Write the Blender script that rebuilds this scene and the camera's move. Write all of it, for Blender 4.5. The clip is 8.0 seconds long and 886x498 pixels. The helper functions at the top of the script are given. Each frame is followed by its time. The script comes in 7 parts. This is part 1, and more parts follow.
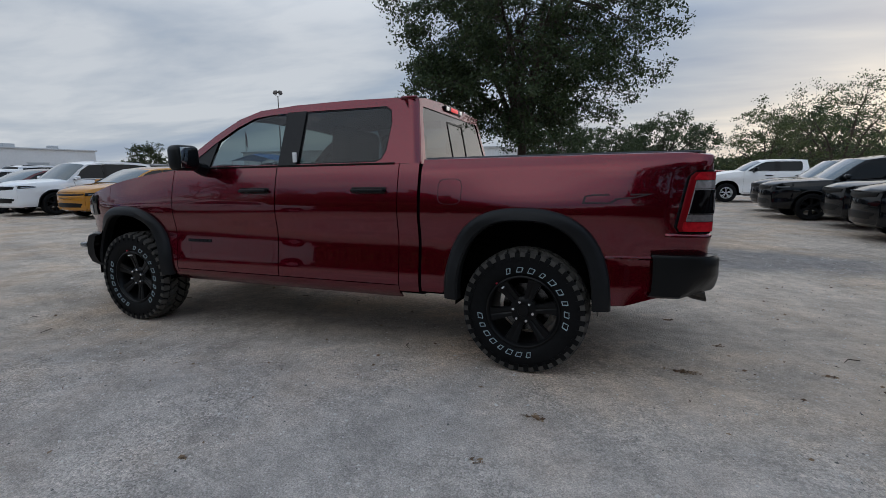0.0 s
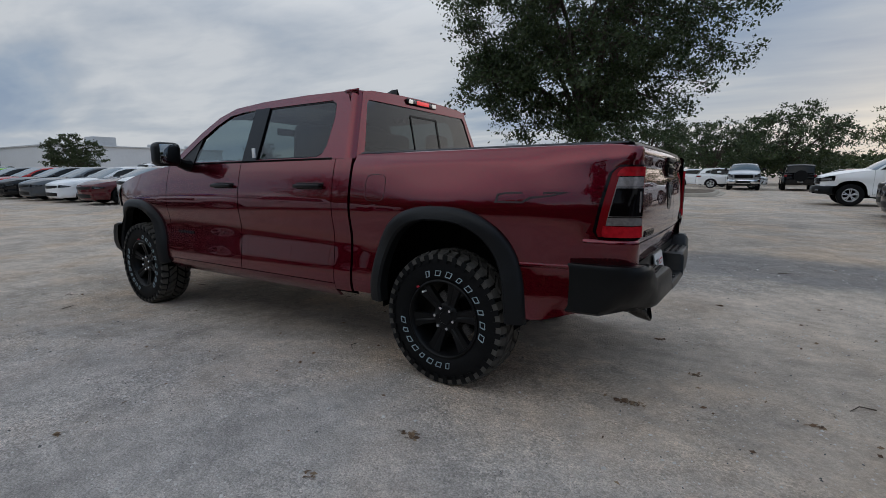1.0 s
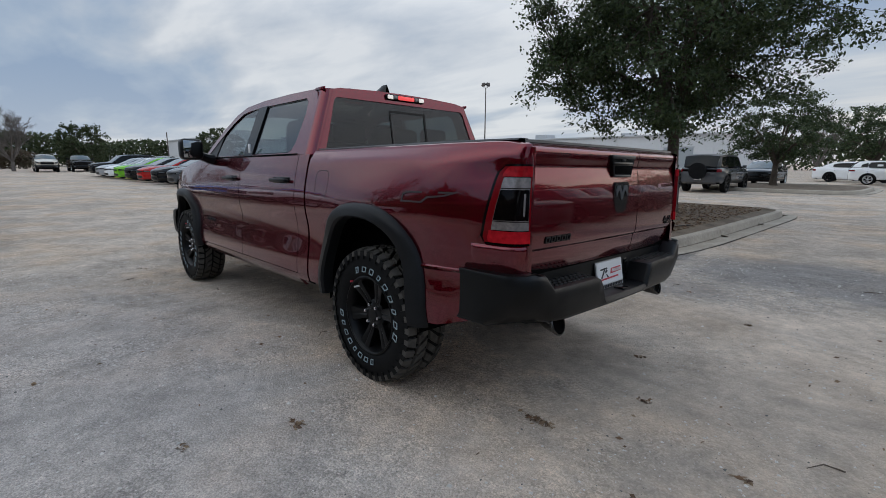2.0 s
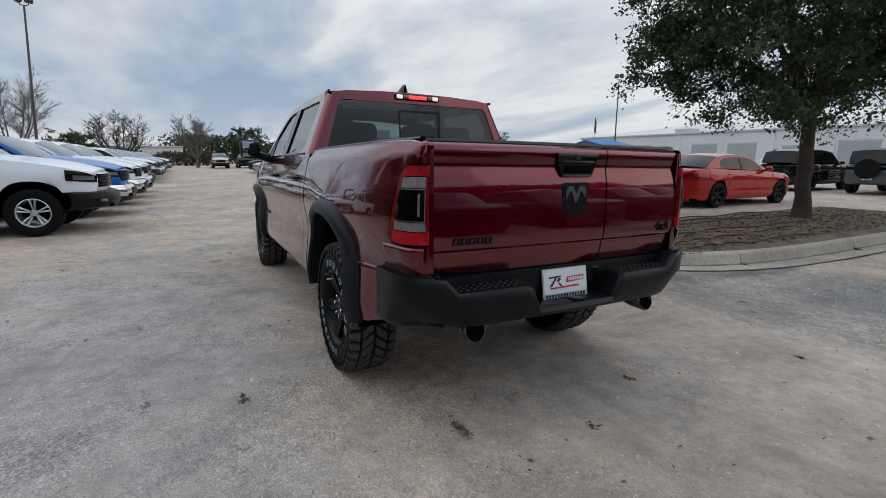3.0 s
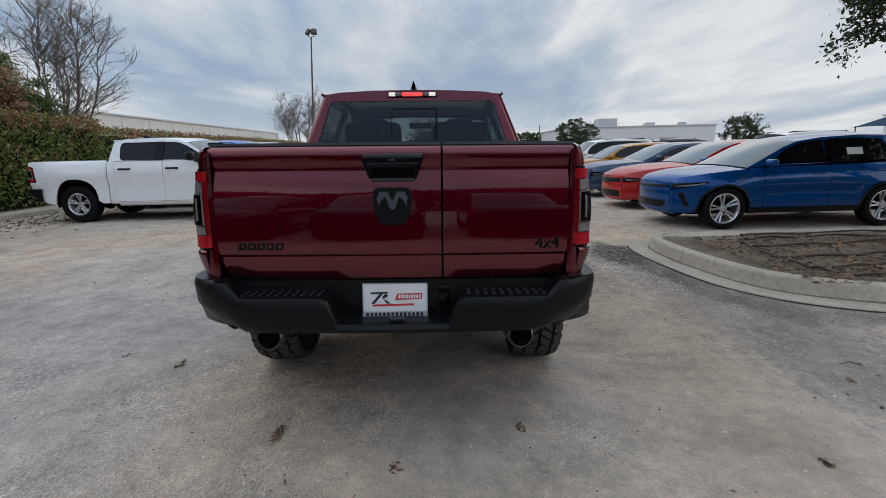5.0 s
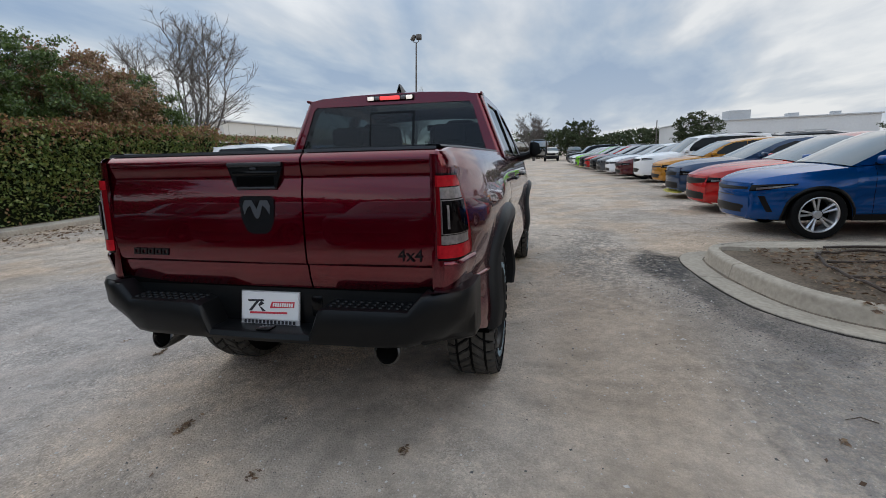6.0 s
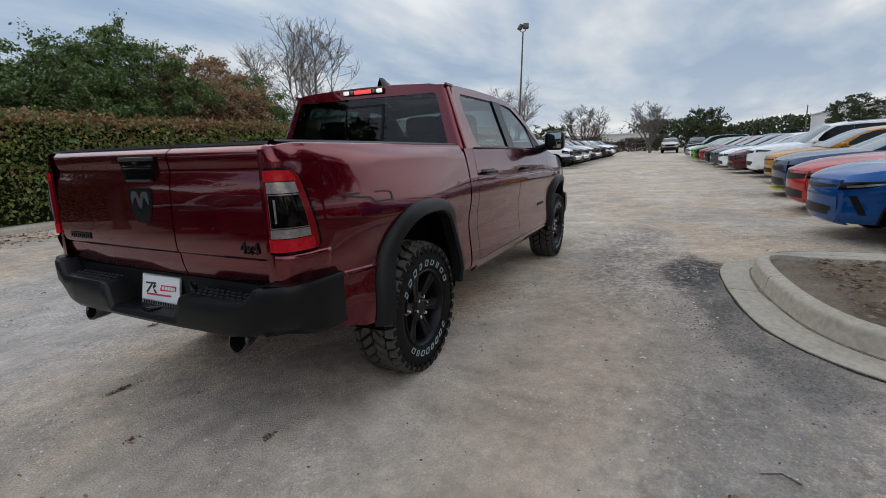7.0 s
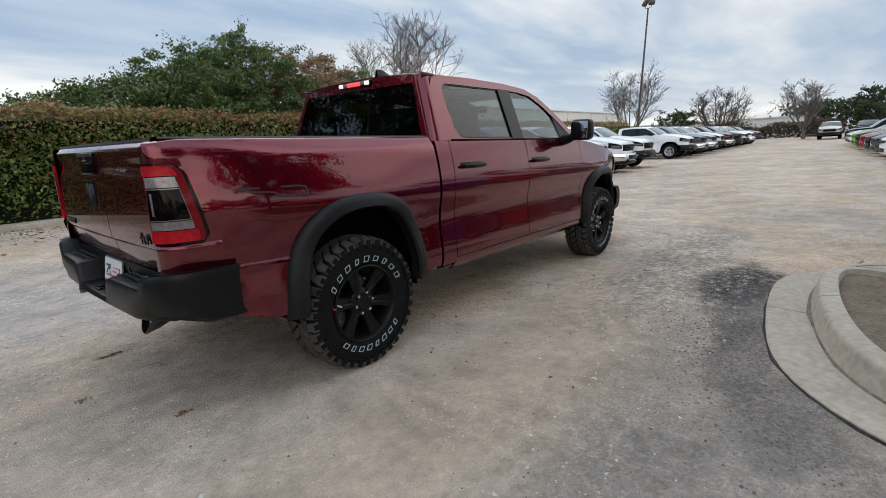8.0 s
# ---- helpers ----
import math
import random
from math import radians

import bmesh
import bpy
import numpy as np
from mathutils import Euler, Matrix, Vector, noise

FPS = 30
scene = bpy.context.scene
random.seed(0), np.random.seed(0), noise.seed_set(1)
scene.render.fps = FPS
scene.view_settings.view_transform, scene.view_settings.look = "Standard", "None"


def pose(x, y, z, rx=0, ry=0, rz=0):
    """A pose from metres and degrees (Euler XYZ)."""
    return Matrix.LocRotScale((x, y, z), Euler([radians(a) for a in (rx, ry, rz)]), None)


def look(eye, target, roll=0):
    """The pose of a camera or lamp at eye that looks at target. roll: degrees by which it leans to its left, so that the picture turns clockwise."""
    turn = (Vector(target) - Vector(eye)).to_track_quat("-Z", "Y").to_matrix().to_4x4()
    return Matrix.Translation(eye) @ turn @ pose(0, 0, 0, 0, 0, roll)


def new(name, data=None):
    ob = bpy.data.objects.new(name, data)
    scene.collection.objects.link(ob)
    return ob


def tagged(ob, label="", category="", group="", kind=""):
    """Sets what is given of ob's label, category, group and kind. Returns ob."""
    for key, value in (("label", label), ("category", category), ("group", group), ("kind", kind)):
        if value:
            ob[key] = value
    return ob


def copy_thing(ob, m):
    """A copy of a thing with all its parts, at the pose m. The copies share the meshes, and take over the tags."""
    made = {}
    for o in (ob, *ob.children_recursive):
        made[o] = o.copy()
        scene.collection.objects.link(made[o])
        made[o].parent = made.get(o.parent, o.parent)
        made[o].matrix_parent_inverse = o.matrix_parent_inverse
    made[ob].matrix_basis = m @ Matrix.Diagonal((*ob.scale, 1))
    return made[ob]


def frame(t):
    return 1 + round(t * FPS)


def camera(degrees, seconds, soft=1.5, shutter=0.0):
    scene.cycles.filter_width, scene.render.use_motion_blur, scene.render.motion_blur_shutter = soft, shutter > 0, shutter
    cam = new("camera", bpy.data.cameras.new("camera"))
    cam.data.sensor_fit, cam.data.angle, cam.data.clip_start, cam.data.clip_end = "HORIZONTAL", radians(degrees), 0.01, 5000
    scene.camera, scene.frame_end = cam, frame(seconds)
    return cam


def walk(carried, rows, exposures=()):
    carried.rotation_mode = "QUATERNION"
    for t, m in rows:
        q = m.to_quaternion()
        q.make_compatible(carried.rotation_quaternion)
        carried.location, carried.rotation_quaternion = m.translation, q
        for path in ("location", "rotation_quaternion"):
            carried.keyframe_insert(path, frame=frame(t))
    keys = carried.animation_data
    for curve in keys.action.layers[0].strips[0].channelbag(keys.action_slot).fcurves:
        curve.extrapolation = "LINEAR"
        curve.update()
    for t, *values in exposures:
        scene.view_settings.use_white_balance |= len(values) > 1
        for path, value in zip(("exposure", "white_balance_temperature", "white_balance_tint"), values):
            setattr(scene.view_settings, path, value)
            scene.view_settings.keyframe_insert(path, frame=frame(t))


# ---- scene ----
# The lot is level; the pickup stands on ground that falls about a degree towards its front right wheel.
LEVEL = pose(0, 0, -0.025, -0.85, -0.8, 0)
cam = camera(86.9, 8.0, 0.9)
PATH = [
    (0.0, (0.603, -3.929, 1.266), (-0.116, -2.085, 0.981), -0.6),
    (0.5, (1.106, -3.628, 1.26), (0.204, -1.864, 0.986), -0.5),
    (1.0, (1.506, -3.26, 1.243), (0.427, -1.602, 0.954), -0.2),
    (1.5, (1.921, -2.901, 1.266), (0.668, -1.374, 0.956), 0.2),
    (3.0, (2.882, -1.707, 1.3), (1.142, -0.784, 0.956), 0.5),
    (3.5, (3.025, -1.263, 1.324), (1.183, -0.565, 0.978), 0.6),
    (4.0, (3.108, -0.801, 1.338), (1.201, -0.32, 0.978), 0.1),
    (4.5, (3.114, -0.301, 1.339), (1.166, -0.05, 0.961), -0.3),
    (5.0, (3.158, 0.21, 1.352), (1.194, 0.225, 0.973), -0.5),
    (6.5, (2.712, 1.807, 1.366), (0.861, 1.15, 0.989), -1.5),
    (7.0, (2.48, 2.328, 1.351), (0.723, 1.456, 0.957), -1.4),
    (7.5, (2.16, 2.735, 1.343), (0.526, 1.659, 0.924), -1.6),
    (8.0, (1.799, 3.148, 1.348), (0.316, 1.875, 0.923), -1.8),
]
EXPOSURES = [(0.0, -0.19, 6150, 10), (1.0, -0.25, 6250, 10), (1.5, -0.1, 6250, 10), (3.5, 0.16, 6450, 10), (4.5, 0.13, 6450, 10), (6.5, 0.26, 6550, 10), (7.5, 0.32, 6650, 10), (8.0, 0.5, 6700, 10)]
walk(cam, [(t, LEVEL @ look(eye, target, roll)) for t, eye, target, roll in PATH], EXPOSURES)

# ---- sky and sun ----
SUN_AZ, SUN_EL = math.radians(68), math.radians(12)
sun_dir = Vector((math.cos(SUN_AZ) * math.cos(SUN_EL), math.sin(SUN_AZ) * math.cos(SUN_EL), math.sin(SUN_EL)))
world = bpy.data.worlds.new("overcast_sky")
scene.world = world
world.use_nodes = True
wn, wl = world.node_tree.nodes, world.node_tree.links
wn.clear()


def wnode(kind, **sets):
    n = wn.new(kind)
    for k, v in sets.items():
        n.inputs[k.replace("_", " ")].default_value = v
    return n


def wmath(op, a, b=None):
    n = wn.new("ShaderNodeMath")
    n.operation = op
    for i, v in enumerate((a, b)):
        if v is None:
            continue
        if isinstance(v, (int, float)):
            n.inputs[i].default_value = v
        else:
            wl.new(v, n.inputs[i])
    return n.outputs[0]


def wmix(fac, a, b, mode="MIX"):
    n = wn.new("ShaderNodeMix")
    n.data_type, n.blend_type = "RGBA", mode
    for i, v in ((0, fac), (6, a), (7, b)):
        if isinstance(v, (int, float, tuple)):
            n.inputs[i].default_value = v
        else:
            wl.new(v, n.inputs[i])
    return n.outputs[2]


def wramp(fac, stops):
    n = wn.new("ShaderNodeValToRGB")
    while len(n.color_ramp.elements) < len(stops):
        n.color_ramp.elements.new(0.5)
    for e, (p, c) in zip(n.color_ramp.elements, stops):
        e.position, e.color = p, (*c, 1)
    wl.new(fac, n.inputs[0])
    return n.outputs[0]


way = wn.new("ShaderNodeTexCoord").outputs["Generated"]
sep = wn.new("ShaderNodeSeparateXYZ")
wl.new(way, sep.inputs[0])
high = wmath("MAXIMUM", sep.outputs[2], 0.0)
den = wmath("ADD", high, 0.11)
flat = wn.new("ShaderNodeCombineXYZ")
wl.new(wmath("DIVIDE", sep.outputs[0], den), flat.inputs[0])
wl.new(wmath("DIVIDE", sep.outputs[1], den), flat.inputs[1])
turned = wn.new("ShaderNodeMapping")
turned.inputs["Rotation"].default_value = (0, 0, math.radians(35))
turned.inputs["Scale"].default_value = (0.50, 1.05, 1)
wl.new(flat.outputs[0], turned.inputs[0])
broad = wnode("ShaderNodeTexNoise", Scale=0.62, Detail=5.0, Roughness=0.48, Distortion=0.7)
wl.new(turned.outputs[0], broad.inputs["Vector"])
fine = wnode("ShaderNodeTexNoise", Scale=2.6, Detail=7.0, Roughness=0.55, Distortion=0.25)
wl.new(turned.outputs[0], fine.inputs["Vector"])
cover = wmath("ADD", wmath("MULTIPLY", broad.outputs[0], 0.80), wmath("MULTIPLY", fine.outputs[0], 0.20))
sky = wn.new("ShaderNodeTexSky")
sky.sky_type, sky.sun_disc = "NISHITA", False
sky.sun_elevation, sky.sun_rotation = SUN_EL, math.radians(90) - SUN_AZ
clear = wmix(1.0, sky.outputs[0], (0.11, 0.11, 0.11, 1), "MULTIPLY")
cloud = wramp(cover, [(0.385, (0.235, 0.325, 0.475)), (0.46, (0.35, 0.43, 0.545)), (0.525, (0.50, 0.545, 0.61)), (0.60, (0.72, 0.735, 0.755))])
veil = wmix(0.12, cloud, clear)
dot = wn.new("ShaderNodeVectorMath")
dot.operation = "DOT_PRODUCT"
wl.new(way, dot.inputs[0])
dot.inputs[1].default_value = sun_dir
toward = wmath("POWER", wmath("MAXIMUM", dot.outputs["Value"], 0.0), 9.0)
low = wmath("POWER", wmath("SUBTRACT", 1.0, wmath("MINIMUM", high, 1.0)), 9.0)
pale = wmix(wmath("MULTIPLY", low, 0.5), veil, (0.66, 0.68, 0.70, 1))
# an overcast sky is brightest overhead
crest = wn.new("ShaderNodeMapRange")
crest.interpolation_type = "SMOOTHSTEP"
for k, v in (("From Min", 0.21), ("From Max", 0.62), ("To Min", 1.0), ("To Max", 1.9)):
    crest.inputs[k].default_value = v
wl.new(high, crest.inputs[0])
pale = wmix(1.0, pale, crest.outputs[0], "MULTIPLY")
pale = wmix(wmath("MULTIPLY", wmath("MINIMUM", high, 1.0), 0.9), pale, wmix(1.0, pale, (1.01, 1.0, 0.965, 1), "MULTIPLY"))
glow = wmix(wmath("MULTIPLY", toward, wmath("MULTIPLY", low, wmath("MULTIPLY", cover, 1.5))), pale, (1.08, 0.90, 0.68, 1))
back = wn.new("ShaderNodeBackground")
back.inputs["Strength"].default_value = 1.0
wl.new(glow, back.inputs[0])
wl.new(back.outputs[0], wn.new("ShaderNodeOutputWorld").inputs[0])

sun_lamp = bpy.data.lights.new("sun", "SUN")
sun_lamp.energy, sun_lamp.angle, sun_lamp.color = 0.5, math.radians(75), (1.0, 0.9, 0.78)
new("sun", sun_lamp).matrix_world = look((0, 0, 30), Vector((0, 0, 30)) - sun_dir)


# ---- materials ----
def shader(name):
    m = bpy.data.materials.new(name)
    m.use_nodes = True
    return m, m.node_tree.nodes, m.node_tree.links, m.node_tree.nodes["Principled BSDF"]


def plain(name, color, rough=0.5, metal=0.0, coat=0.0, grain=0.0, grain_size=60.0, bump=0.0, vary=0.0, emit=None, spec=0.5):
    """A surface with a soft two-scale variation, a fine relief and, per object, a slight change of tone."""
    m, n, l, b = shader(name)
    b.inputs["Base Color"].default_value = (*color, 1)
    b.inputs["Roughness"].default_value, b.inputs["Metallic"].default_value = rough, metal
    b.inputs["Coat Weight"].default_value, b.inputs["Coat Roughness"].default_value = coat, 0.03
    b.inputs["Specular IOR Level"].default_value = spec
    if grain or bump or vary:
        tc = n.new("ShaderNodeTexCoord")
        big, small = n.new("ShaderNodeTexNoise"), n.new("ShaderNodeTexNoise")
        big.inputs["Scale"].default_value, small.inputs["Scale"].default_value = grain_size / 14, grain_size
        big.inputs["Detail"].default_value, small.inputs["Detail"].default_value = 4, 5
        l.new(tc.outputs["Object"], big.inputs["Vector"]), l.new(tc.outputs["Object"], small.inputs["Vector"])
        add = n.new("ShaderNodeMath")
        add.operation = "ADD"
        l.new(big.outputs[0], add.inputs[0]), l.new(small.outputs[0], add.inputs[1])
        rng = n.new("ShaderNodeMapRange")
        rng.inputs["From Min"].default_value, rng.inputs["From Max"].default_value = 0.6, 1.4
        rng.inputs["To Min"].default_value, rng.inputs["To Max"].default_value = 1 - grain, 1 + grain
        l.new(add.outputs[0], rng.inputs[0])
        mul = n.new("ShaderNodeMix")
        mul.data_type, mul.blend_type = "RGBA", "MULTIPLY"
        mul.inputs[0].default_value, mul.inputs[6].default_value = 1, (*color, 1)
        l.new(rng.outputs[0], mul.inputs[7])
        out = mul.outputs[2]
        if vary:
            info, vr, m2 = n.new("ShaderNodeObjectInfo"), n.new("ShaderNodeMapRange"), n.new("ShaderNodeMix")
            vr.inputs["To Min"].default_value, vr.inputs["To Max"].default_value = 1 - vary, 1 + vary
            l.new(info.outputs["Random"], vr.inputs[0])
            m2.data_type, m2.blend_type = "RGBA", "MULTIPLY"
            m2.inputs[0].default_value = 1
            l.new(out, m2.inputs[6]), l.new(vr.outputs[0], m2.inputs[7])
            out = m2.outputs[2]
        l.new(out, b.inputs["Base Color"])
        if bump:
            bp = n.new("ShaderNodeBump")
            bp.inputs["Strength"].default_value, bp.inputs["Distance"].default_value = bump, 0.004
            l.new(small.outputs[0], bp.inputs["Height"]), l.new(bp.outputs[0], b.inputs["Normal"])
    if emit:
        b.inputs["Emission Color"].default_value, b.inputs["Emission Strength"].default_value = (*emit[:3], 1), emit[3]
    return m


def car_paint(name, color, metal=0.0, rough=0.35, dust=0.05, coat_ior=1.58):
    """Clear-coated car paint with a thin, uneven film of road dust."""
    m, n, l, b = shader(name)
    tc, ns, rg, mx = n.new("ShaderNodeTexCoord"), n.new("ShaderNodeTexNoise"), n.new("ShaderNodeMapRange"), n.new("ShaderNodeMix")
    ns.inputs["Scale"].default_value, ns.inputs["Detail"].default_value = 3.0, 6
    l.new(tc.outputs["Object"], ns.inputs["Vector"])
    rg.inputs["From Min"].default_value, rg.inputs["From Max"].default_value, rg.inputs["To Max"].default_value = 0.45, 0.8, dust
    l.new(ns.outputs[0], rg.inputs[0])
    mx.data_type = "RGBA"
    mx.inputs[6].default_value, mx.inputs[7].default_value = (*color, 1), (0.30, 0.27, 0.24, 1)
    l.new(rg.outputs[0], mx.inputs[0]), l.new(mx.outputs[2], b.inputs["Base Color"])
    b.inputs["Metallic"].default_value, b.inputs["Roughness"].default_value = metal, rough
    b.inputs["Specular IOR Level"].default_value = 0.0
    b.inputs["Coat Weight"].default_value, b.inputs["Coat Roughness"].default_value, b.inputs["Coat IOR"].default_value = 1.0, 0.02, coat_ior
    wob, bp = n.new("ShaderNodeTexNoise"), n.new("ShaderNodeBump")
    wob.inputs["Scale"].default_value, bp.inputs["Strength"].default_value, bp.inputs["Distance"].default_value = 1.4, 0.08, 0.02
    l.new(tc.outputs["Object"], wob.inputs["Vector"]), l.new(wob.outputs[0], bp.inputs["Height"])
    l.new(bp.outputs[0], b.inputs["Coat Normal"]), l.new(bp.outputs[0], b.inputs["Normal"])
    return m


def tinted(name, tint, gloss=1.5):
    """Window glass: tinted, clear to see through, with a mirror gloss by Fresnel."""
    m, n, l, b = shader(name)
    n.remove(b)
    t, g, f, mx = n.new("ShaderNodeBsdfTransparent"), n.new("ShaderNodeBsdfGlossy"), n.new("ShaderNodeLayerWeight"), n.new("ShaderNodeMixShader")
    up, sc = n.new("ShaderNodeMath"), n.new("ShaderNodeMath")
    up.operation, sc.operation = "POWER", "MULTIPLY_ADD"
    up.inputs[1].default_value, sc.inputs[1].default_value, sc.inputs[2].default_value = 3.4, 0.85, 0.030 * gloss
    t.inputs[0].default_value = (*tint, 1)
    g.inputs["Roughness"].default_value = 0.015
    f.inputs["Blend"].default_value = 0.5
    l.new(f.outputs["Facing"], up.inputs[0]), l.new(up.outputs[0], sc.inputs[0]), l.new(sc.outputs[0], mx.inputs[0])
    l.new(t.outputs[0], mx.inputs[1]), l.new(g.outputs[0], mx.inputs[2])
    l.new(mx.outputs[0], n["Material Output"].inputs[0])
    return m


def leafy(name, colors, rough=0.55):
    """Leaves: tone by leaf, with light passing through."""
    m, n, l, b = shader(name)
    geo, rp = n.new("ShaderNodeNewGeometry"), n.new("ShaderNodeValToRGB")
    while len(rp.color_ramp.elements) < len(colors):
        rp.color_ramp.elements.new(0.5)
    for i, (e, c) in enumerate(zip(rp.color_ramp.elements, colors)):
        e.position, e.color = i / (len(colors) - 1), (*c, 1)
    l.new(geo.outputs["Random Per Island"], rp.inputs[0]), l.new(rp.outputs[0], b.inputs["Base Color"])
    b.inputs["Roughness"].default_value = rough
    tr, mx = n.new("ShaderNodeBsdfTranslucent"), n.new("ShaderNodeMixShader")
    l.new(rp.outputs[0], tr.inputs[0])
    mx.inputs[0].default_value = 0.25
    l.new(b.outputs[0], mx.inputs[1]), l.new(tr.outputs[0], mx.inputs[2])
    l.new(mx.outputs[0], n["Material Output"].inputs[0])
    return m


RED = car_paint("dark_red_paint", (0.130, 0.0009, 0.0100), 0.88, 0.26, 0.002, 1.60)
WHITE = car_paint("white_paint", (0.86, 0.865, 0.87), 0.0, 0.35, 0.03)
BLUE = car_paint("bright_blue_paint", (0.0004, 0.062, 0.245), 0.5, 0.30, 0.003, 1.46)
AZURE = car_paint("azure_paint", (0.003, 0.125, 0.46), 0.15, 0.35, 0.015, 1.5)
NAVY = car_paint("steel_blue_paint", (0.022, 0.05, 0.11), 0.4, 0.3)
SCARLET = car_paint("scarlet_paint", (0.43, 0.015, 0.014), 0.1, 0.32, 0.015, 1.5)
TORRED = car_paint("bright_red_paint", (0.43, 0.016, 0.013), 0.1, 0.32, 0.015, 1.5)
GOLD = car_paint("amber_paint", (0.47, 0.20, 0.018), 0.25, 0.32)
MAROON = car_paint("maroon_paint", (0.085, 0.008, 0.012), 0.3, 0.32)
GREY = car_paint("grey_paint", (0.075, 0.082, 0.09), 0.3, 0.35)
BLACK = car_paint("black_paint", (0.005, 0.006, 0.0075), 0.1, 0.3, 0.01, 1.42)
LIME = car_paint("lime_green_paint", (0.18, 0.52, 0.02), 0.1, 0.32)
SILVER = car_paint("silver_paint", (0.42, 0.43, 0.45), 0.6, 0.35)
CREAM = car_paint("cream_paint", (0.62, 0.58, 0.5), 0.0, 0.45, 0.2)
PLASTIC = plain("black_textured_plastic", (0.0040, 0.0044, 0.0050), 0.36, grain=0.25, grain_size=160, bump=0.10, spec=0.24)
FLARE = plain("dark_grey_flare_plastic", (0.0095, 0.010, 0.0112), 0.42, grain=0.2, grain_size=160, bump=0.1, spec=0.2)
GLOSS = plain("gloss_black", (0.003, 0.003, 0.0034), 0.10, spec=0.22)
DARK = plain("underbody_black", (0.0022, 0.0022, 0.0023), 0.85, grain=0.4, grain_size=12, spec=0.03)
RUBBER = plain("tyre_rubber", (0.0062, 0.0064, 0.0070), 0.6, grain=0.3, grain_size=40, bump=0.15, spec=0.12)
TREAD = plain("tyre_tread_rubber", (0.075, 0.070, 0.064), 0.75, grain=0.4, grain_size=30, bump=0.25, spec=0.2)
RIM = plain("satin_black_rim", (0.0045, 0.0045, 0.005), 0.34, grain=0.15, spec=0.2)
CAP = plain("grey_plastic_cap", (0.022, 0.023, 0.026), 0.38, grain=0.2, grain_size=120, spec=0.5)
ALLOY = plain("silver_alloy", (0.66, 0.67, 0.69), 0.28, metal=0.8, grain=0.1)
CHROME = plain("chrome", (0.75, 0.76, 0.78), 0.08, metal=1.0)
STEEL = plain("dark_steel", (0.09, 0.088, 0.086), 0.22, metal=0.9, grain=0.2)
WORD = plain("pale_raised_lettering", (0.30, 0.38, 0.42), 0.6, grain=0.15)
BADGE = plain("charcoal_badge", (0.006, 0.007, 0.0085), 0.25, spec=0.3)
BADGE2 = plain("grey_badge_face", (0.10, 0.11, 0.125), 0.3, metal=0.5)
DECAL = plain("dark_decal", (0.02, 0.014, 0.016), 0.45)
REDLENS = plain("red_lens", (0.15, 0.004, 0.007), 0.12, spec=0.2)
REDGLOW = plain("bright_red_lens", (0.36, 0.010, 0.016), 0.16, grain=0.5, grain_size=45, spec=0.15)
CLEARLENS = plain("clear_lens", (0.24, 0.215, 0.215), 0.22, metal=0.4, grain=0.5, grain_size=60, spec=0.3)
SMOKE = plain("smoked_lens", (0.003, 0.002, 0.0024), 0.05, spec=0.16)
BRAKE_ON = plain("lit_red_lamp", (0.5, 0.03, 0.03), 0.3, emit=(1.0, 0.10, 0.10, 0.7))
CARGO_ON = plain("lit_white_lamp", (0.8, 0.8, 0.78), 0.3, emit=(1.0, 0.90, 0.78, 0.5))
HEADLENS = plain("headlight_lens", (0.17, 0.18, 0.19), 0.14, metal=0.3, coat=0.5, grain=0.6, grain_size=40)
SEATCLOTH = plain("charcoal_seat_cloth", (0.008, 0.008, 0.0095), 0.85, grain=0.2, grain_size=90, spec=0.1)
MIRRORGLASS = plain("mirror_glass", (0.35, 0.37, 0.38), 0.03, metal=1.0)
PLATEWHITE = plain("white_plate", (0.72, 0.72, 0.72), 0.4)
PLATERED = plain("red_print", (0.52, 0.03, 0.05), 0.5)
PLATEBLACK = plain("black_print", (0.02, 0.02, 0.025), 0.5)
GLASS = tinted("tinted_window_glass", (0.30, 0.37, 0.40), 1.0)
REARGLASS = tinted("dark_privacy_glass", (0.17, 0.21, 0.212), 1.5)
SCREEN = tinted("windshield_glass", (0.72, 0.80, 0.77), 1.2)
DARKGLASS = plain("dark_car_glass", (0.004, 0.0055, 0.006), 0.04, spec=0.28)
PALEGLASS = plain("sky_lit_windshield", (0.035, 0.060, 0.068), 0.04, coat=0.8)


# ---- mesh helpers ----
def mesh_part(name, verts, faces, mat, parent=None, label="", sharp=35, painted=False, smooth=True):
    """One mesh object; painted: its colour is held by the object, so that copies can be repainted."""
    me = bpy.data.meshes.new(name)
    me.from_pydata([tuple(v) for v in verts], [], [tuple(f) for f in faces])
    me.update()
    if smooth:
        me.polygons.foreach_set("use_smooth", [True] * len(me.polygons))
        me.set_sharp_from_angle(angle=math.radians(sharp))
    me.materials.append(mat)
    ob = new(name, me)
    if painted:
        ob.material_slots[0].link = "OBJECT"
        ob.material_slots[0].material = mat
    if parent:
        ob.parent = parent
    if label:
        ob["label"] = label
    return ob


def part(name, bm, mat, parent=None, label="", sharp=35, painted=False, smooth=True):
    bm.normal_update()
    verts = [v.co.copy() for v in bm.verts]
    bm.verts.index_update()
    faces = [[v.index for v in f.verts] for f in bm.faces]
    bm.free()
    return mesh_part(name, verts, faces, mat, parent, label, sharp, painted, smooth)


def thing(name, label, category, m=Matrix(), group="", kind=""):
    ob = new(name)
    ob.empty_display_size = 0.2
    ob.matrix_basis = m
    return tagged(ob, label, category, group, kind)


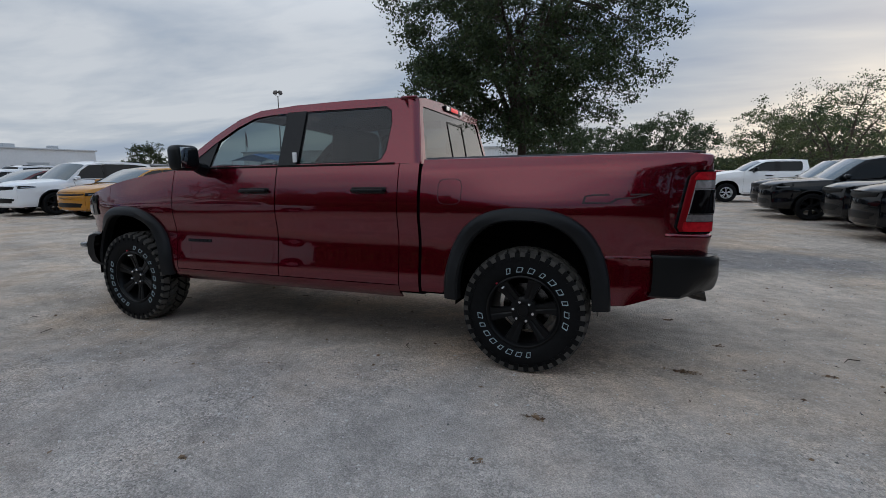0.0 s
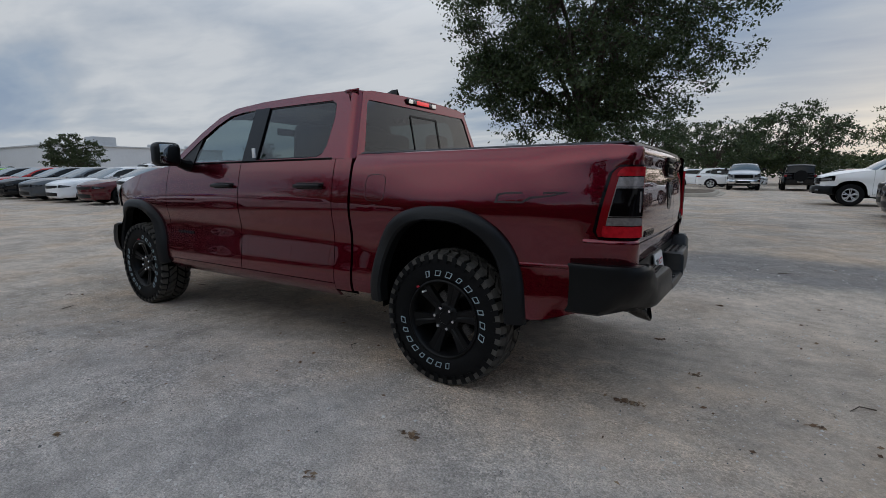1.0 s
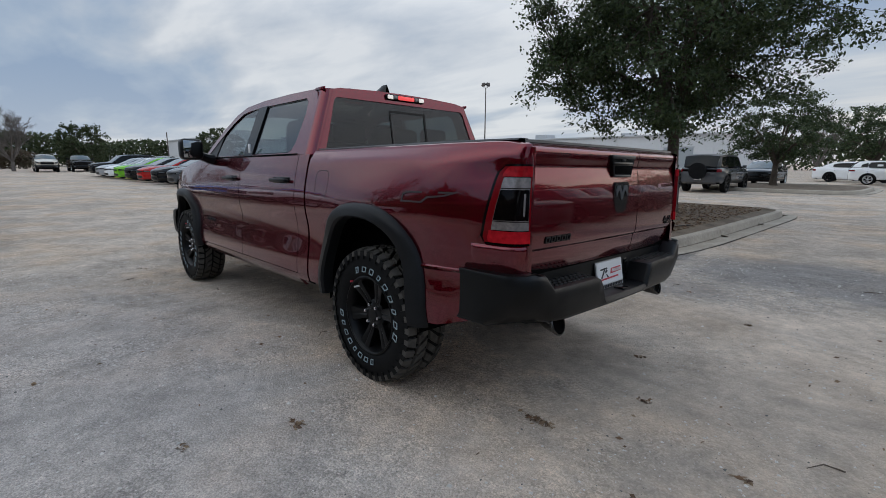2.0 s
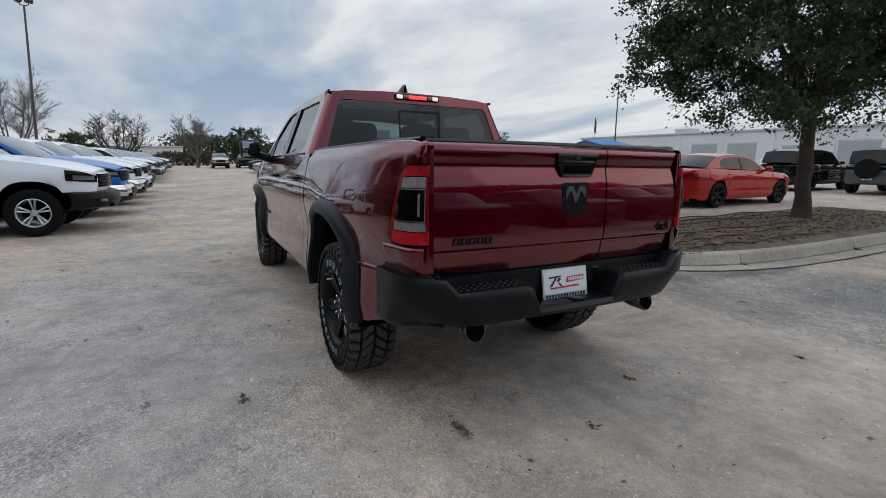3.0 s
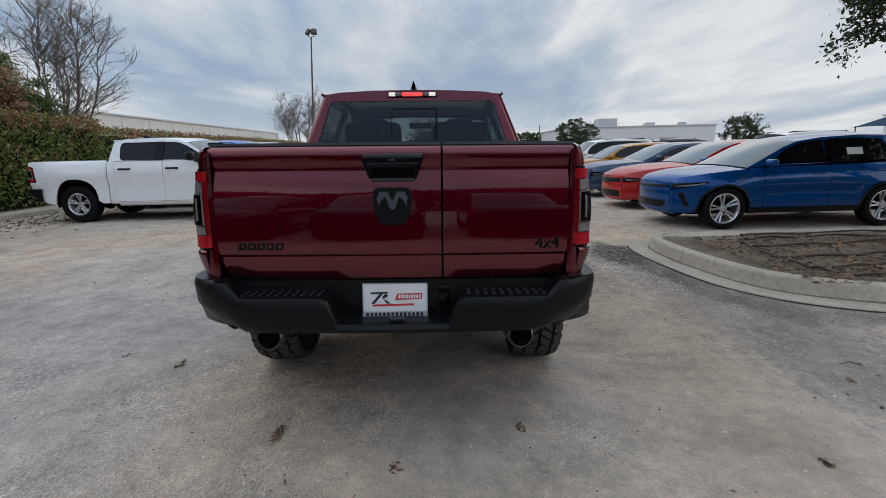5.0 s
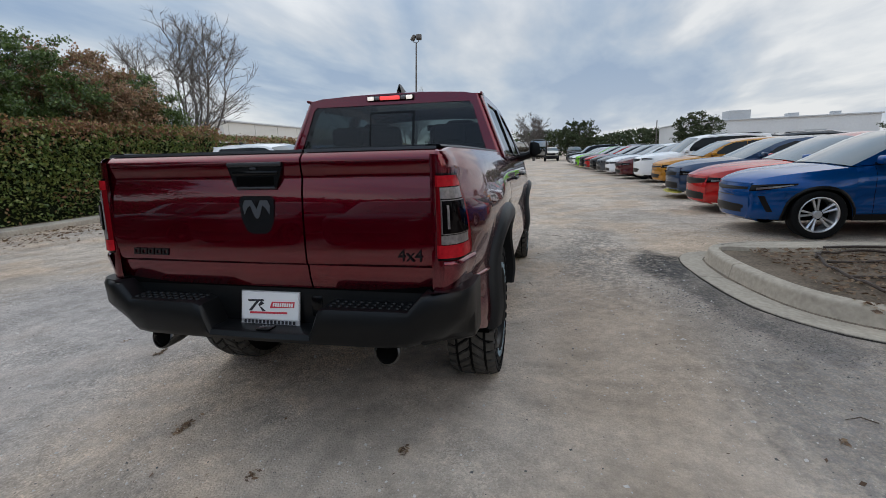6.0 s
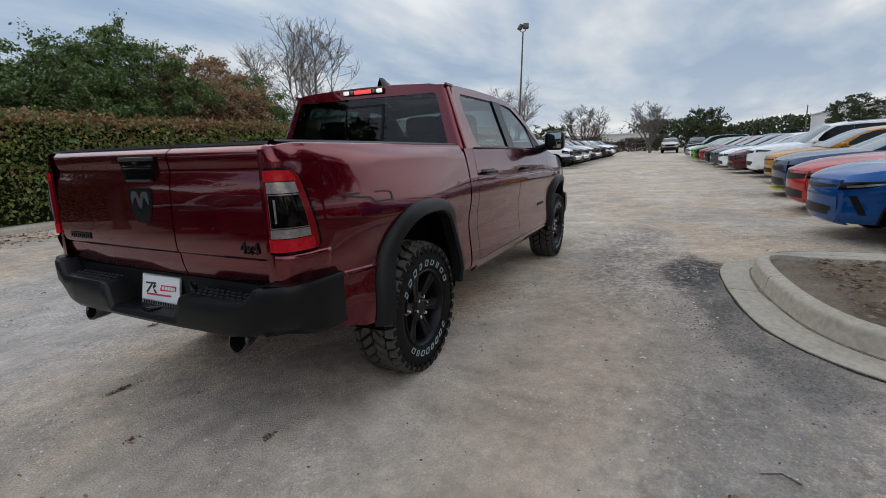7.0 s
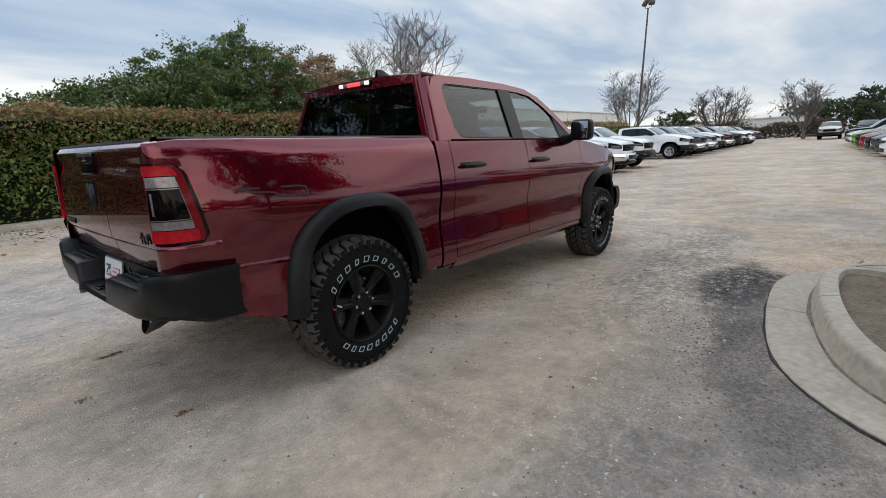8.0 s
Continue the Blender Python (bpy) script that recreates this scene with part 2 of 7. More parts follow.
def repaint(ob, mat):
    for o in ob.children_recursive:
        if o.type == "MESH" and o.material_slots and o.material_slots[0].link == "OBJECT":
            o.material_slots[0].material = mat


def rbox(lo, hi, r=0.01, seg=2, bm=None, m=None):
    """A box with rounded edges, from corner to corner."""
    tmp = bmesh.new()
    lo, hi = Vector(lo), Vector(hi)
    bmesh.ops.create_cube(tmp, size=1)
    for v in tmp.verts:
        v.co = Vector([(lo[i] + hi[i]) / 2 + v.co[i] * (hi[i] - lo[i]) for i in range(3)])
    if r > 0:
        bmesh.ops.bevel(tmp, geom=tmp.edges[:], offset=min(r, min(hi - lo) * 0.48), segments=seg, affect="EDGES", profile=0.5)
    if m:
        bmesh.ops.transform(tmp, matrix=m, verts=tmp.verts)
    if bm is None:
        return tmp
    add_to(bm, tmp)
    return bm


def add_to(bm, tmp):
    vs = [bm.verts.new(v.co) for v in tmp.verts]
    tmp.verts.index_update()
    for f in tmp.faces:
        bm.faces.new([vs[v.index] for v in f.verts])
    tmp.free()


def lathe(profile, seg=32, axis="y", close=False):
    """Rings of (radius, place along the axis), turned about the axis."""
    verts, faces = [], []
    n = len(profile)
    for i in range(seg):
        a = 2 * math.pi * i / seg
        for r, d in profile:
            c, s = r * math.cos(a), r * math.sin(a)
            verts.append({"y": (c, d, s), "x": (d, c, s), "z": (c, s, d)}[axis])
    for i in range(seg):
        j = (i + 1) % seg
        for k in range(n if close else n - 1):
            k2 = (k + 1) % n
            faces.append((i * n + k, i * n + k2, j * n + k2, j * n + k))
    return verts, faces


def tube(points, radii, seg=8, caps=True):
    """A round bar along points; radii: one, or one a point."""
    pts = [Vector(p) for p in points]
    if isinstance(radii, (int, float)):
        radii = [radii] * len(pts)
    verts, faces = [], []
    for i, p in enumerate(pts):
        d = (pts[min(i + 1, len(pts) - 1)] - pts[max(i - 1, 0)]).normalized()
        a = d.orthogonal().normalized() if i == 0 else (a - d * a.dot(d)).normalized()
        b = d.cross(a)
        verts += [p + (a * math.cos(2 * math.pi * k / seg) + b * math.sin(2 * math.pi * k / seg)) * radii[i] for k in range(seg)]
    for i in range(len(pts) - 1):
        for k in range(seg):
            k2 = (k + 1) % seg
            faces.append((i * seg + k, i * seg + k2, (i + 1) * seg + k2, (i + 1) * seg + k))
    if caps:
        faces += [tuple(range(seg))[::-1], tuple((len(pts) - 1) * seg + k for k in range(seg))]
    return verts, faces


def joined(*pieces):
    verts, faces = [], []
    for v, f in pieces:
        o = len(verts)
        verts += list(v)
        faces += [tuple(i + o for i in q) for q in f]
    return verts, faces


def sheet(cols, flip=False, edge=None):
    """A grid of faces from columns of points; edge: a vector by which the rim is turned in."""
    nu, nv = len(cols), len(cols[0])
    verts = [Vector(p) for c in cols for p in c]
    faces = []
    for i in range(nu - 1):
        for j in range(nv - 1):
            a = i * nv + j
            faces.append((a, a + nv, a + nv + 1, a + 1))
    if edge is not None:
        ring = [i * nv for i in range(nu)] + [(nu - 1) * nv + j for j in range(1, nv)]
        ring += [i * nv + nv - 1 for i in range(nu - 2, -1, -1)] + [j for j in range(nv - 2, 0, -1)]
        o = len(verts)
        verts += [verts[k] + Vector(edge) for k in ring]
        for k in range(len(ring)):
            k2 = (k + 1) % len(ring)
            faces.append((ring[k2], ring[k], o + k, o + k2))
    if flip:
        faces = [f[::-1] for f in faces]
    return verts, faces


def slab(outline, holes, place, depth, flip=False):
    """A flat plate with holes: outlines in 2D, put in place by a function; depth: a vector for its thickness."""
    bm = bmesh.new()
    edges = []
    for loop in (outline, *holes):
        vs = [bm.verts.new((p[0], p[1], 0)) for p in loop]
        edges += [bm.edges.new((vs[i], vs[(i + 1) % len(vs)])) for i in range(len(vs))]
    bmesh.ops.triangle_fill(bm, use_beauty=True, use_dissolve=False, edges=edges)
    bm.verts.index_update()
    verts = [Vector(place(v.co.x, v.co.y)) for v in bm.verts]
    faces = [tuple(v.index for v in f.verts) for f in bm.faces]
    n = len(verts)
    if depth is not None:
        verts += [v + Vector(depth) for v in verts]
        faces += [tuple(i + n for i in f[::-1]) for f in faces[:]]
        for e in bm.edges:
            if len(e.link_faces) == 1:
                a, b = e.verts[0].index, e.verts[1].index
                faces.append((a, b, b + n, a + n))
    bm.free()
    if flip:
        faces = [f[::-1] for f in faces]
    return verts, faces


def smooth_curve(points):
    """A smooth value through (place, value) pairs."""
    xs, ys = [p[0] for p in points], [p[1] for p in points]
    n = len(xs)
    d = [(ys[i + 1] - ys[i]) / (xs[i + 1] - xs[i]) for i in range(n - 1)]
    t = [d[0]] + [0.0 if d[i - 1] * d[i] <= 0 else 2 * d[i - 1] * d[i] / (d[i - 1] + d[i]) for i in range(1, n - 1)] + [d[-1]]

    def value(x):
        if x <= xs[0]:
            return ys[0]
        if x >= xs[-1]:
            return ys[-1]
        i = max(k for k in range(n - 1) if xs[k] <= x)
        h = xs[i + 1] - xs[i]
        s = (x - xs[i]) / h
        return (ys[i] * (1 + 2 * s) * (1 - s) ** 2 + h * t[i] * s * (1 - s) ** 2 + ys[i + 1] * s * s * (3 - 2 * s) + h * t[i + 1] * s * s * (s - 1))
    return value


def spread(a, b, step):
    n = max(1, round(abs(b - a) / step))
    return [a + (b - a) * i / n for i in range(n + 1)]


def flip_y(vf, s):
    """The piece itself for s > 0, else its mirror image across the centre plane."""
    v, f = vf
    return vf if s > 0 else ([Vector((p[0], -p[1], p[2])) for p in v], [q[::-1] for q in f])


def fade(v, lo, hi):
    t = min(1.0, max(0.0, (v - lo) / (hi - lo)))
    return t * t * (3 - 2 * t)


# ---- the pickup: x runs back from the rear axle, y to its right, z up ----
FRONT_AXLE = -3.672
SIDE_PROFILE = smooth_curve([(0.40, 0.87), (0.45, 0.935), (0.49, 0.964), (0.53, 0.977), (0.58, 0.981), (0.64, 0.977), (0.70, 0.970), (0.76, 0.963), (0.82, 0.958), (0.87, 0.958), (0.92, 0.963),
                             (0.97, 0.972), (1.02, 0.979), (1.06, 0.981), (1.11, 0.979), (1.16, 0.974), (1.22, 0.9645), (1.28, 0.9525), (1.34, 0.938), (1.40, 0.920)])
TAIL_X = smooth_curve([(-5, -5), (0.4, 0.4), (0.75, 0.75), (0.85, 0.85), (0.93, 0.93), (0.98, 0.979), (1.02, 1.014), (1.05, 1.036), (1.075, 1.050), (1.10, 1.060), (1.125, 1.066), (1.15, 1.069)])
TAIL_Y = smooth_curve([(0.30, 0), (0.60, -0.004), (0.75, -0.013), (0.85, -0.024), (0.93, -0.036)])
TAIL_TURN = smooth_curve([(0.85, 0.0), (0.93, 0.04), (0.98, 0.10), (1.02, 0.20), (1.05, 0.32), (1.075, 0.46), (1.10, 0.63), (1.125, 0.81), (1.15, 1.0)])
GATE_EDGE = 0.817
FRONT_Y = smooth_curve([(-4.62, -0.42), (-4.55, -0.30), (-4.45, -0.205), (-4.30, -0.125), (-4.05, -0.062), (-3.7, -0.022), (-3.2, -0.002), (-3.0, 0)])
HOOD_Z = smooth_curve([(-4.62, 1.05), (-4.45, 1.13), (-4.25, 1.19), (-3.8, 1.29), (-3.4, 1.352), (-3.0, 1.395)])


def swell(x, z):
    b = 0.0
    for axle, amount in ((0.0, 0.026), (FRONT_AXLE, 0.02)):
        b += amount * math.exp(-((x - axle) / 0.5) ** 2) * math.exp(-((z - 1.06) / 0.17) ** 2)
    return b


def body_side(u, z, out=0.0):
    """A point on the right-hand skin; past u = 0.8 the skin turns round the tail corner."""
    crease = 0.024 * min(1.0, max(0.0, (z - 1.352) / 0.05)) ** 1.3 if u > -0.72 else 0.0
    draw_in = 0.034 * fade(u, 0.55, 1.0) * fade(z, 0.86, 1.04) * (1 - 0.8 * fade(z, 1.28, 1.40))
    draw_in += 0.045 * fade(u, 0.50, 0.74) * (1 - fade(z, 0.76, 0.92)) * fade(z, 0.48, 0.56)
    y = SIDE_PROFILE(z) - crease - draw_in + FRONT_Y(u) + swell(u, z) + (TAIL_Y(u) if u > 0.3 else 0)
    if u > 0.8:
        e = 0.01
        wrap = lambda w: y - (y - GATE_EDGE) * TAIL_TURN(w)
        t = Vector((TAIL_X(u + e) - TAIL_X(u - e), wrap(min(u + e, 1.15)) - wrap(u - e), 0))
        y = wrap(u)
        n = Vector((-t.y, t.x, 0)).normalized() if t.length > 1e-6 else Vector((1, 0, 0))
        if u > 1.135:
            n = Vector((1, 0.15, 0)).normalized()
        return Vector((TAIL_X(u), y, z)) + n * out
    return Vector((u, y + out, z))


def arch(x, axle, half, top, foot, power=2.5):
    d = abs(x - axle) / half
    return foot if d >= 1 else foot + (top - foot) * (1 - d ** power) ** (1 / power)


def arch_columns(axle, half):
    return [axle + half * math.cos(math.pi * i / 26) for i in range(26, -1, -1)]


def skin(us, z_low, z_high, rows=16, out=0.0):
    cols = []
    for u in us:
        a, b = z_low(u), z_high(u)
        cols.append([body_side(u, a + (b - a) * j / rows, out) for j in range(rows + 1)])
    return sheet(cols, flip=True, edge=(0, -0.025, 0))


def arch_ring(axle, half, top, foot, n=36, power=2.5):
    """Points (x, z) from the front foot over the wheel to the back foot."""
    pts = []
    for i in range(n + 1):
        a = math.pi - math.pi * i / n
        c, s = math.cos(a), math.sin(a)
        k = (abs(c) ** power + abs(s) ** power) ** (-1 / power)
        pts.append((axle + half * c * k, foot + (top - foot) * s * k))
    return pts


def flare(axle, s):
    top = 1.10 if axle == 0 else 1.075
    outer, inner = arch_ring(axle, 0.545, top, 0.47), arch_ring(axle, 0.435, top - 0.085, 0.47)
    cols = []
    for (xo, zo), (xi, zi) in zip(outer, inner):
        base = body_side(xo, max(zo, 0.5)).y
        inside = body_side(xi, max(zi, 0.5)).y
        mid = ((xo * 0.55 + xi * 0.45), (zo * 0.55 + zi * 0.45))
        cols.append([(xo, base - 0.01, zo), (xo * 0.97 + xi * 0.03, base + 0.012, zo * 0.97 + zi * 0.03), (xo * 0.85 + xi * 0.15, base + 0.03, zo * 0.85 + zi * 0.15),
                     (*[mid[0]], base + 0.045, mid[1]), (xi * 0.88 + xo * 0.12, inside + 0.055, zi * 0.88 + zo * 0.12), (xi, inside + 0.04, zi), (xi, inside - 0.03, zi)])
    return flip_y(sheet(cols), s)


def wheel_liner(axle, s):
    ring = arch_ring(axle, 0.47, 1.03, 0.42, 24)
    cols = [[(x, y, z) for y in (0.955, 0.8, 0.6, 0.42)] for x, z in ring]
    v, f = sheet(cols, flip=True)
    o = len(v)
    v += [Vector((x, 0.42, z)) for x, z in ring]
    f.append(tuple(range(o, o + len(ring))))
    return flip_y((v, f), s)


def glyph(w, h, t):
    """A hollow slanted bar, as raised lettering shows from afar."""
    return [(-w - 0.003, -h), (w - 0.006, -h), (w + 0.004, h * 0.7), (w, h), (-w + 0.008, h), (-w, -h * 0.6)], [(-w + t, -h + t), (w - t - 0.005, -h + t), (w - t, h * 0.6), (w - t, h - t), (-w + t + 0.006, h - t)]


def build_wheel(parent, x, y, s, fancy, rim_mat, turn=0.0, low=False):
    """Tyre and rim; the outer face looks along s."""
    wheel = new("wheel")
    wheel.empty_display_size = 0.1
    wheel.parent = parent
    wheel.matrix_basis = Matrix.Translation((x, y, 0.41)) @ Matrix.Rotation(turn, 4, "Y")
    seg = 72 if fancy else 36
    prof = [(0.232, -0.105), (0.245, -0.122), (0.29, -0.137), (0.345, -0.138), (0.385, -0.128), (0.402, -0.108), (0.404, 0.0), (0.402, 0.108),
            (0.385, 0.128), (0.345, 0.138), (0.29, 0.137), (0.245, 0.122), (0.232, 0.105)]
    if low:
        prof = [(0.278, -0.105), (0.290, -0.124), (0.32, -0.137), (0.36, -0.138), (0.39, -0.128), (0.402, -0.108), (0.404, 0.0)]
        prof += [(r, -d) for r, d in prof[-2::-1]]
    v, f = lathe(prof, seg)
    tyre = mesh_part("tyre", v, f, RUBBER, wheel, "black rubber tyre with blocky all-terrain tread" if fancy else "")
    if fancy:
        pieces = []
        n = 36
        for row, (y0, y1, r0, r1, skew) in enumerate([(-0.142, -0.088, 0.40, 0.418, 0.0), (-0.076, -0.006, 0.402, 0.420, 0.35), (0.006, 0.076, 0.402, 0.420, -0.35), (0.088, 0.142, 0.40, 0.418, 0.0)]):
            for k in range(n):
                a0 = 2 * math.pi * (k + (0.5 if row in (1, 3) else 0.0)) / n
                da = 2 * math.pi / n * (0.40 if k % 2 else 0.36)
                vs = []
                for rr, sh in ((r0 - 0.012, 1.0), (r1, 0.88)):
                    for sy, sa in ((-1, -1), (1, -1), (1, 1), (-1, 1)):
                        yy = (y0 + y1) / 2 + sy * (y1 - y0) / 2 * sh
                        aa = a0 + sa * da * sh + (skew * (yy - (y0 + y1) / 2) * 5.5 if skew else (0.012 if k % 2 else -0.006) * sy * sa)
                        r2 = rr - (0.016 if row in (0, 3) and abs(yy) > 0.12 else 0)
                        vs.append(Vector((r2 * math.cos(aa), yy, r2 * math.sin(aa))))
                fs = [(4, 5, 6, 7), (0, 4, 7, 3), (1, 2, 6, 5), (0, 1, 5, 4), (3, 7, 6, 2)]
                pieces.append((vs, fs))
        tread = mesh_part("tread_block", *joined(*pieces), TREAD, tyre, "worn grey-black tread blocks", smooth=False)
        tread["kind"] = "stuff"
        # shoulder lugs, outer side
        lugs = []
        for k in range(n):
            a0 = 2 * math.pi * (k + 0.5) / n
            vs = []
            for rr, oy in ((0.352, 0.140), (0.40, 0.136)):
                for sa in (-1, 1):
                    for lift in (0.0, 0.007):
                        aa = a0 + sa * 0.042
                        vs.append(Vector((rr * math.cos(aa), (oy + lift) * s, rr * math.sin(aa))))
            lugs.append((vs, [(1, 3, 7, 5), (0, 1, 5, 4), (2, 6, 7, 3), (0, 2, 3, 1), (4, 5, 7, 6)]))
        mesh_part("shoulder_lug", *joined(*lugs), RUBBER, tyre, smooth=False)["kind"] = "stuff"
        for start, count, pitch in ((129, 9, 15.2), (-60, 8, 13.0)):
            for k in range(count):
                a = math.radians(start - pitch * k) if s < 0 else math.radians(180 - start + pitch * k)
                outl, hole = glyph(0.0215 - 0.0055 * ((k * 7) % 3 == 0), 0.0185 - 0.002 * (k % 2), 0.0042)

                def put(px, pz, a=a):
                    r = 0.287 + pz
                    b = a + s * px / 0.287
                    return (r * math.cos(b), s * 0.1395, r * math.sin(b))
                mesh_part("raised_letter", *slab(outl, [hole], put, (0, s * 0.0035, 0)), WORD, tyre, smooth=False)
    # rim
    barrel = [(0.238, 0.118), (0.246, 0.128), (0.236, 0.132), (0.226, 0.122), (0.214, 0.06), (0.205, -0.10), (0.236, -0.12)]
    hub_vf = lathe([(0.0, 0.098 * s), (0.036, 0.098 * s), (0.042, 0.09 * s), (0.075, 0.088 * s), (0.092, 0.078 * s), (0.09, 0.03 * s)], 24)
    body = lathe([(r, d * s) for r, d in barrel], 48 if fancy else 28)
    rim = mesh_part("rim", *(body if fancy else joined(body, ([(p[0] * 0.62, p[1], p[2] * 0.62) for p in hub_vf[0]], hub_vf[1]))), rim_mat, wheel, "satin black six-spoke rim" if rim_mat is RIM else "silver alloy rim")
    if low:
        rim.scale = (1.19, 1, 1.19)
    if fancy:
        mesh_part("brake_disc", *lathe([(0.0, -0.03 * s), (0.165, -0.03 * s), (0.165, -0.05 * s), (0.0, -0.05 * s)], 28), STEEL, wheel)
    spokes = 6 if fancy or rim_mat is RIM else 5
    if fancy:
        mesh_part("hub", *hub_vf, rim_mat, rim)
    for k in range(spokes):
        a = 2 * math.pi * k / spokes + math.radians(30)
        cols = []
        for rr, hw, d, w2 in ((0.06, 0.030, 0.085, 0.026), (0.11, 0.034, 0.088, 0.026), (0.16, 0.039, 0.098, 0.026), (0.205, 0.047, 0.108, 0.03), (0.228, 0.058, 0.112, 0.04)):
            row = []
            for q, dd in ((-1.0, -0.035), (-0.92, -0.004), (-0.3, 0.0), (0.0, -0.006), (0.3, 0.0), (0.92, -0.004), (1.0, -0.035)):
                c, n = math.cos(a), math.sin(a)
                row.append((rr * c - hw * q * n, (d + dd) * s, rr * n + hw * q * c))
            cols.append(row)
        spoke = sheet(cols, flip=s < 0)
        if rim_mat is ALLOY:
            # a pair of slim arms
            arm = lambda w: [Vector((p[0] * math.cos(w) - p[2] * math.sin(w), p[1], p[0] * math.sin(w) + p[2] * math.cos(w))) for p in [Vector((math.hypot(q[0], q[2]) * math.cos(a) - (q[2] * math.cos(a) - q[0] * math.sin(a)) * 0.36 * math.sin(a), q[1], math.hypot(q[0], q[2]) * math.sin(a) + (q[2] * math.cos(a) - q[0] * math.sin(a)) * 0.36 * math.cos(a))) for q in spoke[0]]]
            spoke = joined((arm(-0.17), spoke[1]), (arm(0.17), spoke[1]))
        mesh_part("spoke", *spoke, rim_mat, rim)
    if fancy:
        for k in range(6):
            a = 2 * math.pi * k / 6 + math.radians(10)
            v, f = lathe([(0.0, 0.112 * s), (0.009, 0.111 * s), (0.0125, 0.106 * s), (0.0125, 0.085 * s)], 6)
            v = [Vector(p) + Vector((0.066 * math.cos(a), 0, 0.066 * math.sin(a))) for p in v]
            mesh_part("lug_nut", v, f, CHROME, rim, "bright lug nut")
        for ang, rr, m in ((150, 0.205, PLATEWHITE), (153, 0.252, PLATERED)):
            a = math.radians(ang if s < 0 else 180 - ang)
            v, f = lathe([(0.0, 0.139 * s), (0.006, 0.139 * s), (0.006, 0.10 * s)], 10)
            mesh_part("paint_dot", [Vector(p) + Vector((rr * math.cos(a), 0, rr * math.sin(a))) for p in v], f, m, rim)
    return wheel


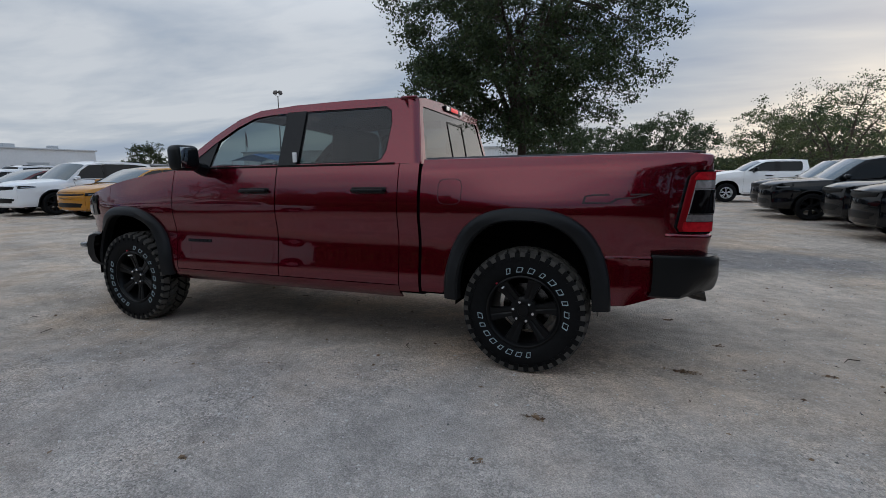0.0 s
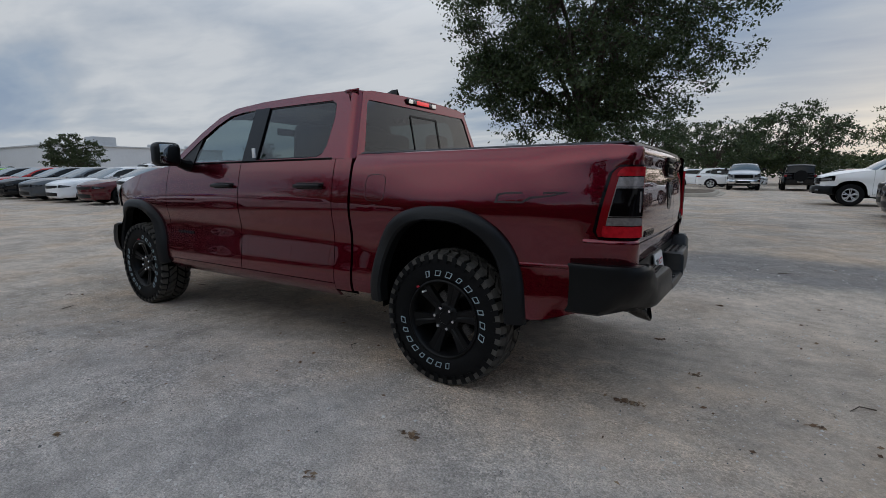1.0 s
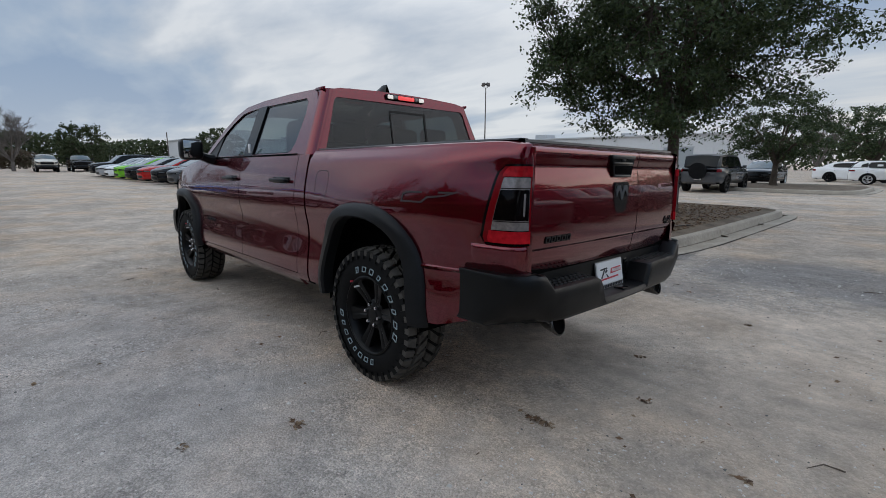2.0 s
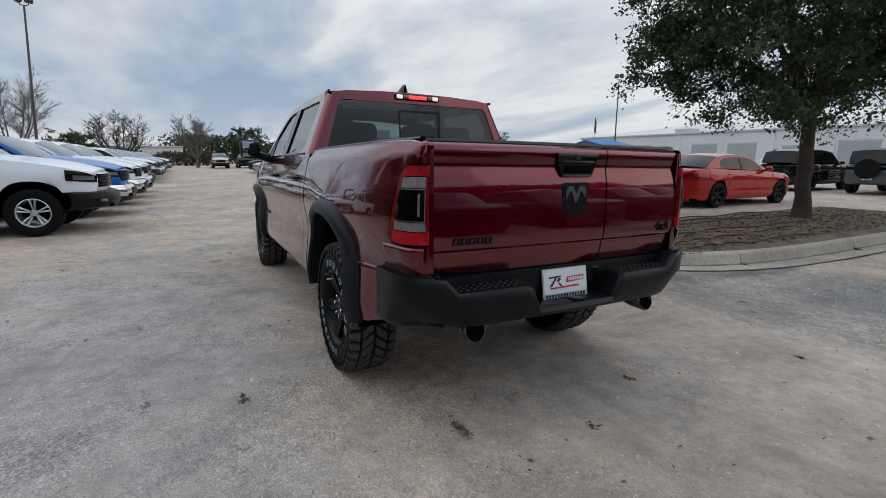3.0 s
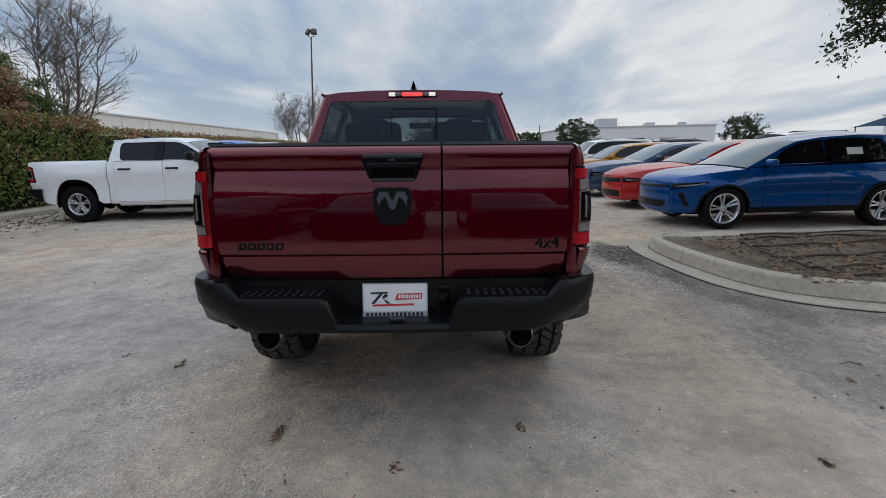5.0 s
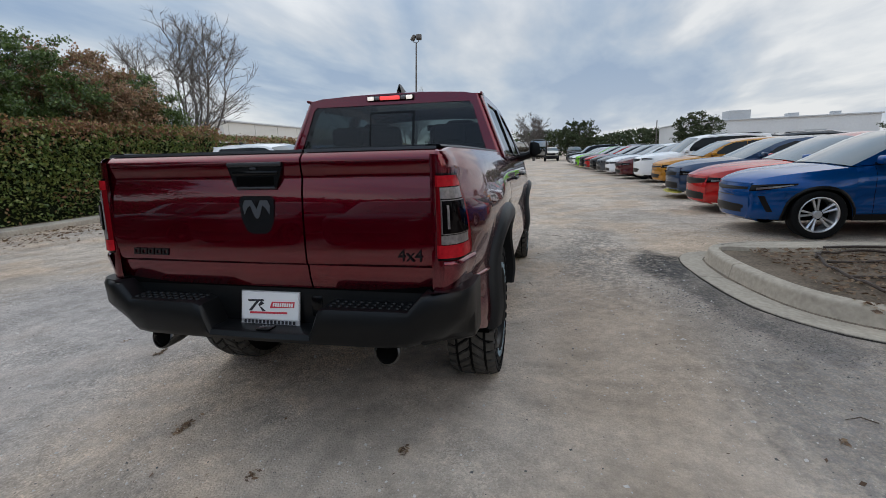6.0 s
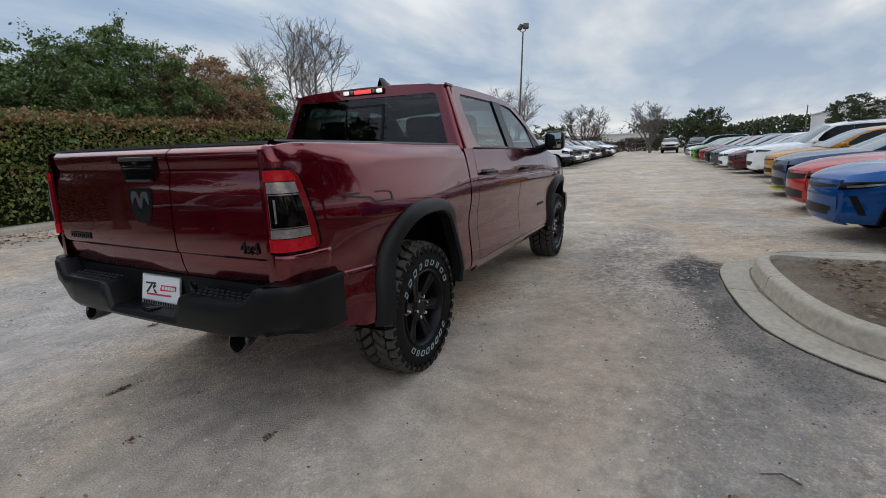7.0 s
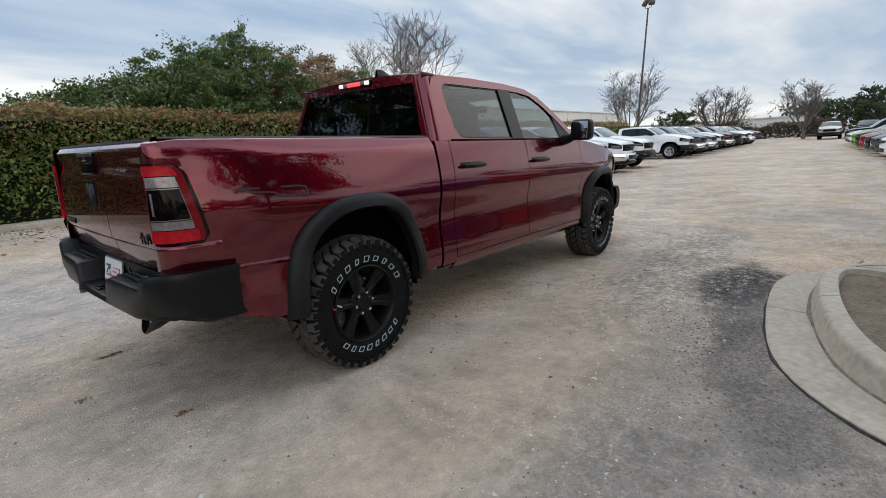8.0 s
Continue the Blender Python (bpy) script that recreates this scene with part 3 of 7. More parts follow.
def build_pickup(label, paint, hero=True, m=Matrix(), group="", rim_mat=None, bumper_mat=None, flares=True):
    truck = thing("pickup_truck", label, "pickup truck", m, group)

    def add(name, vf, mat, parent=None, text="", sharp=35, painted=False):
        return mesh_part(name, *vf, mat, parent or truck, text, sharp, painted)

    fine = 1 if hero else 2
    gap, high_r, high_f = (0.49, 1.05, 1.03) if hero else (0.475, 1.01, 0.99)
    arch_r = lambda u: arch(u, 0.0, gap, high_r, 0.50)
    arch_f = lambda u: arch(u, FRONT_AXLE, gap, high_f, 0.50)
    for s in (-1, 1):
        # bed side, wrapped round the tail corner
        us = spread(-0.715, -0.49, 0.07)[:-1] + arch_columns(0.0, gap * 0.998)[::fine] + spread(0.50, 0.80, 0.06) + spread(0.82, 1.15, 0.022)
        top_z = lambda u: 1.405 - 0.014 * fade(u, 0.92, 1.06)
        bed = add("bed_side", flip_y(skin(us, lambda u: max(arch_r(u), 0.50 if u < 0.6 else 0.50 + 0.06 * min(1, (u - 0.6) / 0.2) + 0.25 * fade(u, 0.84, 1.0)), top_z, 20 // fine), s), paint, painted=True)
        # rolled top of the bed side and its dark cap
        inward = lambda u: (body_side(u, top_z(u)) - body_side(u, top_z(u), 1.0)).normalized()
        roll = [[body_side(u, top_z(u)) + inward(u) * d + Vector((0, 0, dz)) for d, dz in ((0, 0), (0.006, 0.012), (0.022, 0.02), (0.075, 0.02))] for u in us]
        add("bed_rail", flip_y(sheet(roll, flip=True), s), paint, painted=True)
        cap = [[(x, body_side(x, 1.4).y - 0.02 - d, 1.424 + h) for d, h in ((0.0, 0.0), (0.008, 0.008), (0.07, 0.008), (0.085, -0.005), (0.085, -0.06))] for x in spread(-0.70, 1.0, 0.1)]
        add("rail_cap", flip_y(sheet(cap, flip=True), s), CAP, text="black plastic bed rail cap")
        add("bed_inner_wall", flip_y(sheet([[(x, 0.80, z) for z in (0.85, 1.10, 1.41)] for x in (-0.69, 0.2, 1.03)]), s), DARK)
        if flares:
            add("fender_flare", flare(0.0, s), FLARE, text="matt dark grey plastic flare")
            add("fender_flare", flare(FRONT_AXLE, s), FLARE, text="matt dark grey plastic flare")
        add("wheel_liner", wheel_liner(0.0, s), DARK)
        add("wheel_liner", wheel_liner(FRONT_AXLE, s), DARK)
        # doors, sill, cab corner, front fender
        door = add("front_door", flip_y(skin(spread(-3.066, -1.966, 0.1 * fine), lambda u: 0.535, lambda u: 1.395, 22 // fine), s), paint, painted=True)
        rear = add("rear_door", flip_y(skin(spread(-1.957, -0.896, 0.1 * fine), lambda u: 0.535, lambda u: 1.395, 22 // fine), s), paint, painted=True)
        add("cab_corner", flip_y(skin(spread(-0.889, -0.738, 0.05), lambda u: 0.49, lambda u: 1.395, 22 // fine), s), paint, painted=True)
        add("sill", flip_y(skin(spread(-3.12, -0.895, 0.2), lambda u: 0.432, lambda u: 0.528, 5, -0.004), s), paint, painted=True)
        us = spread(-4.55, FRONT_AXLE - 0.49, 0.05)[:-1] + arch_columns(FRONT_AXLE, gap * 0.998)[::fine] + spread(FRONT_AXLE + 0.50, -3.074, 0.05)
        add("front_fender", flip_y(skin(us, lambda u: max(arch_f(u), 0.50 if u > -4.0 else 0.80), lambda u: HOOD_Z(u), 18 // fine), s), paint, painted=True)
        # dark backing behind the gaps
        add("seam_backing", flip_y(sheet([[body_side(x, z, -0.02) for z in spread(0.47, 1.39, 0.09)] for x in spread(-3.1, -0.70, 0.3)], flip=True), s), DARK)
        for host, x0, x1 in ((door, -2.30, -2.03), (rear, -1.255, -0.985)):
            base = body_side((x0 + x1) / 2, 1.205).y
            cup = rbox((x0 - 0.01, base - 0.02, 1.175), (x1 + 0.01, base + 0.003, 1.235), 0.02)
            handle = part("door_handle", cup, GLOSS, host, "gloss black door handle")
            bm = rbox((x0, base + 0.018, 1.195), (x1, base + 0.042, 1.222), 0.011)
            rbox((x0, base, 1.20), (x0 + 0.05, base + 0.03, 1.217), 0.006, bm=bm)
            rbox((x1 - 0.06, base, 1.20), (x1, base + 0.03, 1.217), 0.006, bm=bm)
            grip = part("grip", bm, PLASTIC if hero else GLOSS, handle)
            if s < 0:
                for o in (handle, grip):
                    o.scale.y = -1 if o is handle else 1
        # mirror
        mir = new("side_mirror")
        mir.parent, mir.empty_display_size = truck, 0.1
        bm = rbox((-2.76, 1.035, 1.375), (-2.62, 1.235, 1.575), 0.045, 3)
        for v in bm.verts:
            v.co.x -= 0.10 * max(0, (v.co.y - 1.03)) + 0.02 * (v.co.z - 1.4)
        shell = part("mirror_shell", bm, PLASTIC, mir, "black mirror housing")
        glass = part("mirror_glass", rbox((-2.642, 1.055, 1.395), (-2.634, 1.215, 1.555), 0.004), MIRRORGLASS, mir)
        arm = add("mirror_arm", tube([(-2.72, 0.935, 1.385), (-2.71, 0.99, 1.395), (-2.695, 1.06, 1.42)], [0.055, 0.045, 0.04], 10), PLASTIC, mir)
        for o in (shell, glass, arm):
            o.scale.y = s
        # glass and upper frame of the cab side
        lean = lambda z: 0.924 - (z - 1.395) * 0.40
        put = lambda x, z, d=0.0: (x, lean(z) + d, z)
        outline = [(-3.03, 1.396), (-2.88, 1.535), (-2.68, 1.675), (-2.46, 1.80), (-2.25, 1.862), (-1.9, 1.885), (-1.4, 1.89), (-0.99, 1.88), (-0.93, 1.855),
                   (-0.878, 1.78), (-0.845, 1.60), (-0.805, 1.396)]
        front_hole = [(-2.93, 1.41), (-2.60, 1.41), (-1.80, 1.41), (-1.815, 1.825), (-2.10, 1.822), (-2.30, 1.80), (-2.47, 1.725), (-2.66, 1.61)]
        rear_hole = [(-1.79, 1.41), (-1.09, 1.41), (-1.04, 1.432), (-1.012, 1.49), (-1.00, 1.70), (-1.02, 1.79), (-1.07, 1.822), (-1.80, 1.826)]
        add("cab_side_frame", flip_y(slab(outline, [front_hole, rear_hole], put, (0, -0.04, 0)), s), paint, painted=True, sharp=20)
        inset = lambda x, z: put(x, z, -0.012)
        shrink = lambda loop, k: [(cx + (x - cx) * k, cz + (z - cz) * k) for cx, cz in [(sum(p[0] for p in loop) / len(loop), sum(p[1] for p in loop) / len(loop))] for x, z in loop]
        fw = [(-2.70, 1.41), (-1.955, 1.41), (-1.965, 1.822), (-2.10, 1.82), (-2.30, 1.797), (-2.47, 1.722), (-2.60, 1.60)]
        add("window_glass", flip_y(slab(fw, [], inset, None), s), GLASS if hero else DARKGLASS, door)
        add("window_glass", flip_y(slab(rear_hole, [], inset, None), s), REARGLASS if hero else DARKGLASS, rear)
        trim = lambda x, z: put(x, z, -0.006)
        add("window_trim", flip_y(slab(rear_hole, [[(cx, cz) for cx, cz in shrink(rear_hole, 0.955)]], trim, (0, -0.02, 0)), s), GLOSS, rear)
        add("pillar_trim", flip_y(slab([(-1.955, 1.405), (-1.772, 1.405), (-1.782, 1.83), (-1.965, 1.83)], [], lambda x, z: put(x, z, 0.002), (0, -0.03, 0)), s), GLOSS, door)
        add("mirror_sail", flip_y(slab([(-2.95, 1.405), (-2.68, 1.405), (-2.64, 1.62), (-2.66, 1.61)], [], trim, (0, -0.03, 0)), s), PLASTIC, door)
        add("belt_trim", flip_y(sheet([[body_side(x, 1.392) + Vector((0, dy, dz)) for dy, dz in ((0.004, 0.0), (0.006, 0.012), (-0.02, 0.018))] for x in spread(-2.95, -0.93, 0.2)], flip=True), s), GLOSS, rear)
        # tail light: layers over the wrapped corner
        front_edge = lambda z: 0.882 + 0.066 * max(0.0, (z - 0.96) / 0.35) ** 1.15 + 0.04 * max(0.0, (z - 1.265) / 0.05) ** 2.4 + 0.028 * max(0.0, (0.992 - z) / 0.036) ** 2.4
        patch = lambda u0, u1, z0, z1, out, nz=10, nu=10: sheet([[body_side(u0(z) + (u1(z) - u0(z)) * i / nu, z, out) for z in [z0 + (z1 - z0) * j / nz for j in range(nz + 1)]] for i in range(nu + 1)], flip=True, edge=(-0.012, -0.012, 0))
        lamp = add("tail_light", flip_y(patch(lambda z: front_edge(z) - 0.011, lambda z: 1.143, 0.955, 1.316, 0.006), s), GLOSS, text="red and clear tail light in a black bezel")
        add("red_lens", flip_y(patch(lambda z: front_edge(z) + 0.006, lambda z: front_edge(z) + 0.040, 0.966, 1.306, 0.012, 14, 4), s), REDLENS, lamp)
        add("red_lens", flip_y(patch(lambda z: 1.127, lambda z: 1.138, 0.966, 1.306, 0.013, 10, 2), s), REDLENS, lamp)
        for z0, z1 in ((1.262, 1.306), (0.966, 1.020)):
            add("bright_red_lens", flip_y(patch(lambda z: front_edge(z) + 0.03, lambda z: 1.138, z0, z1, 0.015, 6), s), REDGLOW, lamp)
        add("reverse_lens", flip_y(patch(lambda z: front_edge(z) + 0.041, lambda z: 1.125, 1.212, 1.258, 0.015, 4), s), CLEARLENS, lamp)
        add("smoked_lens", flip_y(patch(lambda z: front_edge(z) + 0.046, lambda z: 1.117, 1.070, 1.204, 0.020, 6), s), SMOKE, lamp)
        add("clear_lens", flip_y(patch(lambda z: front_edge(z) + 0.041, lambda z: 1.125, 1.024, 1.062, 0.015, 4), s), CLEARLENS, lamp)
        add("lens_border", flip_y(patch(lambda z: front_edge(z) + 0.043, lambda z: 1.121, 1.066, 1.208, 0.017, 6), s), CLEARLENS, lamp)
        add("bright_rod", flip_y(patch(lambda z: 1.085, lambda z: 1.094, 1.090, 1.188, 0.024, 3, 2), s), CLEARLENS, lamp)
        lip = [[body_side(u, z, o * min(1.0, 0.15 + (u - 0.825) / 0.02)) for z, o in ((0.953, 0.004), (0.947, 0.010), (0.939, 0.014), (0.928, 0.0125), (0.900, 0.006), (0.870, 0.001))] for u in spread(0.827, 1.118, 0.016)]
        add("lamp_sill", flip_y(sheet(lip), s), paint, painted=True, sharp=50)
        if hero:
            add("side_ridge", flip_y(sheet([[body_side(x, 0.80 + dz, o) for dz, o in ((0.010, 0.001), (0.003, 0.010), (-0.004, 0.011), (-0.016, 0.001))] for x in spread(0.50, 0.80, 0.05)]), s), paint, painted=True)
        # exhaust tip and mud guard
        if hero:
            v, f = lathe([(0.050, 0.0), (0.058, 0.003), (0.062, 0.010), (0.060, 0.08), (0.044, 0.15), (0.032, 0.22), (0.030, 0.30), (0.040, 0.03), (0.046, 0.0)], 24, "x")
            add("exhaust_tip", ([Vector((1.098 - p[0] - (0.30 * p[2]), s * (0.585 - 0.25 * p[0]) + p[1], 0.545 + p[2] + 0.10 * p[0])) for p in v], f), STEEL, text="dark polished exhaust tip")
            # a black disc closes the tip, in place of the shade inside the pipe
            bv, bf = lathe([(0.045, 0.010), (0.030, 0.014), (0.0, 0.014)], 20, "x")
            add("exhaust_bore", ([Vector((1.098 - p[0] - (0.30 * p[2]), s * (0.585 - 0.25 * p[0]) + p[1], 0.545 + p[2] + 0.10 * p[0])) for p in bv], bf), DARK)
        part("mud_guard", rbox((0.47, s * 0.86 - 0.07, 0.47), (0.485, s * 0.86 + 0.07, 0.66), 0.006), PLASTIC, truck)
        # headlight
        cols = [[body_side(x, (0.945 + 0.10 * (x + 4.57)) * (1 - k / 5) + (HOOD_Z(x) - 0.02 - 0.10 * max(0, x + 4.35)) * k / 5, 0.012) for k in range(6)] for x in spread(-4.57, -4.16, 0.05)]
        k = min(len(c) for c in cols)
        head = add("headlight", flip_y(sheet([c[:k] for c in cols], flip=True, edge=(0.01, -0.02, 0)), s), GLOSS, text="dark headlight with clear projector lens")
        add("headlight_lens", flip_y(sheet([[body_side(x, z, 0.018) for z in spread(0.985 + 0.05 * (x + 4.55), 1.055 + 0.08 * (x + 4.55), 0.0175)[:5]] for x in spread(-4.54, -4.26, 0.05)], flip=True, edge=(0.01, -0.02, 0)), s), HEADLENS, head)

    # roof and windshield
    rail = [(-3.03, 1.396, 0.20, 0.05), (-2.88, 1.535, 0.19, 0.045), (-2.68, 1.675, 0.18, 0.05), (-2.46, 1.80, 0.16, 0.065), (-2.25, 1.862, 0.12, 0.06), (-1.9, 1.885, 0.06, 0.055),
            (-1.4, 1.89, 0.0, 0.05), (-0.97, 1.88, -0.02, 0.045), (-0.88, 1.855, -0.03, 0.045)]
    ws = [-1, -0.985, -0.94, -0.85, -0.6, -0.3, 0, 0.3, 0.6, 0.85, 0.94, 0.985, 1]
    rib = lambda w: 0.008 * (math.exp(-((abs(w) - 0.62) / 0.06) ** 2))
    loft = lambda rows: [[(x - b * (1 - w * w), w * (0.924 - (z - 1.395) * 0.40), z + c * (1 - abs(w) ** 2.6) + (rib(w) if x > -2.2 else 0)) for w in ws] for x, z, b, c in rows]
    add("windshield", sheet(loft(rail[:4]), flip=True), SCREEN if hero else PALEGLASS)
    add("roof", sheet(loft(rail[3:]), flip=True, edge=(0, 0, -0.03)), paint, painted=True, sharp=50)
    # cab back with the sliding window
    back_x = lambda z: -0.742 - (z - 1.395) * 0.185
    outline = [(-0.878, 1.39), (-0.835, 1.50), (-0.757, 1.70), (-0.706, 1.83), (-0.70, 1.868), (-0.6, 1.888), (-0.3, 1.902), (0, 1.906), (0.3, 1.902), (0.6, 1.888), (0.70, 1.868), (0.706, 1.83), (0.757, 1.70), (0.835, 1.50), (0.878, 1.39), (0.6, 1.0), (-0.6, 1.0)]
    hole = [(-0.80, 1.40), (-0.748, 1.55), (-0.672, 1.79), (-0.645, 1.818), (0.645, 1.818), (0.672, 1.79), (0.748, 1.55), (0.80, 1.40)]
    for s in (-1, 1):
        # rounded rear pillar between the cab side and its back
        cols = []
        for z in spread(1.385, 1.875, 0.035):
            cx, cy = back_x(z) - 0.064, 0.924 - (z - 1.395) * 0.40 - 0.064
            cols.append([(cx - 0.006, cy + 0.0645, z)] + [(cx + 0.0645 * math.sin(a), cy + 0.0645 * math.cos(a), z) for a in [math.pi / 2 * i / 8 for i in range(9)]] + [(cx + 0.0645, cy - 0.006, z)])
        add("rear_pillar", flip_y(sheet(cols, flip=True), s), paint, painted=True, sharp=60)
    add("cab_back", slab(outline, [hole], lambda y, z: (back_x(z), y, z), (-0.04, 0, 0), True), paint, painted=True, sharp=20)
    rw = add("rear_window", slab(hole, [], lambda y, z: (back_x(z) - 0.008, y, z), None), REARGLASS if hero else DARKGLASS, text="dark tinted rear window with a sliding pane")
    for y0, y1, z0, z1 in ((-0.17, 0.20, 1.748, 1.762), (0.186, 0.204, 1.40, 1.762), (-0.176, -0.166, 1.40, 1.748)):
        add("slider_frame", sheet([[(back_x(z) - 0.002, y, z) for z in (z0, z1)] for y in (y0, y1)], edge=(-0.01, 0, 0)), GLOSS, rw)
    brake = part("high_brake_light", rbox((-0.835, -0.20, 1.846), (-0.808, 0.20, 1.892), 0.012), GLOSS, truck, "high brake light with lit red centre and white ends")
    part("red_section", rbox((-0.826, -0.085, 1.853), (-0.803, 0.085, 1.884), 0.006), BRAKE_ON, brake)
    for y0, y1 in ((-0.19, -0.135), (0.135, 0.19)):
        part("white_section", rbox((-0.826, y0, 1.853), (-0.803, y1, 1.884), 0.006), CARGO_ON if hero else CLEARLENS, brake)
    for y0, y1 in ((-0.13, -0.09), (0.09, 0.13)):
        part("clear_section", rbox((-0.826, y0, 1.853), (-0.804, y1, 1.884), 0.006), CLEARLENS, brake)
    for s in (-1, 1):
        part("roof_corner_trim", rbox((-0.96, s * 0.735 - 0.008, 1.862), (-0.832, s * 0.735 + 0.008, 1.886), 0.006), paint, truck, painted=True)
    fin = [[(-1.31 + 0.25 * t - 0.012 * h, w * 0.05 * (1 - h) ** 0.8 * (0.4 + 0.6 * math.sin(math.pi * min(1, 0.15 + t * 0.8))), 1.93 + 0.085 * h * min(1.0, 0.18 + 1.1 * t)) for h, w in ((0, -1), (0.5, -1), (0.9, -1), (1, 0), (0.9, 1), (0.5, 1), (0, 1))] for t in spread(0, 1, 0.125)]
    add("antenna_fin", sheet(fin), GLOSS, text="dark roof antenna fin")

    # hood and front
    hood = []
    for x in spread(-4.50, -3.08, 0.1):
        half = body_side(x, HOOD_Z(x)).y - 0.004
        hood.append([(x - (0.10 * (1 - w * w)), w * half, HOOD_Z(x) + 0.055 * (1 - abs(w) ** 2.2) + 0.022 * (1 / (1 + math.exp((abs(w) - 0.52) * 30))) * min(1, (x + 4.6) / 0.5)) for w in ws])
    add("hood", sheet(hood, edge=(0, 0, -0.03)), paint, painted=True, sharp=60)
    add("cowl", sheet([[(x, y, 1.372) for y in (-0.9, -0.4, 0, 0.4, 0.9)] for x in (-3.32, -2.95)]), PLASTIC)
    # front face: grille, bumper
    fx = lambda y: -4.66 + 0.34 * (abs(y) / 0.86) ** 2.6
    add("grille_surround", sheet([[(fx(y) + dx, y, z) for dx, z in ((0.03, 0.80), (0.0, 0.86), (-0.005, 1.0), (0.02, 1.10), (0.10, 1.145))] for y in spread(-0.80, 0.80, 0.08)], edge=(0.05, 0, 0)), paint, painted=True)
    grille = add("grille", sheet([[(fx(y) - 0.012, y, z) for z in (0.865, 0.95, 1.085)] for y in spread(-0.54, 0.54, 0.06)], edge=(0.04, 0, 0)), GLOSS, text="black front grille")
    for z in (0.90, 0.95, 1.0, 1.05):
        add("grille_bar", sheet([[(fx(y) - 0.024, y, z + dz) for dz in (-0.012, 0.012)] for y in spread(-0.52, 0.52, 0.08)], edge=(0.03, 0, 0)), PLASTIC, grille)
    bx = lambda y: -4.80 + 0.46 * (abs(y) / 0.93) ** 2.8
    front = add("front_bumper", sheet([[(bx(y) + dx, y, z) for dx, z in ((0.16, 0.50), (0.05, 0.53), (0.0, 0.60), (0.0, 0.70), (0.035, 0.78), (0.12, 0.805))] for y in spread(-0.955, 0.955, 0.06)], edge=(0.10, 0, 0)), bumper_mat or PLASTIC, text="front bumper")
    if bumper_mat:
        add("bumper_air_dam", sheet([[(bx(y) + dx, y, z) for dx, z in ((0.18, 0.38), (0.06, 0.42), (0.04, 0.52))] for y in spread(-0.85, 0.85, 0.1)], edge=(0.06, 0, 0)), PLASTIC, front)
        add("bumper_intake", sheet([[(bx(y) - 0.006, y, z) for z in (0.575, 0.72)] for y in spread(-0.42, 0.42, 0.06)], edge=(0.02, 0, 0)), PLASTIC, front)
    for s in (-1, 1):
        part("tow_hook", rbox((-4.76, s * 0.45 - 0.03, 0.52), (-4.62, s * 0.45 + 0.03, 0.58), 0.02), DARK, front)
        part("fog_lamp", rbox((-4.70, s * 0.72 - 0.07, 0.63), (-4.60, s * 0.72 + 0.07, 0.68), 0.02), HEADLENS, front)

    # tailgate
    tail = smooth_curve([(0.808, 1.042), (0.83, 1.051), (0.875, 1.064), (0.90, 1.0675), (0.913, 1.069), (0.920, 1.0695), (0.927, 1.079), (0.96, 1.0850), (1.03, 1.0872), (1.10, 1.0868), (1.2, 1.0825), (1.25, 1.0775), (1.296, 1.0685), (1.304, 1.067), (1.34, 1.073), (1.372, 1.0775), (1.384, 1.076), (1.40, 1.062), (1.412, 1.044)])
    zs = [0.808, 0.825, 0.845, 0.86, 0.875, 0.89, 0.90, 0.906, 0.912, 0.917, 0.922, 0.928, 0.94, 0.96, 1.0, 1.05, 1.1, 1.15, 1.2, 1.23, 1.26, 1.28, 1.294, 1.30, 1.306, 1.32, 1.34, 1.36, 1.37, 1.378, 1.386, 1.394, 1.402, 1.408, 1.412]
    gate_x = lambda y, z: tail(z) - 0.016 * (y / 0.76) ** 2
    gate = new("tailgate")
    gate.parent, gate.empty_display_size = truck, 0.1
    for y0, y1 in ((-0.811, 0.219), (0.228, 0.811)):
        add("tailgate_panel", sheet([[(gate_x(y, z), y, z) for z in zs] for y in spread(y0, y1, 0.06)], edge=(-0.03, 0, 0)), paint, gate, painted=True, sharp=50)
        add("tailgate_cap", sheet([[(gate_x(y, 1.412) + dx, y, 1.414 + dz) for dx, dz in ((0.0, 0.0), (-0.003, 0.012), (-0.06, 0.012), (-0.07, -0.02))] for y in spread(y0, y1, 0.1)]), CAP, gate, "black plastic tailgate cap")
    add("tailgate_backing", sheet([[(1.035, y, z) for z in (0.80, 1.40)] for y in (-0.825, 0.825)]), DARK, gate)
    pocket = add("tailgate_handle", slab([(-0.128, 1.374), (0.145, 1.374), (0.142, 1.352), (0.112, 1.272), (0.098, 1.262), (-0.085, 1.262), (-0.098, 1.272), (-0.125, 1.352)], [], lambda y, z: (1.086, y, z), (-0.04, 0, 0), True), GLOSS, gate, "gloss black tailgate handle with camera")
    part("handle_lip", rbox((1.06, -0.124, 1.356), (1.096, 0.141, 1.376), 0.007), CAP, pocket)
    part("handle_grip", rbox((1.062, -0.105, 1.318), (1.092, 0.122, 1.340), 0.008), GLOSS, pocket)
    part("lower_lip", rbox((1.070, -0.088, 1.258), (1.092, 0.102, 1.270), 0.005), CAP, pocket)
    part("camera_lens", rbox((1.085, -0.01, 1.343), (1.096, 0.02, 1.354), 0.004), PLATEBLACK, pocket)
    part("handle_recess", rbox((1.075, -0.085, 1.275), (1.088, 0.10, 1.315), 0.004), DARK, pocket)
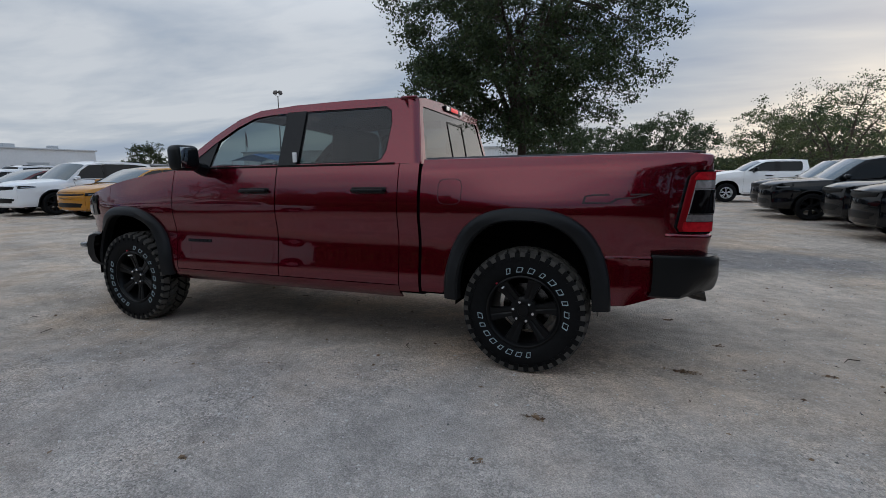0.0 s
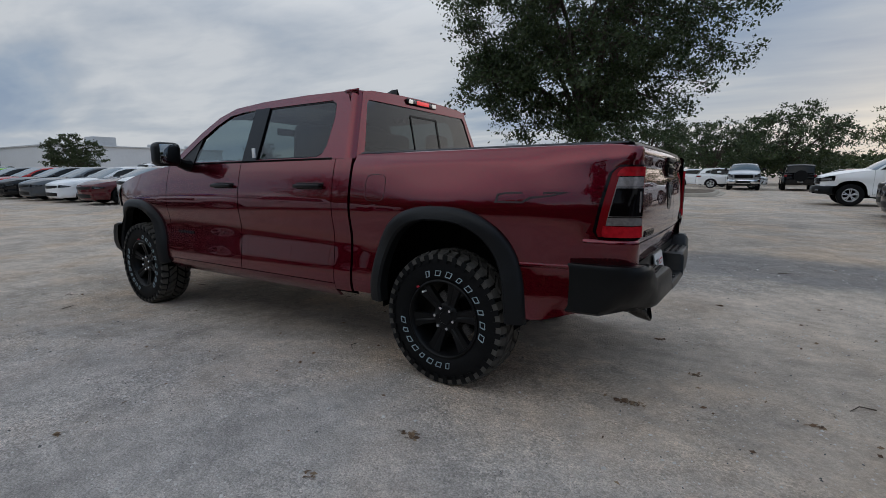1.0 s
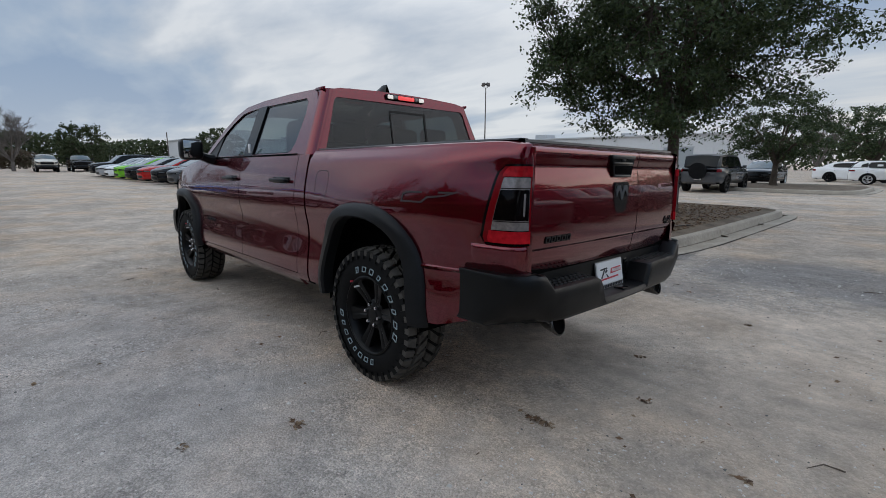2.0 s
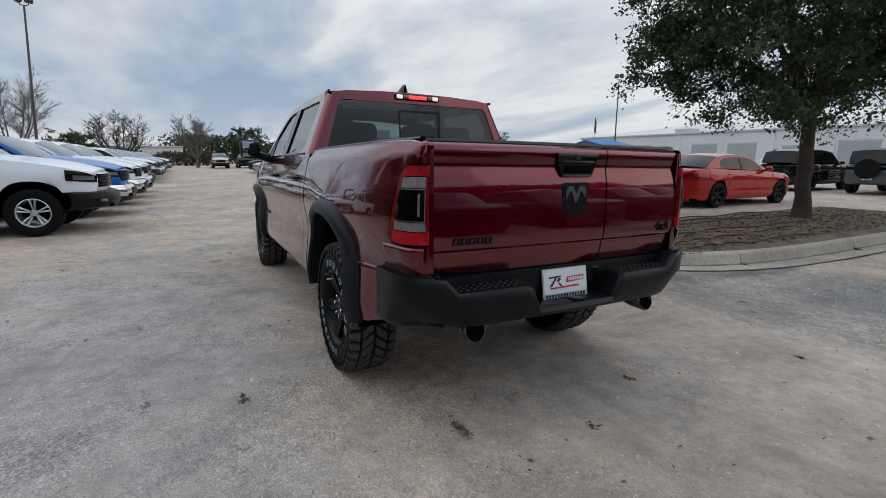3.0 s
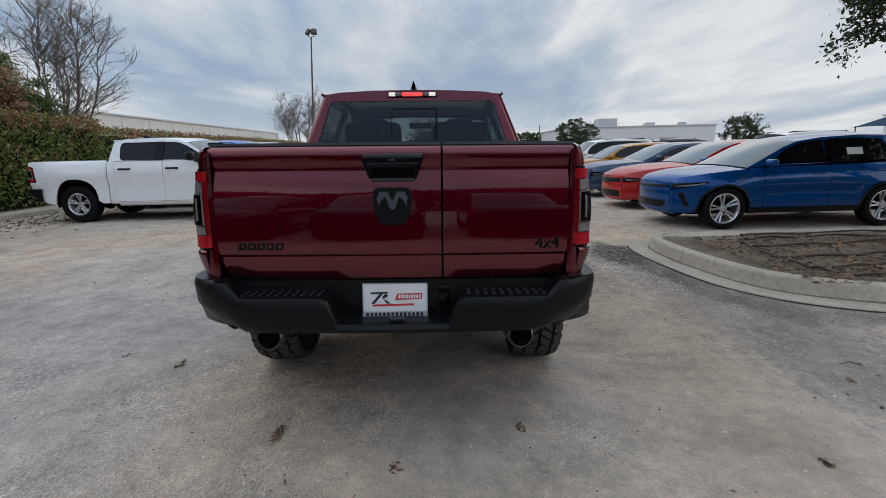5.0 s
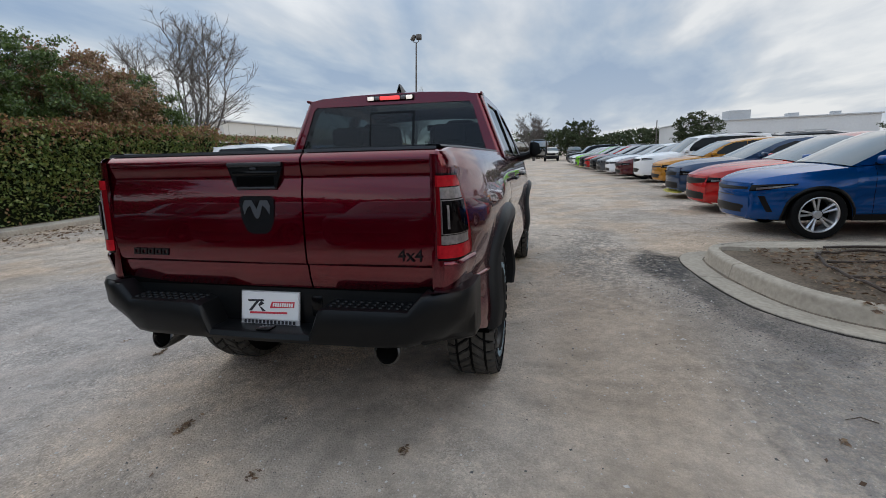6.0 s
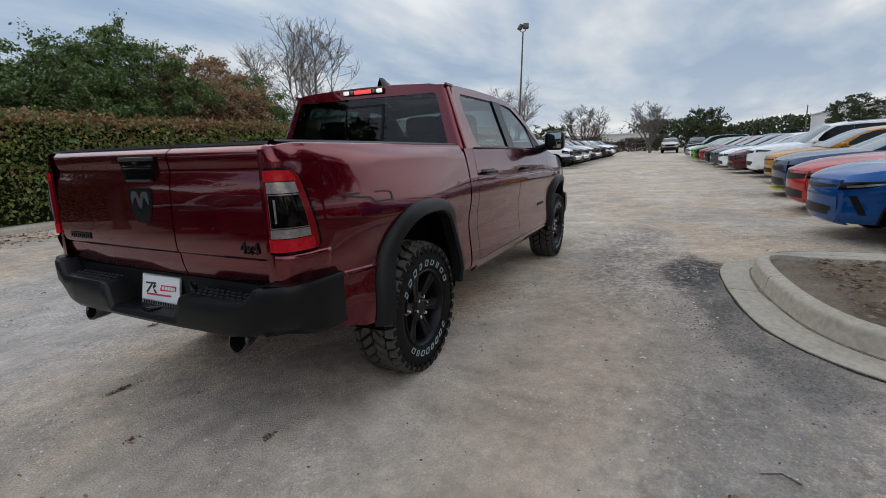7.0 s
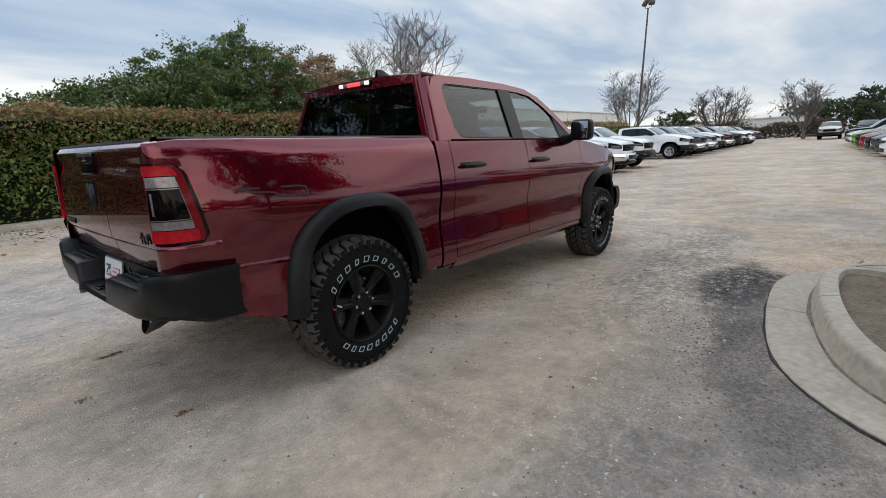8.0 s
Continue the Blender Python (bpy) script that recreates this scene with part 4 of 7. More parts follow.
    # badge: a shield with two plain curved horns
    shield = [(-0.066, 1.230), (0.074, 1.230), (0.088, 1.212), (0.089, 1.175), (0.082, 1.12), (0.064, 1.078), (0.040, 1.062), (-0.032, 1.062), (-0.056, 1.078), (-0.074, 1.12), (-0.081, 1.175), (-0.080, 1.212)]
    badge = add("badge", slab(shield, [], lambda y, z: (1.089, y, z), (-0.03, 0, 0), True), BADGE, gate, "charcoal shield badge")
    for s in (-1, 1):
        horn = [(0.0, 1.17), (s * 0.022, 1.212), (s * 0.055, 1.212), (s * 0.068, 1.185), (s * 0.062, 1.15), (s * 0.048, 1.175), (s * 0.03, 1.19), (s * 0.012, 1.14), (0.0, 1.13)]
        add("badge_horn", slab([(y + 0.004, z) for y, z in horn], [], lambda y, z: (1.093, y, z), (-0.006, 0, 0), s > 0), BADGE2, badge)
    if hero:
        for k in range(5):
            y0 = -0.70 + 0.042 * k
            add("tailgate_lettering", slab([(y0, 0.952), (y0 + 0.033, 0.952), (y0 + 0.04, 0.984), (y0 + 0.007, 0.984)], [[(y0 + 0.010, 0.960), (y0 + 0.026, 0.960), (y0 + 0.030, 0.976), (y0 + 0.014, 0.976)]], lambda y, z: (gate_x(y, z) + 0.006, y, z), (-0.01, 0, 0), True), BADGE, gate)
        txt = bpy.data.curves.new("four_by_four", "FONT")
        txt.body, txt.size, txt.extrude, txt.align_x = "4x4", 0.075, 0.003, "CENTER"
        mark = new("drive_lettering", txt)
        mark.parent, mark.matrix_basis = gate, pose(1.0765, 0.70, 0.95, 90, 0, 90)
        txt.materials.append(BADGE)
        for s in (-1, 1):
            # decal on the bed side: a plain outline shape
            loop = [(0.36, 1.125), (0.52, 1.125), (0.56, 1.15), (0.66, 1.16), (0.76, 1.185), (0.66, 1.185), (0.42, 1.182), (0.37, 1.172)]
            inner = [(0.374, 1.134), (0.514, 1.134), (0.554, 1.159), (0.66, 1.169), (0.70, 1.178), (0.66, 1.176), (0.42, 1.173), (0.380, 1.165)]
            add("side_decal", flip_y(slab(loop, [inner], lambda x, z: body_side(x, z, 0.0025), None), s), DECAL, truck)
            for k in range(6):
                x0 = -2.93 + 0.045 * k
                add("door_badge", flip_y(slab([(x0, 0.775), (x0 + 0.036, 0.775), (x0 + 0.036, 0.80), (x0, 0.80)], [], lambda x, z: body_side(x, z, 0.006), (0, -0.006, 0)), s), BADGE, truck)
            if s < 0:
                sq = lambda k: [(-0.50 + 0.085 * k * math.copysign(abs(math.cos(a)) ** 0.5, math.cos(a)), 1.20 + 0.085 * k * math.copysign(abs(math.sin(a)) ** 0.5, math.sin(a))) for a in [2 * math.pi * i / 28 for i in range(28)]]
                add("fuel_door_seam", flip_y(slab(sq(1.0), [sq(0.965)], lambda x, z: body_side(x, z, 0.0015), None), s), DECAL, truck)

    # rear bumper
    outer = [(0.79, 0.952), (0.86, 0.953), (0.94, 0.951), (1.0, 0.945), (1.04, 0.934), (1.075, 0.912), (1.105, 0.872), (1.13, 0.815), (1.143, 0.76), (1.15, 0.70), (1.157, 0.60), (1.162, 0.45), (1.166, 0.33), (1.167, 0.295), (1.168, 0.275), (1.169, 0.25), (1.171, 0.12), (1.172, 0.0)]
    top_of = lambda y: 0.825 if abs(y) > 0.765 else (0.825 - 0.075 * (0.765 - abs(y)) / 0.05 if abs(y) > 0.715 else (0.75 if abs(y) > 0.30 else (0.630 if abs(y) < 0.25 else 0.630 + 0.12 * (abs(y) - 0.25) / 0.05)))
    path = [(x, -y) for x, y in outer] + [(x, y) for x, y in outer[-2::-1]]
    cols = []
    for x, y in path:
        zt, low = top_of(y), (0.575 if abs(y) > 0.30 else 0.575)
        if abs(y) > 0.9:
            low = 0.575
        k = 1.0 if abs(y) < 0.85 else 0.35
        inx = min(x, 1.045) if abs(y) < 0.80 else x
        iny = y if abs(y) < 0.80 else math.copysign(0.80, y)
        tuck = fade(abs(y), 0.62, 0.86) * fade(x, 0.93, 1.06)
        low += 0.015 * tuck
        cols.append([(x - 0.07 * k, y * (1 - 0.04 * (1 - k) - 0.115 * tuck), low - 0.01), (x - 0.02 - 0.03 * tuck, y * (1 - 0.105 * tuck), low + 0.005), (x - 0.004 - 0.03 * tuck, y * (1 - 0.08 * tuck), low + 0.03), (x, y * (1 - 0.012 * tuck), (low + zt) / 2), (x - 0.002, y, zt - 0.025), (x - 0.012, y * 0.998, zt - 0.006), (x - 0.03 * k, y * 0.995, zt), (inx - 0.0, iny, zt), (inx - 0.01, iny, zt + 0.002)])
    bumper = add("rear_bumper", sheet(cols, edge=(-0.02, 0, 0)), bumper_mat if (bumper_mat and not hero) else PLASTIC, text="black textured rear step bumper", sharp=40)
    part("bumper_back_wall", rbox((0.92, -0.76, 0.56), (1.030, 0.76, 0.838), 0.012), PLASTIC, bumper)
    for s in (-1, 1):
        pad = []
        for i in range(10):
            for j in range(3):
                y, x = s * (0.34 + 0.038 * i), 1.04 + 0.035 * j
                pad.append((lambda v, f: ([Vector(p) + Vector((x, y, 0.75)) for p in v], f))(*lathe([(0.013, 0.0), (0.010, 0.006), (0.0, 0.006)], 8, "z")))
        if hero:
            mesh_part("step_tread", *joined(*pad), PLASTIC, bumper)["kind"] = "stuff"
    if hero:
        part("hitch_socket", rbox((1.0, 0.20, 0.665), (1.035, 0.262, 0.77), 0.012), GLOSS, bumper, "black trailer wiring socket")
        part("hitch_ball_cap", rbox((1.09, -0.02, 0.627), (1.15, 0.05, 0.639), 0.006), GLOSS, bumper)
        tilt = lambda y, z: (1.066 - (z - 0.625) * 0.17, y, z)
        plate = add("license_plate_frame", slab([(-0.152, 0.625), (0.152, 0.625), (0.152, 0.782), (-0.152, 0.782)], [], lambda y, z: tilt(y, z), (-0.008, 0, 0), True), ALLOY, bumper, "dealer plate in a bright metal frame")
        lift = lambda d: (lambda y, z: (tilt(y, z)[0] + d, y, z))
        add("plate_face", slab([(-0.146, 0.653), (0.146, 0.653), (0.146, 0.777), (-0.146, 0.777)], [], lift(0.003), (-0.003, 0, 0), True), PLATEWHITE, plate)
        add("plate_stripe", slab([(0.0, 0.705), (0.125, 0.711), (0.128, 0.738), (0.01, 0.735)], [], lift(0.0045), (-0.001, 0, 0), True), PLATERED, plate)
        for outl in ([(-0.115, 0.742), (-0.035, 0.745), (-0.03, 0.737), (-0.112, 0.733)], [(-0.07, 0.737), (-0.055, 0.737), (-0.095, 0.69), (-0.112, 0.69)], [(-0.045, 0.737), (-0.03, 0.725), (-0.055, 0.712), (-0.06, 0.72)], [(-0.055, 0.712), (-0.04, 0.706), (-0.02, 0.69), (-0.038, 0.69)]):
            add("plate_mark", slab(outl, [], lift(0.005), (-0.001, 0, 0), True), PLATEBLACK, plate)
        for k in range(9):
            y0 = 0.016 + 0.0118 * k
            add("plate_letter", slab([(y0, 0.714), (y0 + 0.008, 0.714), (y0 + 0.0095, 0.731), (y0 + 0.0015, 0.731)], [], lift(0.0062), (-0.001, 0, 0), True), PLATEWHITE, plate)
        add("plate_line", slab([(-0.105, 0.677), (0.09, 0.681), (0.09, 0.690), (-0.105, 0.686)], [], lift(0.0045), (-0.001, 0, 0), True), PLATERED, plate)
        for k in range(14):
            y0 = -0.135 + 0.0195 * k
            add("frame_letter", slab([(y0, 0.632), (y0 + 0.012, 0.632), (y0 + 0.012, 0.648), (y0, 0.648)], [], lift(0.0025), (-0.001, 0, 0), True), PLATEBLACK, plate)

    # underbody, axles, wheels
    bm = rbox((-4.2, -0.55, 0.42), (0.45, 0.55, 0.60), 0.03)
    for y in (-0.52, 0.52):
        rbox((-4.1, y - 0.05, 0.38), (-0.55, y + 0.05, 0.50), 0.02, bm=bm)
    rbox((-2.9, -0.30, 0.34), (-1.0, 0.25, 0.45), 0.04, bm=bm)
    rbox((0.40, -0.55, 0.58), (0.95, 0.55, 0.70), 0.02, bm=bm)
    rbox((-3.15, -0.85, 0.47), (-0.75, 0.85, 0.60), 0.02, bm=bm)
    rbox((-0.69, -0.80, 0.60), (0.91, 0.80, 0.86), 0.01, bm=bm)
    rbox((-4.45, -0.75, 0.55), (-4.1, 0.75, 0.95), 0.03, bm=bm)
    rbox((-4.3, -0.42, 0.5), (-3.0, 0.42, 1.25), 0.03, bm=bm)
    part("underbody", bm, DARK, truck)
    rear_axle = add("axle", tube([(0, -0.75, 0.41), (0, 0.75, 0.41)], 0.055, 12), DARK)
    add("differential", ([Vector((p[0], p[1], p[2] + 0.41)) for p in lathe([(0.0, -0.16), (0.10, -0.10), (0.15, 0.0), (0.10, 0.10), (0.0, 0.16)], 16)[0]], lathe([(0.0, -0.16), (0.10, -0.10), (0.15, 0.0), (0.10, 0.10), (0.0, 0.16)], 16)[1]), DARK, rear_axle)
    add("axle", tube([(FRONT_AXLE, -0.75, 0.41), (FRONT_AXLE, 0.75, 0.41)], 0.045, 10), DARK)
    for s in (-1, 1):
        for x, turn in ((0.0, 0.35), (FRONT_AXLE, 0.9)):
            build_wheel(truck, x, s * 0.835, s, hero, rim_mat or RIM, turn if hero else 0.2)
    if not hero:
        # a road truck without the lift: its body is lower than the off-road one
        for o in truck.children_recursive:
            if o.type == "MESH" and not (o.parent.name.startswith("wheel") or (o.parent.parent and o.parent.parent.name.startswith("wheel"))):
                for v in o.data.vertices:
                    v.co.z = 0.45 + (v.co.z - 0.45) * 0.932 - 0.075 * (1 - fade(v.co.z, 0.50, 1.15))
        return truck
    # cabin
    floor_pan = part("cabin_floor", rbox((-3.1, -0.86, 0.60), (-0.80, 0.86, 0.68), 0.01), SEATCLOTH, truck)
    for y in (-0.42, 0.42):
        seat = new("front_seat")
        seat.parent, seat.empty_display_size = truck, 0.1
        part("cushion", rbox((-2.30, y - 0.27, 0.78), (-1.78, y + 0.27, 1.0), 0.06, 3), SEATCLOTH, seat)
        part("backrest", rbox((-1.87, y - 0.27, 0.92), (-1.68, y + 0.27, 1.50), 0.07, 3, m=Matrix.Translation((0.06, 0, 0)) @ Matrix.Rotation(0.12, 4, "Y")), SEATCLOTH, seat)
        part("headrest", rbox((-1.70, y - 0.14, 1.55), (-1.58, y + 0.14, 1.74), 0.05, 3), SEATCLOTH, seat)
    bench = new("rear_bench")
    bench.parent, bench.empty_display_size = truck, 0.1
    part("cushion", rbox((-1.45, -0.78, 0.80), (-0.98, 0.78, 1.0), 0.06, 3), SEATCLOTH, bench)
    part("backrest", rbox((-1.06, -0.78, 0.95), (-0.88, 0.78, 1.50), 0.06, 3), SEATCLOTH, bench)
    for y in (-0.45, 0.45):
        part("headrest", rbox((-1.03, y - 0.14, 1.50), (-0.92, y + 0.14, 1.66), 0.05, 3), SEATCLOTH, bench)
    part("dashboard", rbox((-3.12, -0.84, 1.05), (-2.72, 0.84, 1.34), 0.08, 3), SEATCLOTH, truck)
    if hero:
        ring = [(0.19 * math.cos(2 * math.pi * i / 24), 0.19 * math.sin(2 * math.pi * i / 24)) for i in range(25)]
        v, f = tube([(-2.55 + 0.35 * b, -0.42 + a, 1.27 + 0.9 * b) for a, b in ring], 0.016, 8)
        wheel = add("steering_wheel", (v, f), SEATCLOTH)
        part("steering_boss", rbox((-2.62, -0.48, 1.22), (-2.54, -0.36, 1.32), 0.03), SEATCLOTH, wheel)
        part("rearview_mirror", rbox((-2.52, -0.13, 1.70), (-2.49, 0.13, 1.77), 0.012), PLASTIC, truck)
        part("window_sticker", rbox((-1.80, -0.935, 1.425), (-1.765, -0.925, 1.50), 0.002), PLATEWHITE, truck)
    return truck
hero = build_pickup("dark red crew cab pickup with black flares, parked on gravel", RED, True, LEVEL)


# ---- ground ----
def ground_z(x, y):
    """Height of the lot: level, with a shallow dip where the pickup stands, and a slight unevenness."""
    dx, dy = max(-4.2 - x, x - 0.55, 0), max(-1.25 - y, y - 1.15, 0)
    w = 1 - fade(math.hypot(dx, dy), 0.0, 1.1)
    dip = (-0.025 + 0.0140 * x - 0.0148 * y) * w
    near = 1 - fade(math.hypot(x, y), 6, 14)
    return dip + near * (1 - w) * (0.012 * noise.noise((x * 0.7, y * 0.7, 0)) + 0.004 * noise.noise((x * 4, y * 4, 3)))


def ground_material():
    m, n, l, b = shader("gravel_lot")
    tc = n.new("ShaderNodeTexCoord").outputs["Object"]

    def tex(scale, detail=5, rough=0.55, stretch=None):
        t = n.new("ShaderNodeTexNoise")
        t.inputs["Scale"].default_value, t.inputs["Detail"].default_value, t.inputs["Roughness"].default_value = scale, detail, rough
        src = tc
        if stretch:
            mp = n.new("ShaderNodeMapping")
            mp.inputs["Scale"].default_value = stretch
            l.new(tc, mp.inputs[0])
            src = mp.outputs[0]
        l.new(src, t.inputs["Vector"])
        return t.outputs[0]

    def ramp(fac, a, c):
        r = n.new("ShaderNodeMapRange")
        r.interpolation_type = "SMOOTHSTEP"
        r.inputs["From Min"].default_value, r.inputs["From Max"].default_value = a, c
        l.new(fac, r.inputs[0])
        return r.outputs[0]

    def mix(fac, a, c, mode="MIX"):
        x = n.new("ShaderNodeMix")
        x.data_type, x.blend_type = "RGBA", mode
        for i, v in ((0, fac), (6, a), (7, c)):
            if isinstance(v, (int, float, tuple)):
                x.inputs[i].default_value = v
            else:
                l.new(v, x.inputs[i])
        return x.outputs[2]

    def math2(op, a, c):
        x = n.new("ShaderNodeMath")
        x.operation = op
        for i, v in enumerate((a, c)):
            if isinstance(v, (int, float)):
                x.inputs[i].default_value = v
            else:
                l.new(v, x.inputs[i])
        return x.outputs[0]

    def spot(cx, cy, rx, ry, blur=0.5, wob=0.6):
        """A patch of its own shape round a place on the ground."""
        mp = n.new("ShaderNodeMapping")
        mp.inputs["Location"].default_value, mp.inputs["Scale"].default_value = (-cx / rx, -cy / ry, 0), (1 / rx, 1 / ry, 0)
        l.new(tc, mp.inputs[0])
        ln = n.new("ShaderNodeVectorMath")
        ln.operation = "LENGTH"
        l.new(mp.outputs[0], ln.inputs[0])
        d = math2("ADD", ln.outputs["Value"], math2("MULTIPLY", math2("SUBTRACT", tex(1.9, 8, 0.74), 0.5), wob * 2.4))
        return math2("SUBTRACT", 1.0, ramp(d, 1 - blur, 1 + blur))

    grey, pale, tan, dark = (0.425, 0.360, 0.300, 1), (0.565, 0.476, 0.392, 1), (0.545, 0.415, 0.304, 1), (0.058, 0.054, 0.051, 1)
    col = mix(ramp(tex(0.35, 5, 0.6), 0.38, 0.62), grey, pale)
    col = mix(math2("MULTIPLY", ramp(tex(0.55, 6, 0.6), 0.45, 0.62), 0.85), col, tan)
    sandy = spot(0.25, 2.1, 2.5, 1.35, 0.5, 0.6)
    col = mix(math2("MULTIPLY", sandy, 0.85), col, (0.64, 0.528, 0.428, 1))
    driven = spot(2.4, 0.9, 1.7, 2.6, 0.5, 0.7)
    col = mix(math2("MULTIPLY", driven, 0.4), col, (0.50, 0.415, 0.335, 1))
    loose = spot(-0.2, -2.9, 3.6, 1.8, 0.5, 0.5)
    col = mix(math2("MULTIPLY", loose, 0.5), col, (0.43, 0.41, 0.405, 1))
    patch = spot(-2.85, 2.55, 0.75, 0.32, 0.3, 0.75)
    patch2 = spot(-0.7, 2.72, 1.7, 0.55, 0.35, 0.5)
    worn = spot(-3.6, 1.9, 2.3, 0.45, 0.4, 0.6)
    worn2 = spot(0.6, 3.1, 1.3, 0.9, 0.4, 0.6)
    earth = spot(-0.4, 1.75, 1.6, 0.55, 0.5, 0.6)
    patch3 = spot(1.9, 4.3, 2.1, 1.0, 0.4, 0.6)
    col = mix(math2("MULTIPLY", patch, math2("ADD", math2("MULTIPLY", ramp(tex(13, 7, 0.82), 0.40, 0.54), 0.6), 0.4)), col, dark)
    col = mix(math2("MULTIPLY", patch2, math2("ADD", math2("MULTIPLY", ramp(tex(55, 5, 0.75), 0.30, 0.70), 0.5), 0.25)), col, (0.125, 0.115, 0.108, 1))
    for cx, cy, rx, ry in ((-2.2, 2.70, 0.8, 0.16), (-1.35, 2.80, 0.6, 0.17), (-0.72, 3.06, 0.40, 0.24), (-0.36, 3.6, 0.2, 0.6), (-0.22, 4.6, 0.17, 0.9)):
        col = mix(math2("MULTIPLY", spot(cx, cy, rx, ry, 0.3, 0.6), math2("ADD", math2("MULTIPLY", ramp(tex(34, 7, 0.85), 0.38, 0.64), 0.6), 0.22)), col, (0.085, 0.08, 0.078, 1))
    col = mix(math2("MULTIPLY", patch3, 0.8), col, (0.215, 0.205, 0.20, 1))
    col = mix(math2("MULTIPLY", worn, math2("MULTIPLY", ramp(tex(16, 7, 0.8), 0.44, 0.56), 0.7)), col, (0.16, 0.145, 0.135, 1))
    col = mix(math2("MULTIPLY", worn2, math2("ADD", math2("MULTIPLY", ramp(tex(20, 7, 0.8), 0.44, 0.56), 0.5), 0.2)), col, (0.24, 0.225, 0.215, 1))
    col = mix(math2("MULTIPLY", earth, 0.6), col, (0.44, 0.333, 0.24, 1))
    streak = ramp(tex(1.0, 6, 0.62, (0.10, 0.75, 1)), 0.55, 0.72)
    col = mix(math2("MULTIPLY", streak, 0.45), col, (0.22, 0.21, 0.205, 1))
    blot = ramp(tex(2.4, 7, 0.7), 0.60, 0.72)
    col = mix(math2("MULTIPLY", blot, 0.4), col, (0.25, 0.215, 0.19, 1))
    cells = n.new("ShaderNodeTexVoronoi")
    cells.inputs["Scale"].default_value = 90
    l.new(tc, cells.inputs["Vector"])
    hsv = n.new("ShaderNodeSeparateColor")
    l.new(cells.outputs["Color"], hsv.inputs[0])
    amount = math2("MULTIPLY", ramp(tex(0.8, 5, 0.6), 0.40, 0.62), 0.55)
    speck = n.new("ShaderNodeMapRange")
    speck.inputs["To Min"].default_value, speck.inputs["To Max"].default_value = 0.5, 1.45
    l.new(hsv.outputs[0], speck.inputs[0])
    packed = math2("SUBTRACT", 1.0, math2("MULTIPLY", math2("MAXIMUM", sandy, driven), 0.7))
    col = mix(math2("MULTIPLY", math2("ADD", amount, 0.22), packed), col, mix(1.0, col, speck.outputs[0], "MULTIPLY"))
    grit = n.new("ShaderNodeMapRange")
    grit.inputs["From Min"].default_value, grit.inputs["From Max"].default_value, grit.inputs["To Min"].default_value, grit.inputs["To Max"].default_value = 0.34, 0.66, 0.66, 1.34
    l.new(tex(130, 4, 0.7), grit.inputs[0])
    col = mix(packed, col, grit.outputs[0], "MULTIPLY")
    broad = n.new("ShaderNodeMapRange")
    broad.inputs["From Min"].default_value, broad.inputs["From Max"].default_value, broad.inputs["To Min"].default_value, broad.inputs["To Max"].default_value = 0.3, 0.7, 0.74, 1.25
    l.new(tex(2.1, 7, 0.68), broad.inputs[0])
    col = mix(1.0, col, broad.outputs[0], "MULTIPLY")
    mott = n.new("ShaderNodeMapRange")
    mott.inputs["From Min"].default_value, mott.inputs["From Max"].default_value, mott.inputs["To Min"].default_value, mott.inputs["To Max"].default_value = 0.3, 0.7, 0.80, 1.20
    l.new(tex(9, 6, 0.72), mott.inputs[0])
    col = mix(1.0, col, mott.outputs[0], "MULTIPLY")
    l.new(col, b.inputs["Base Color"])
    b.inputs["Roughness"].default_value, b.inputs["Specular IOR Level"].default_value = 0.92, 0.25
    bp, bp2 = n.new("ShaderNodeBump"), n.new("ShaderNodeBump")
    bp.inputs["Strength"].default_value, bp.inputs["Distance"].default_value = 0.8, 0.008
    bp2.inputs["Strength"].default_value, bp2.inputs["Distance"].default_value = 0.5, 0.028
    l.new(math2("ADD", math2("SUBTRACT", 1.0, cells.outputs["Distance"]), tex(150, 4, 0.7)), bp.inputs["Height"])
    l.new(tex(14, 6, 0.65), bp2.inputs["Height"]), l.new(bp2.outputs[0], bp.inputs["Normal"]), l.new(bp.outputs[0], b.inputs["Normal"])
    return m


def axis_steps(lo, hi, step, far):
    inner = spread(lo, hi, step)
    out, d, p = [], step, hi
    while p < far:
        d *= 1.16
        p += d
        out.append(p)
    low, d, p = [], step, lo
    while p > -far:
        d *= 1.16
        p -= d
        low.append(p)
    return low[::-1] + inner + out


gx, gy = axis_steps(-6.0, 5.0, 0.085, 900), axis_steps(-5.5, 6.0, 0.085, 900)
GRAVEL = ground_material()
tagged(mesh_part("ground", *sheet([[(x, y, ground_z(x, y)) for y in gy] for x in gx]), GRAVEL), "pale gravel and worn asphalt lot with tan dirt", "ground", kind="structure")

STONE = plain("gravel_stone", (0.62, 0.585, 0.545), 0.85, grain=0.3, grain_size=50)
DARKSTONE = plain("dark_gravel_stone", (0.13, 0.12, 0.112), 0.85, grain=0.3, grain_size=50)


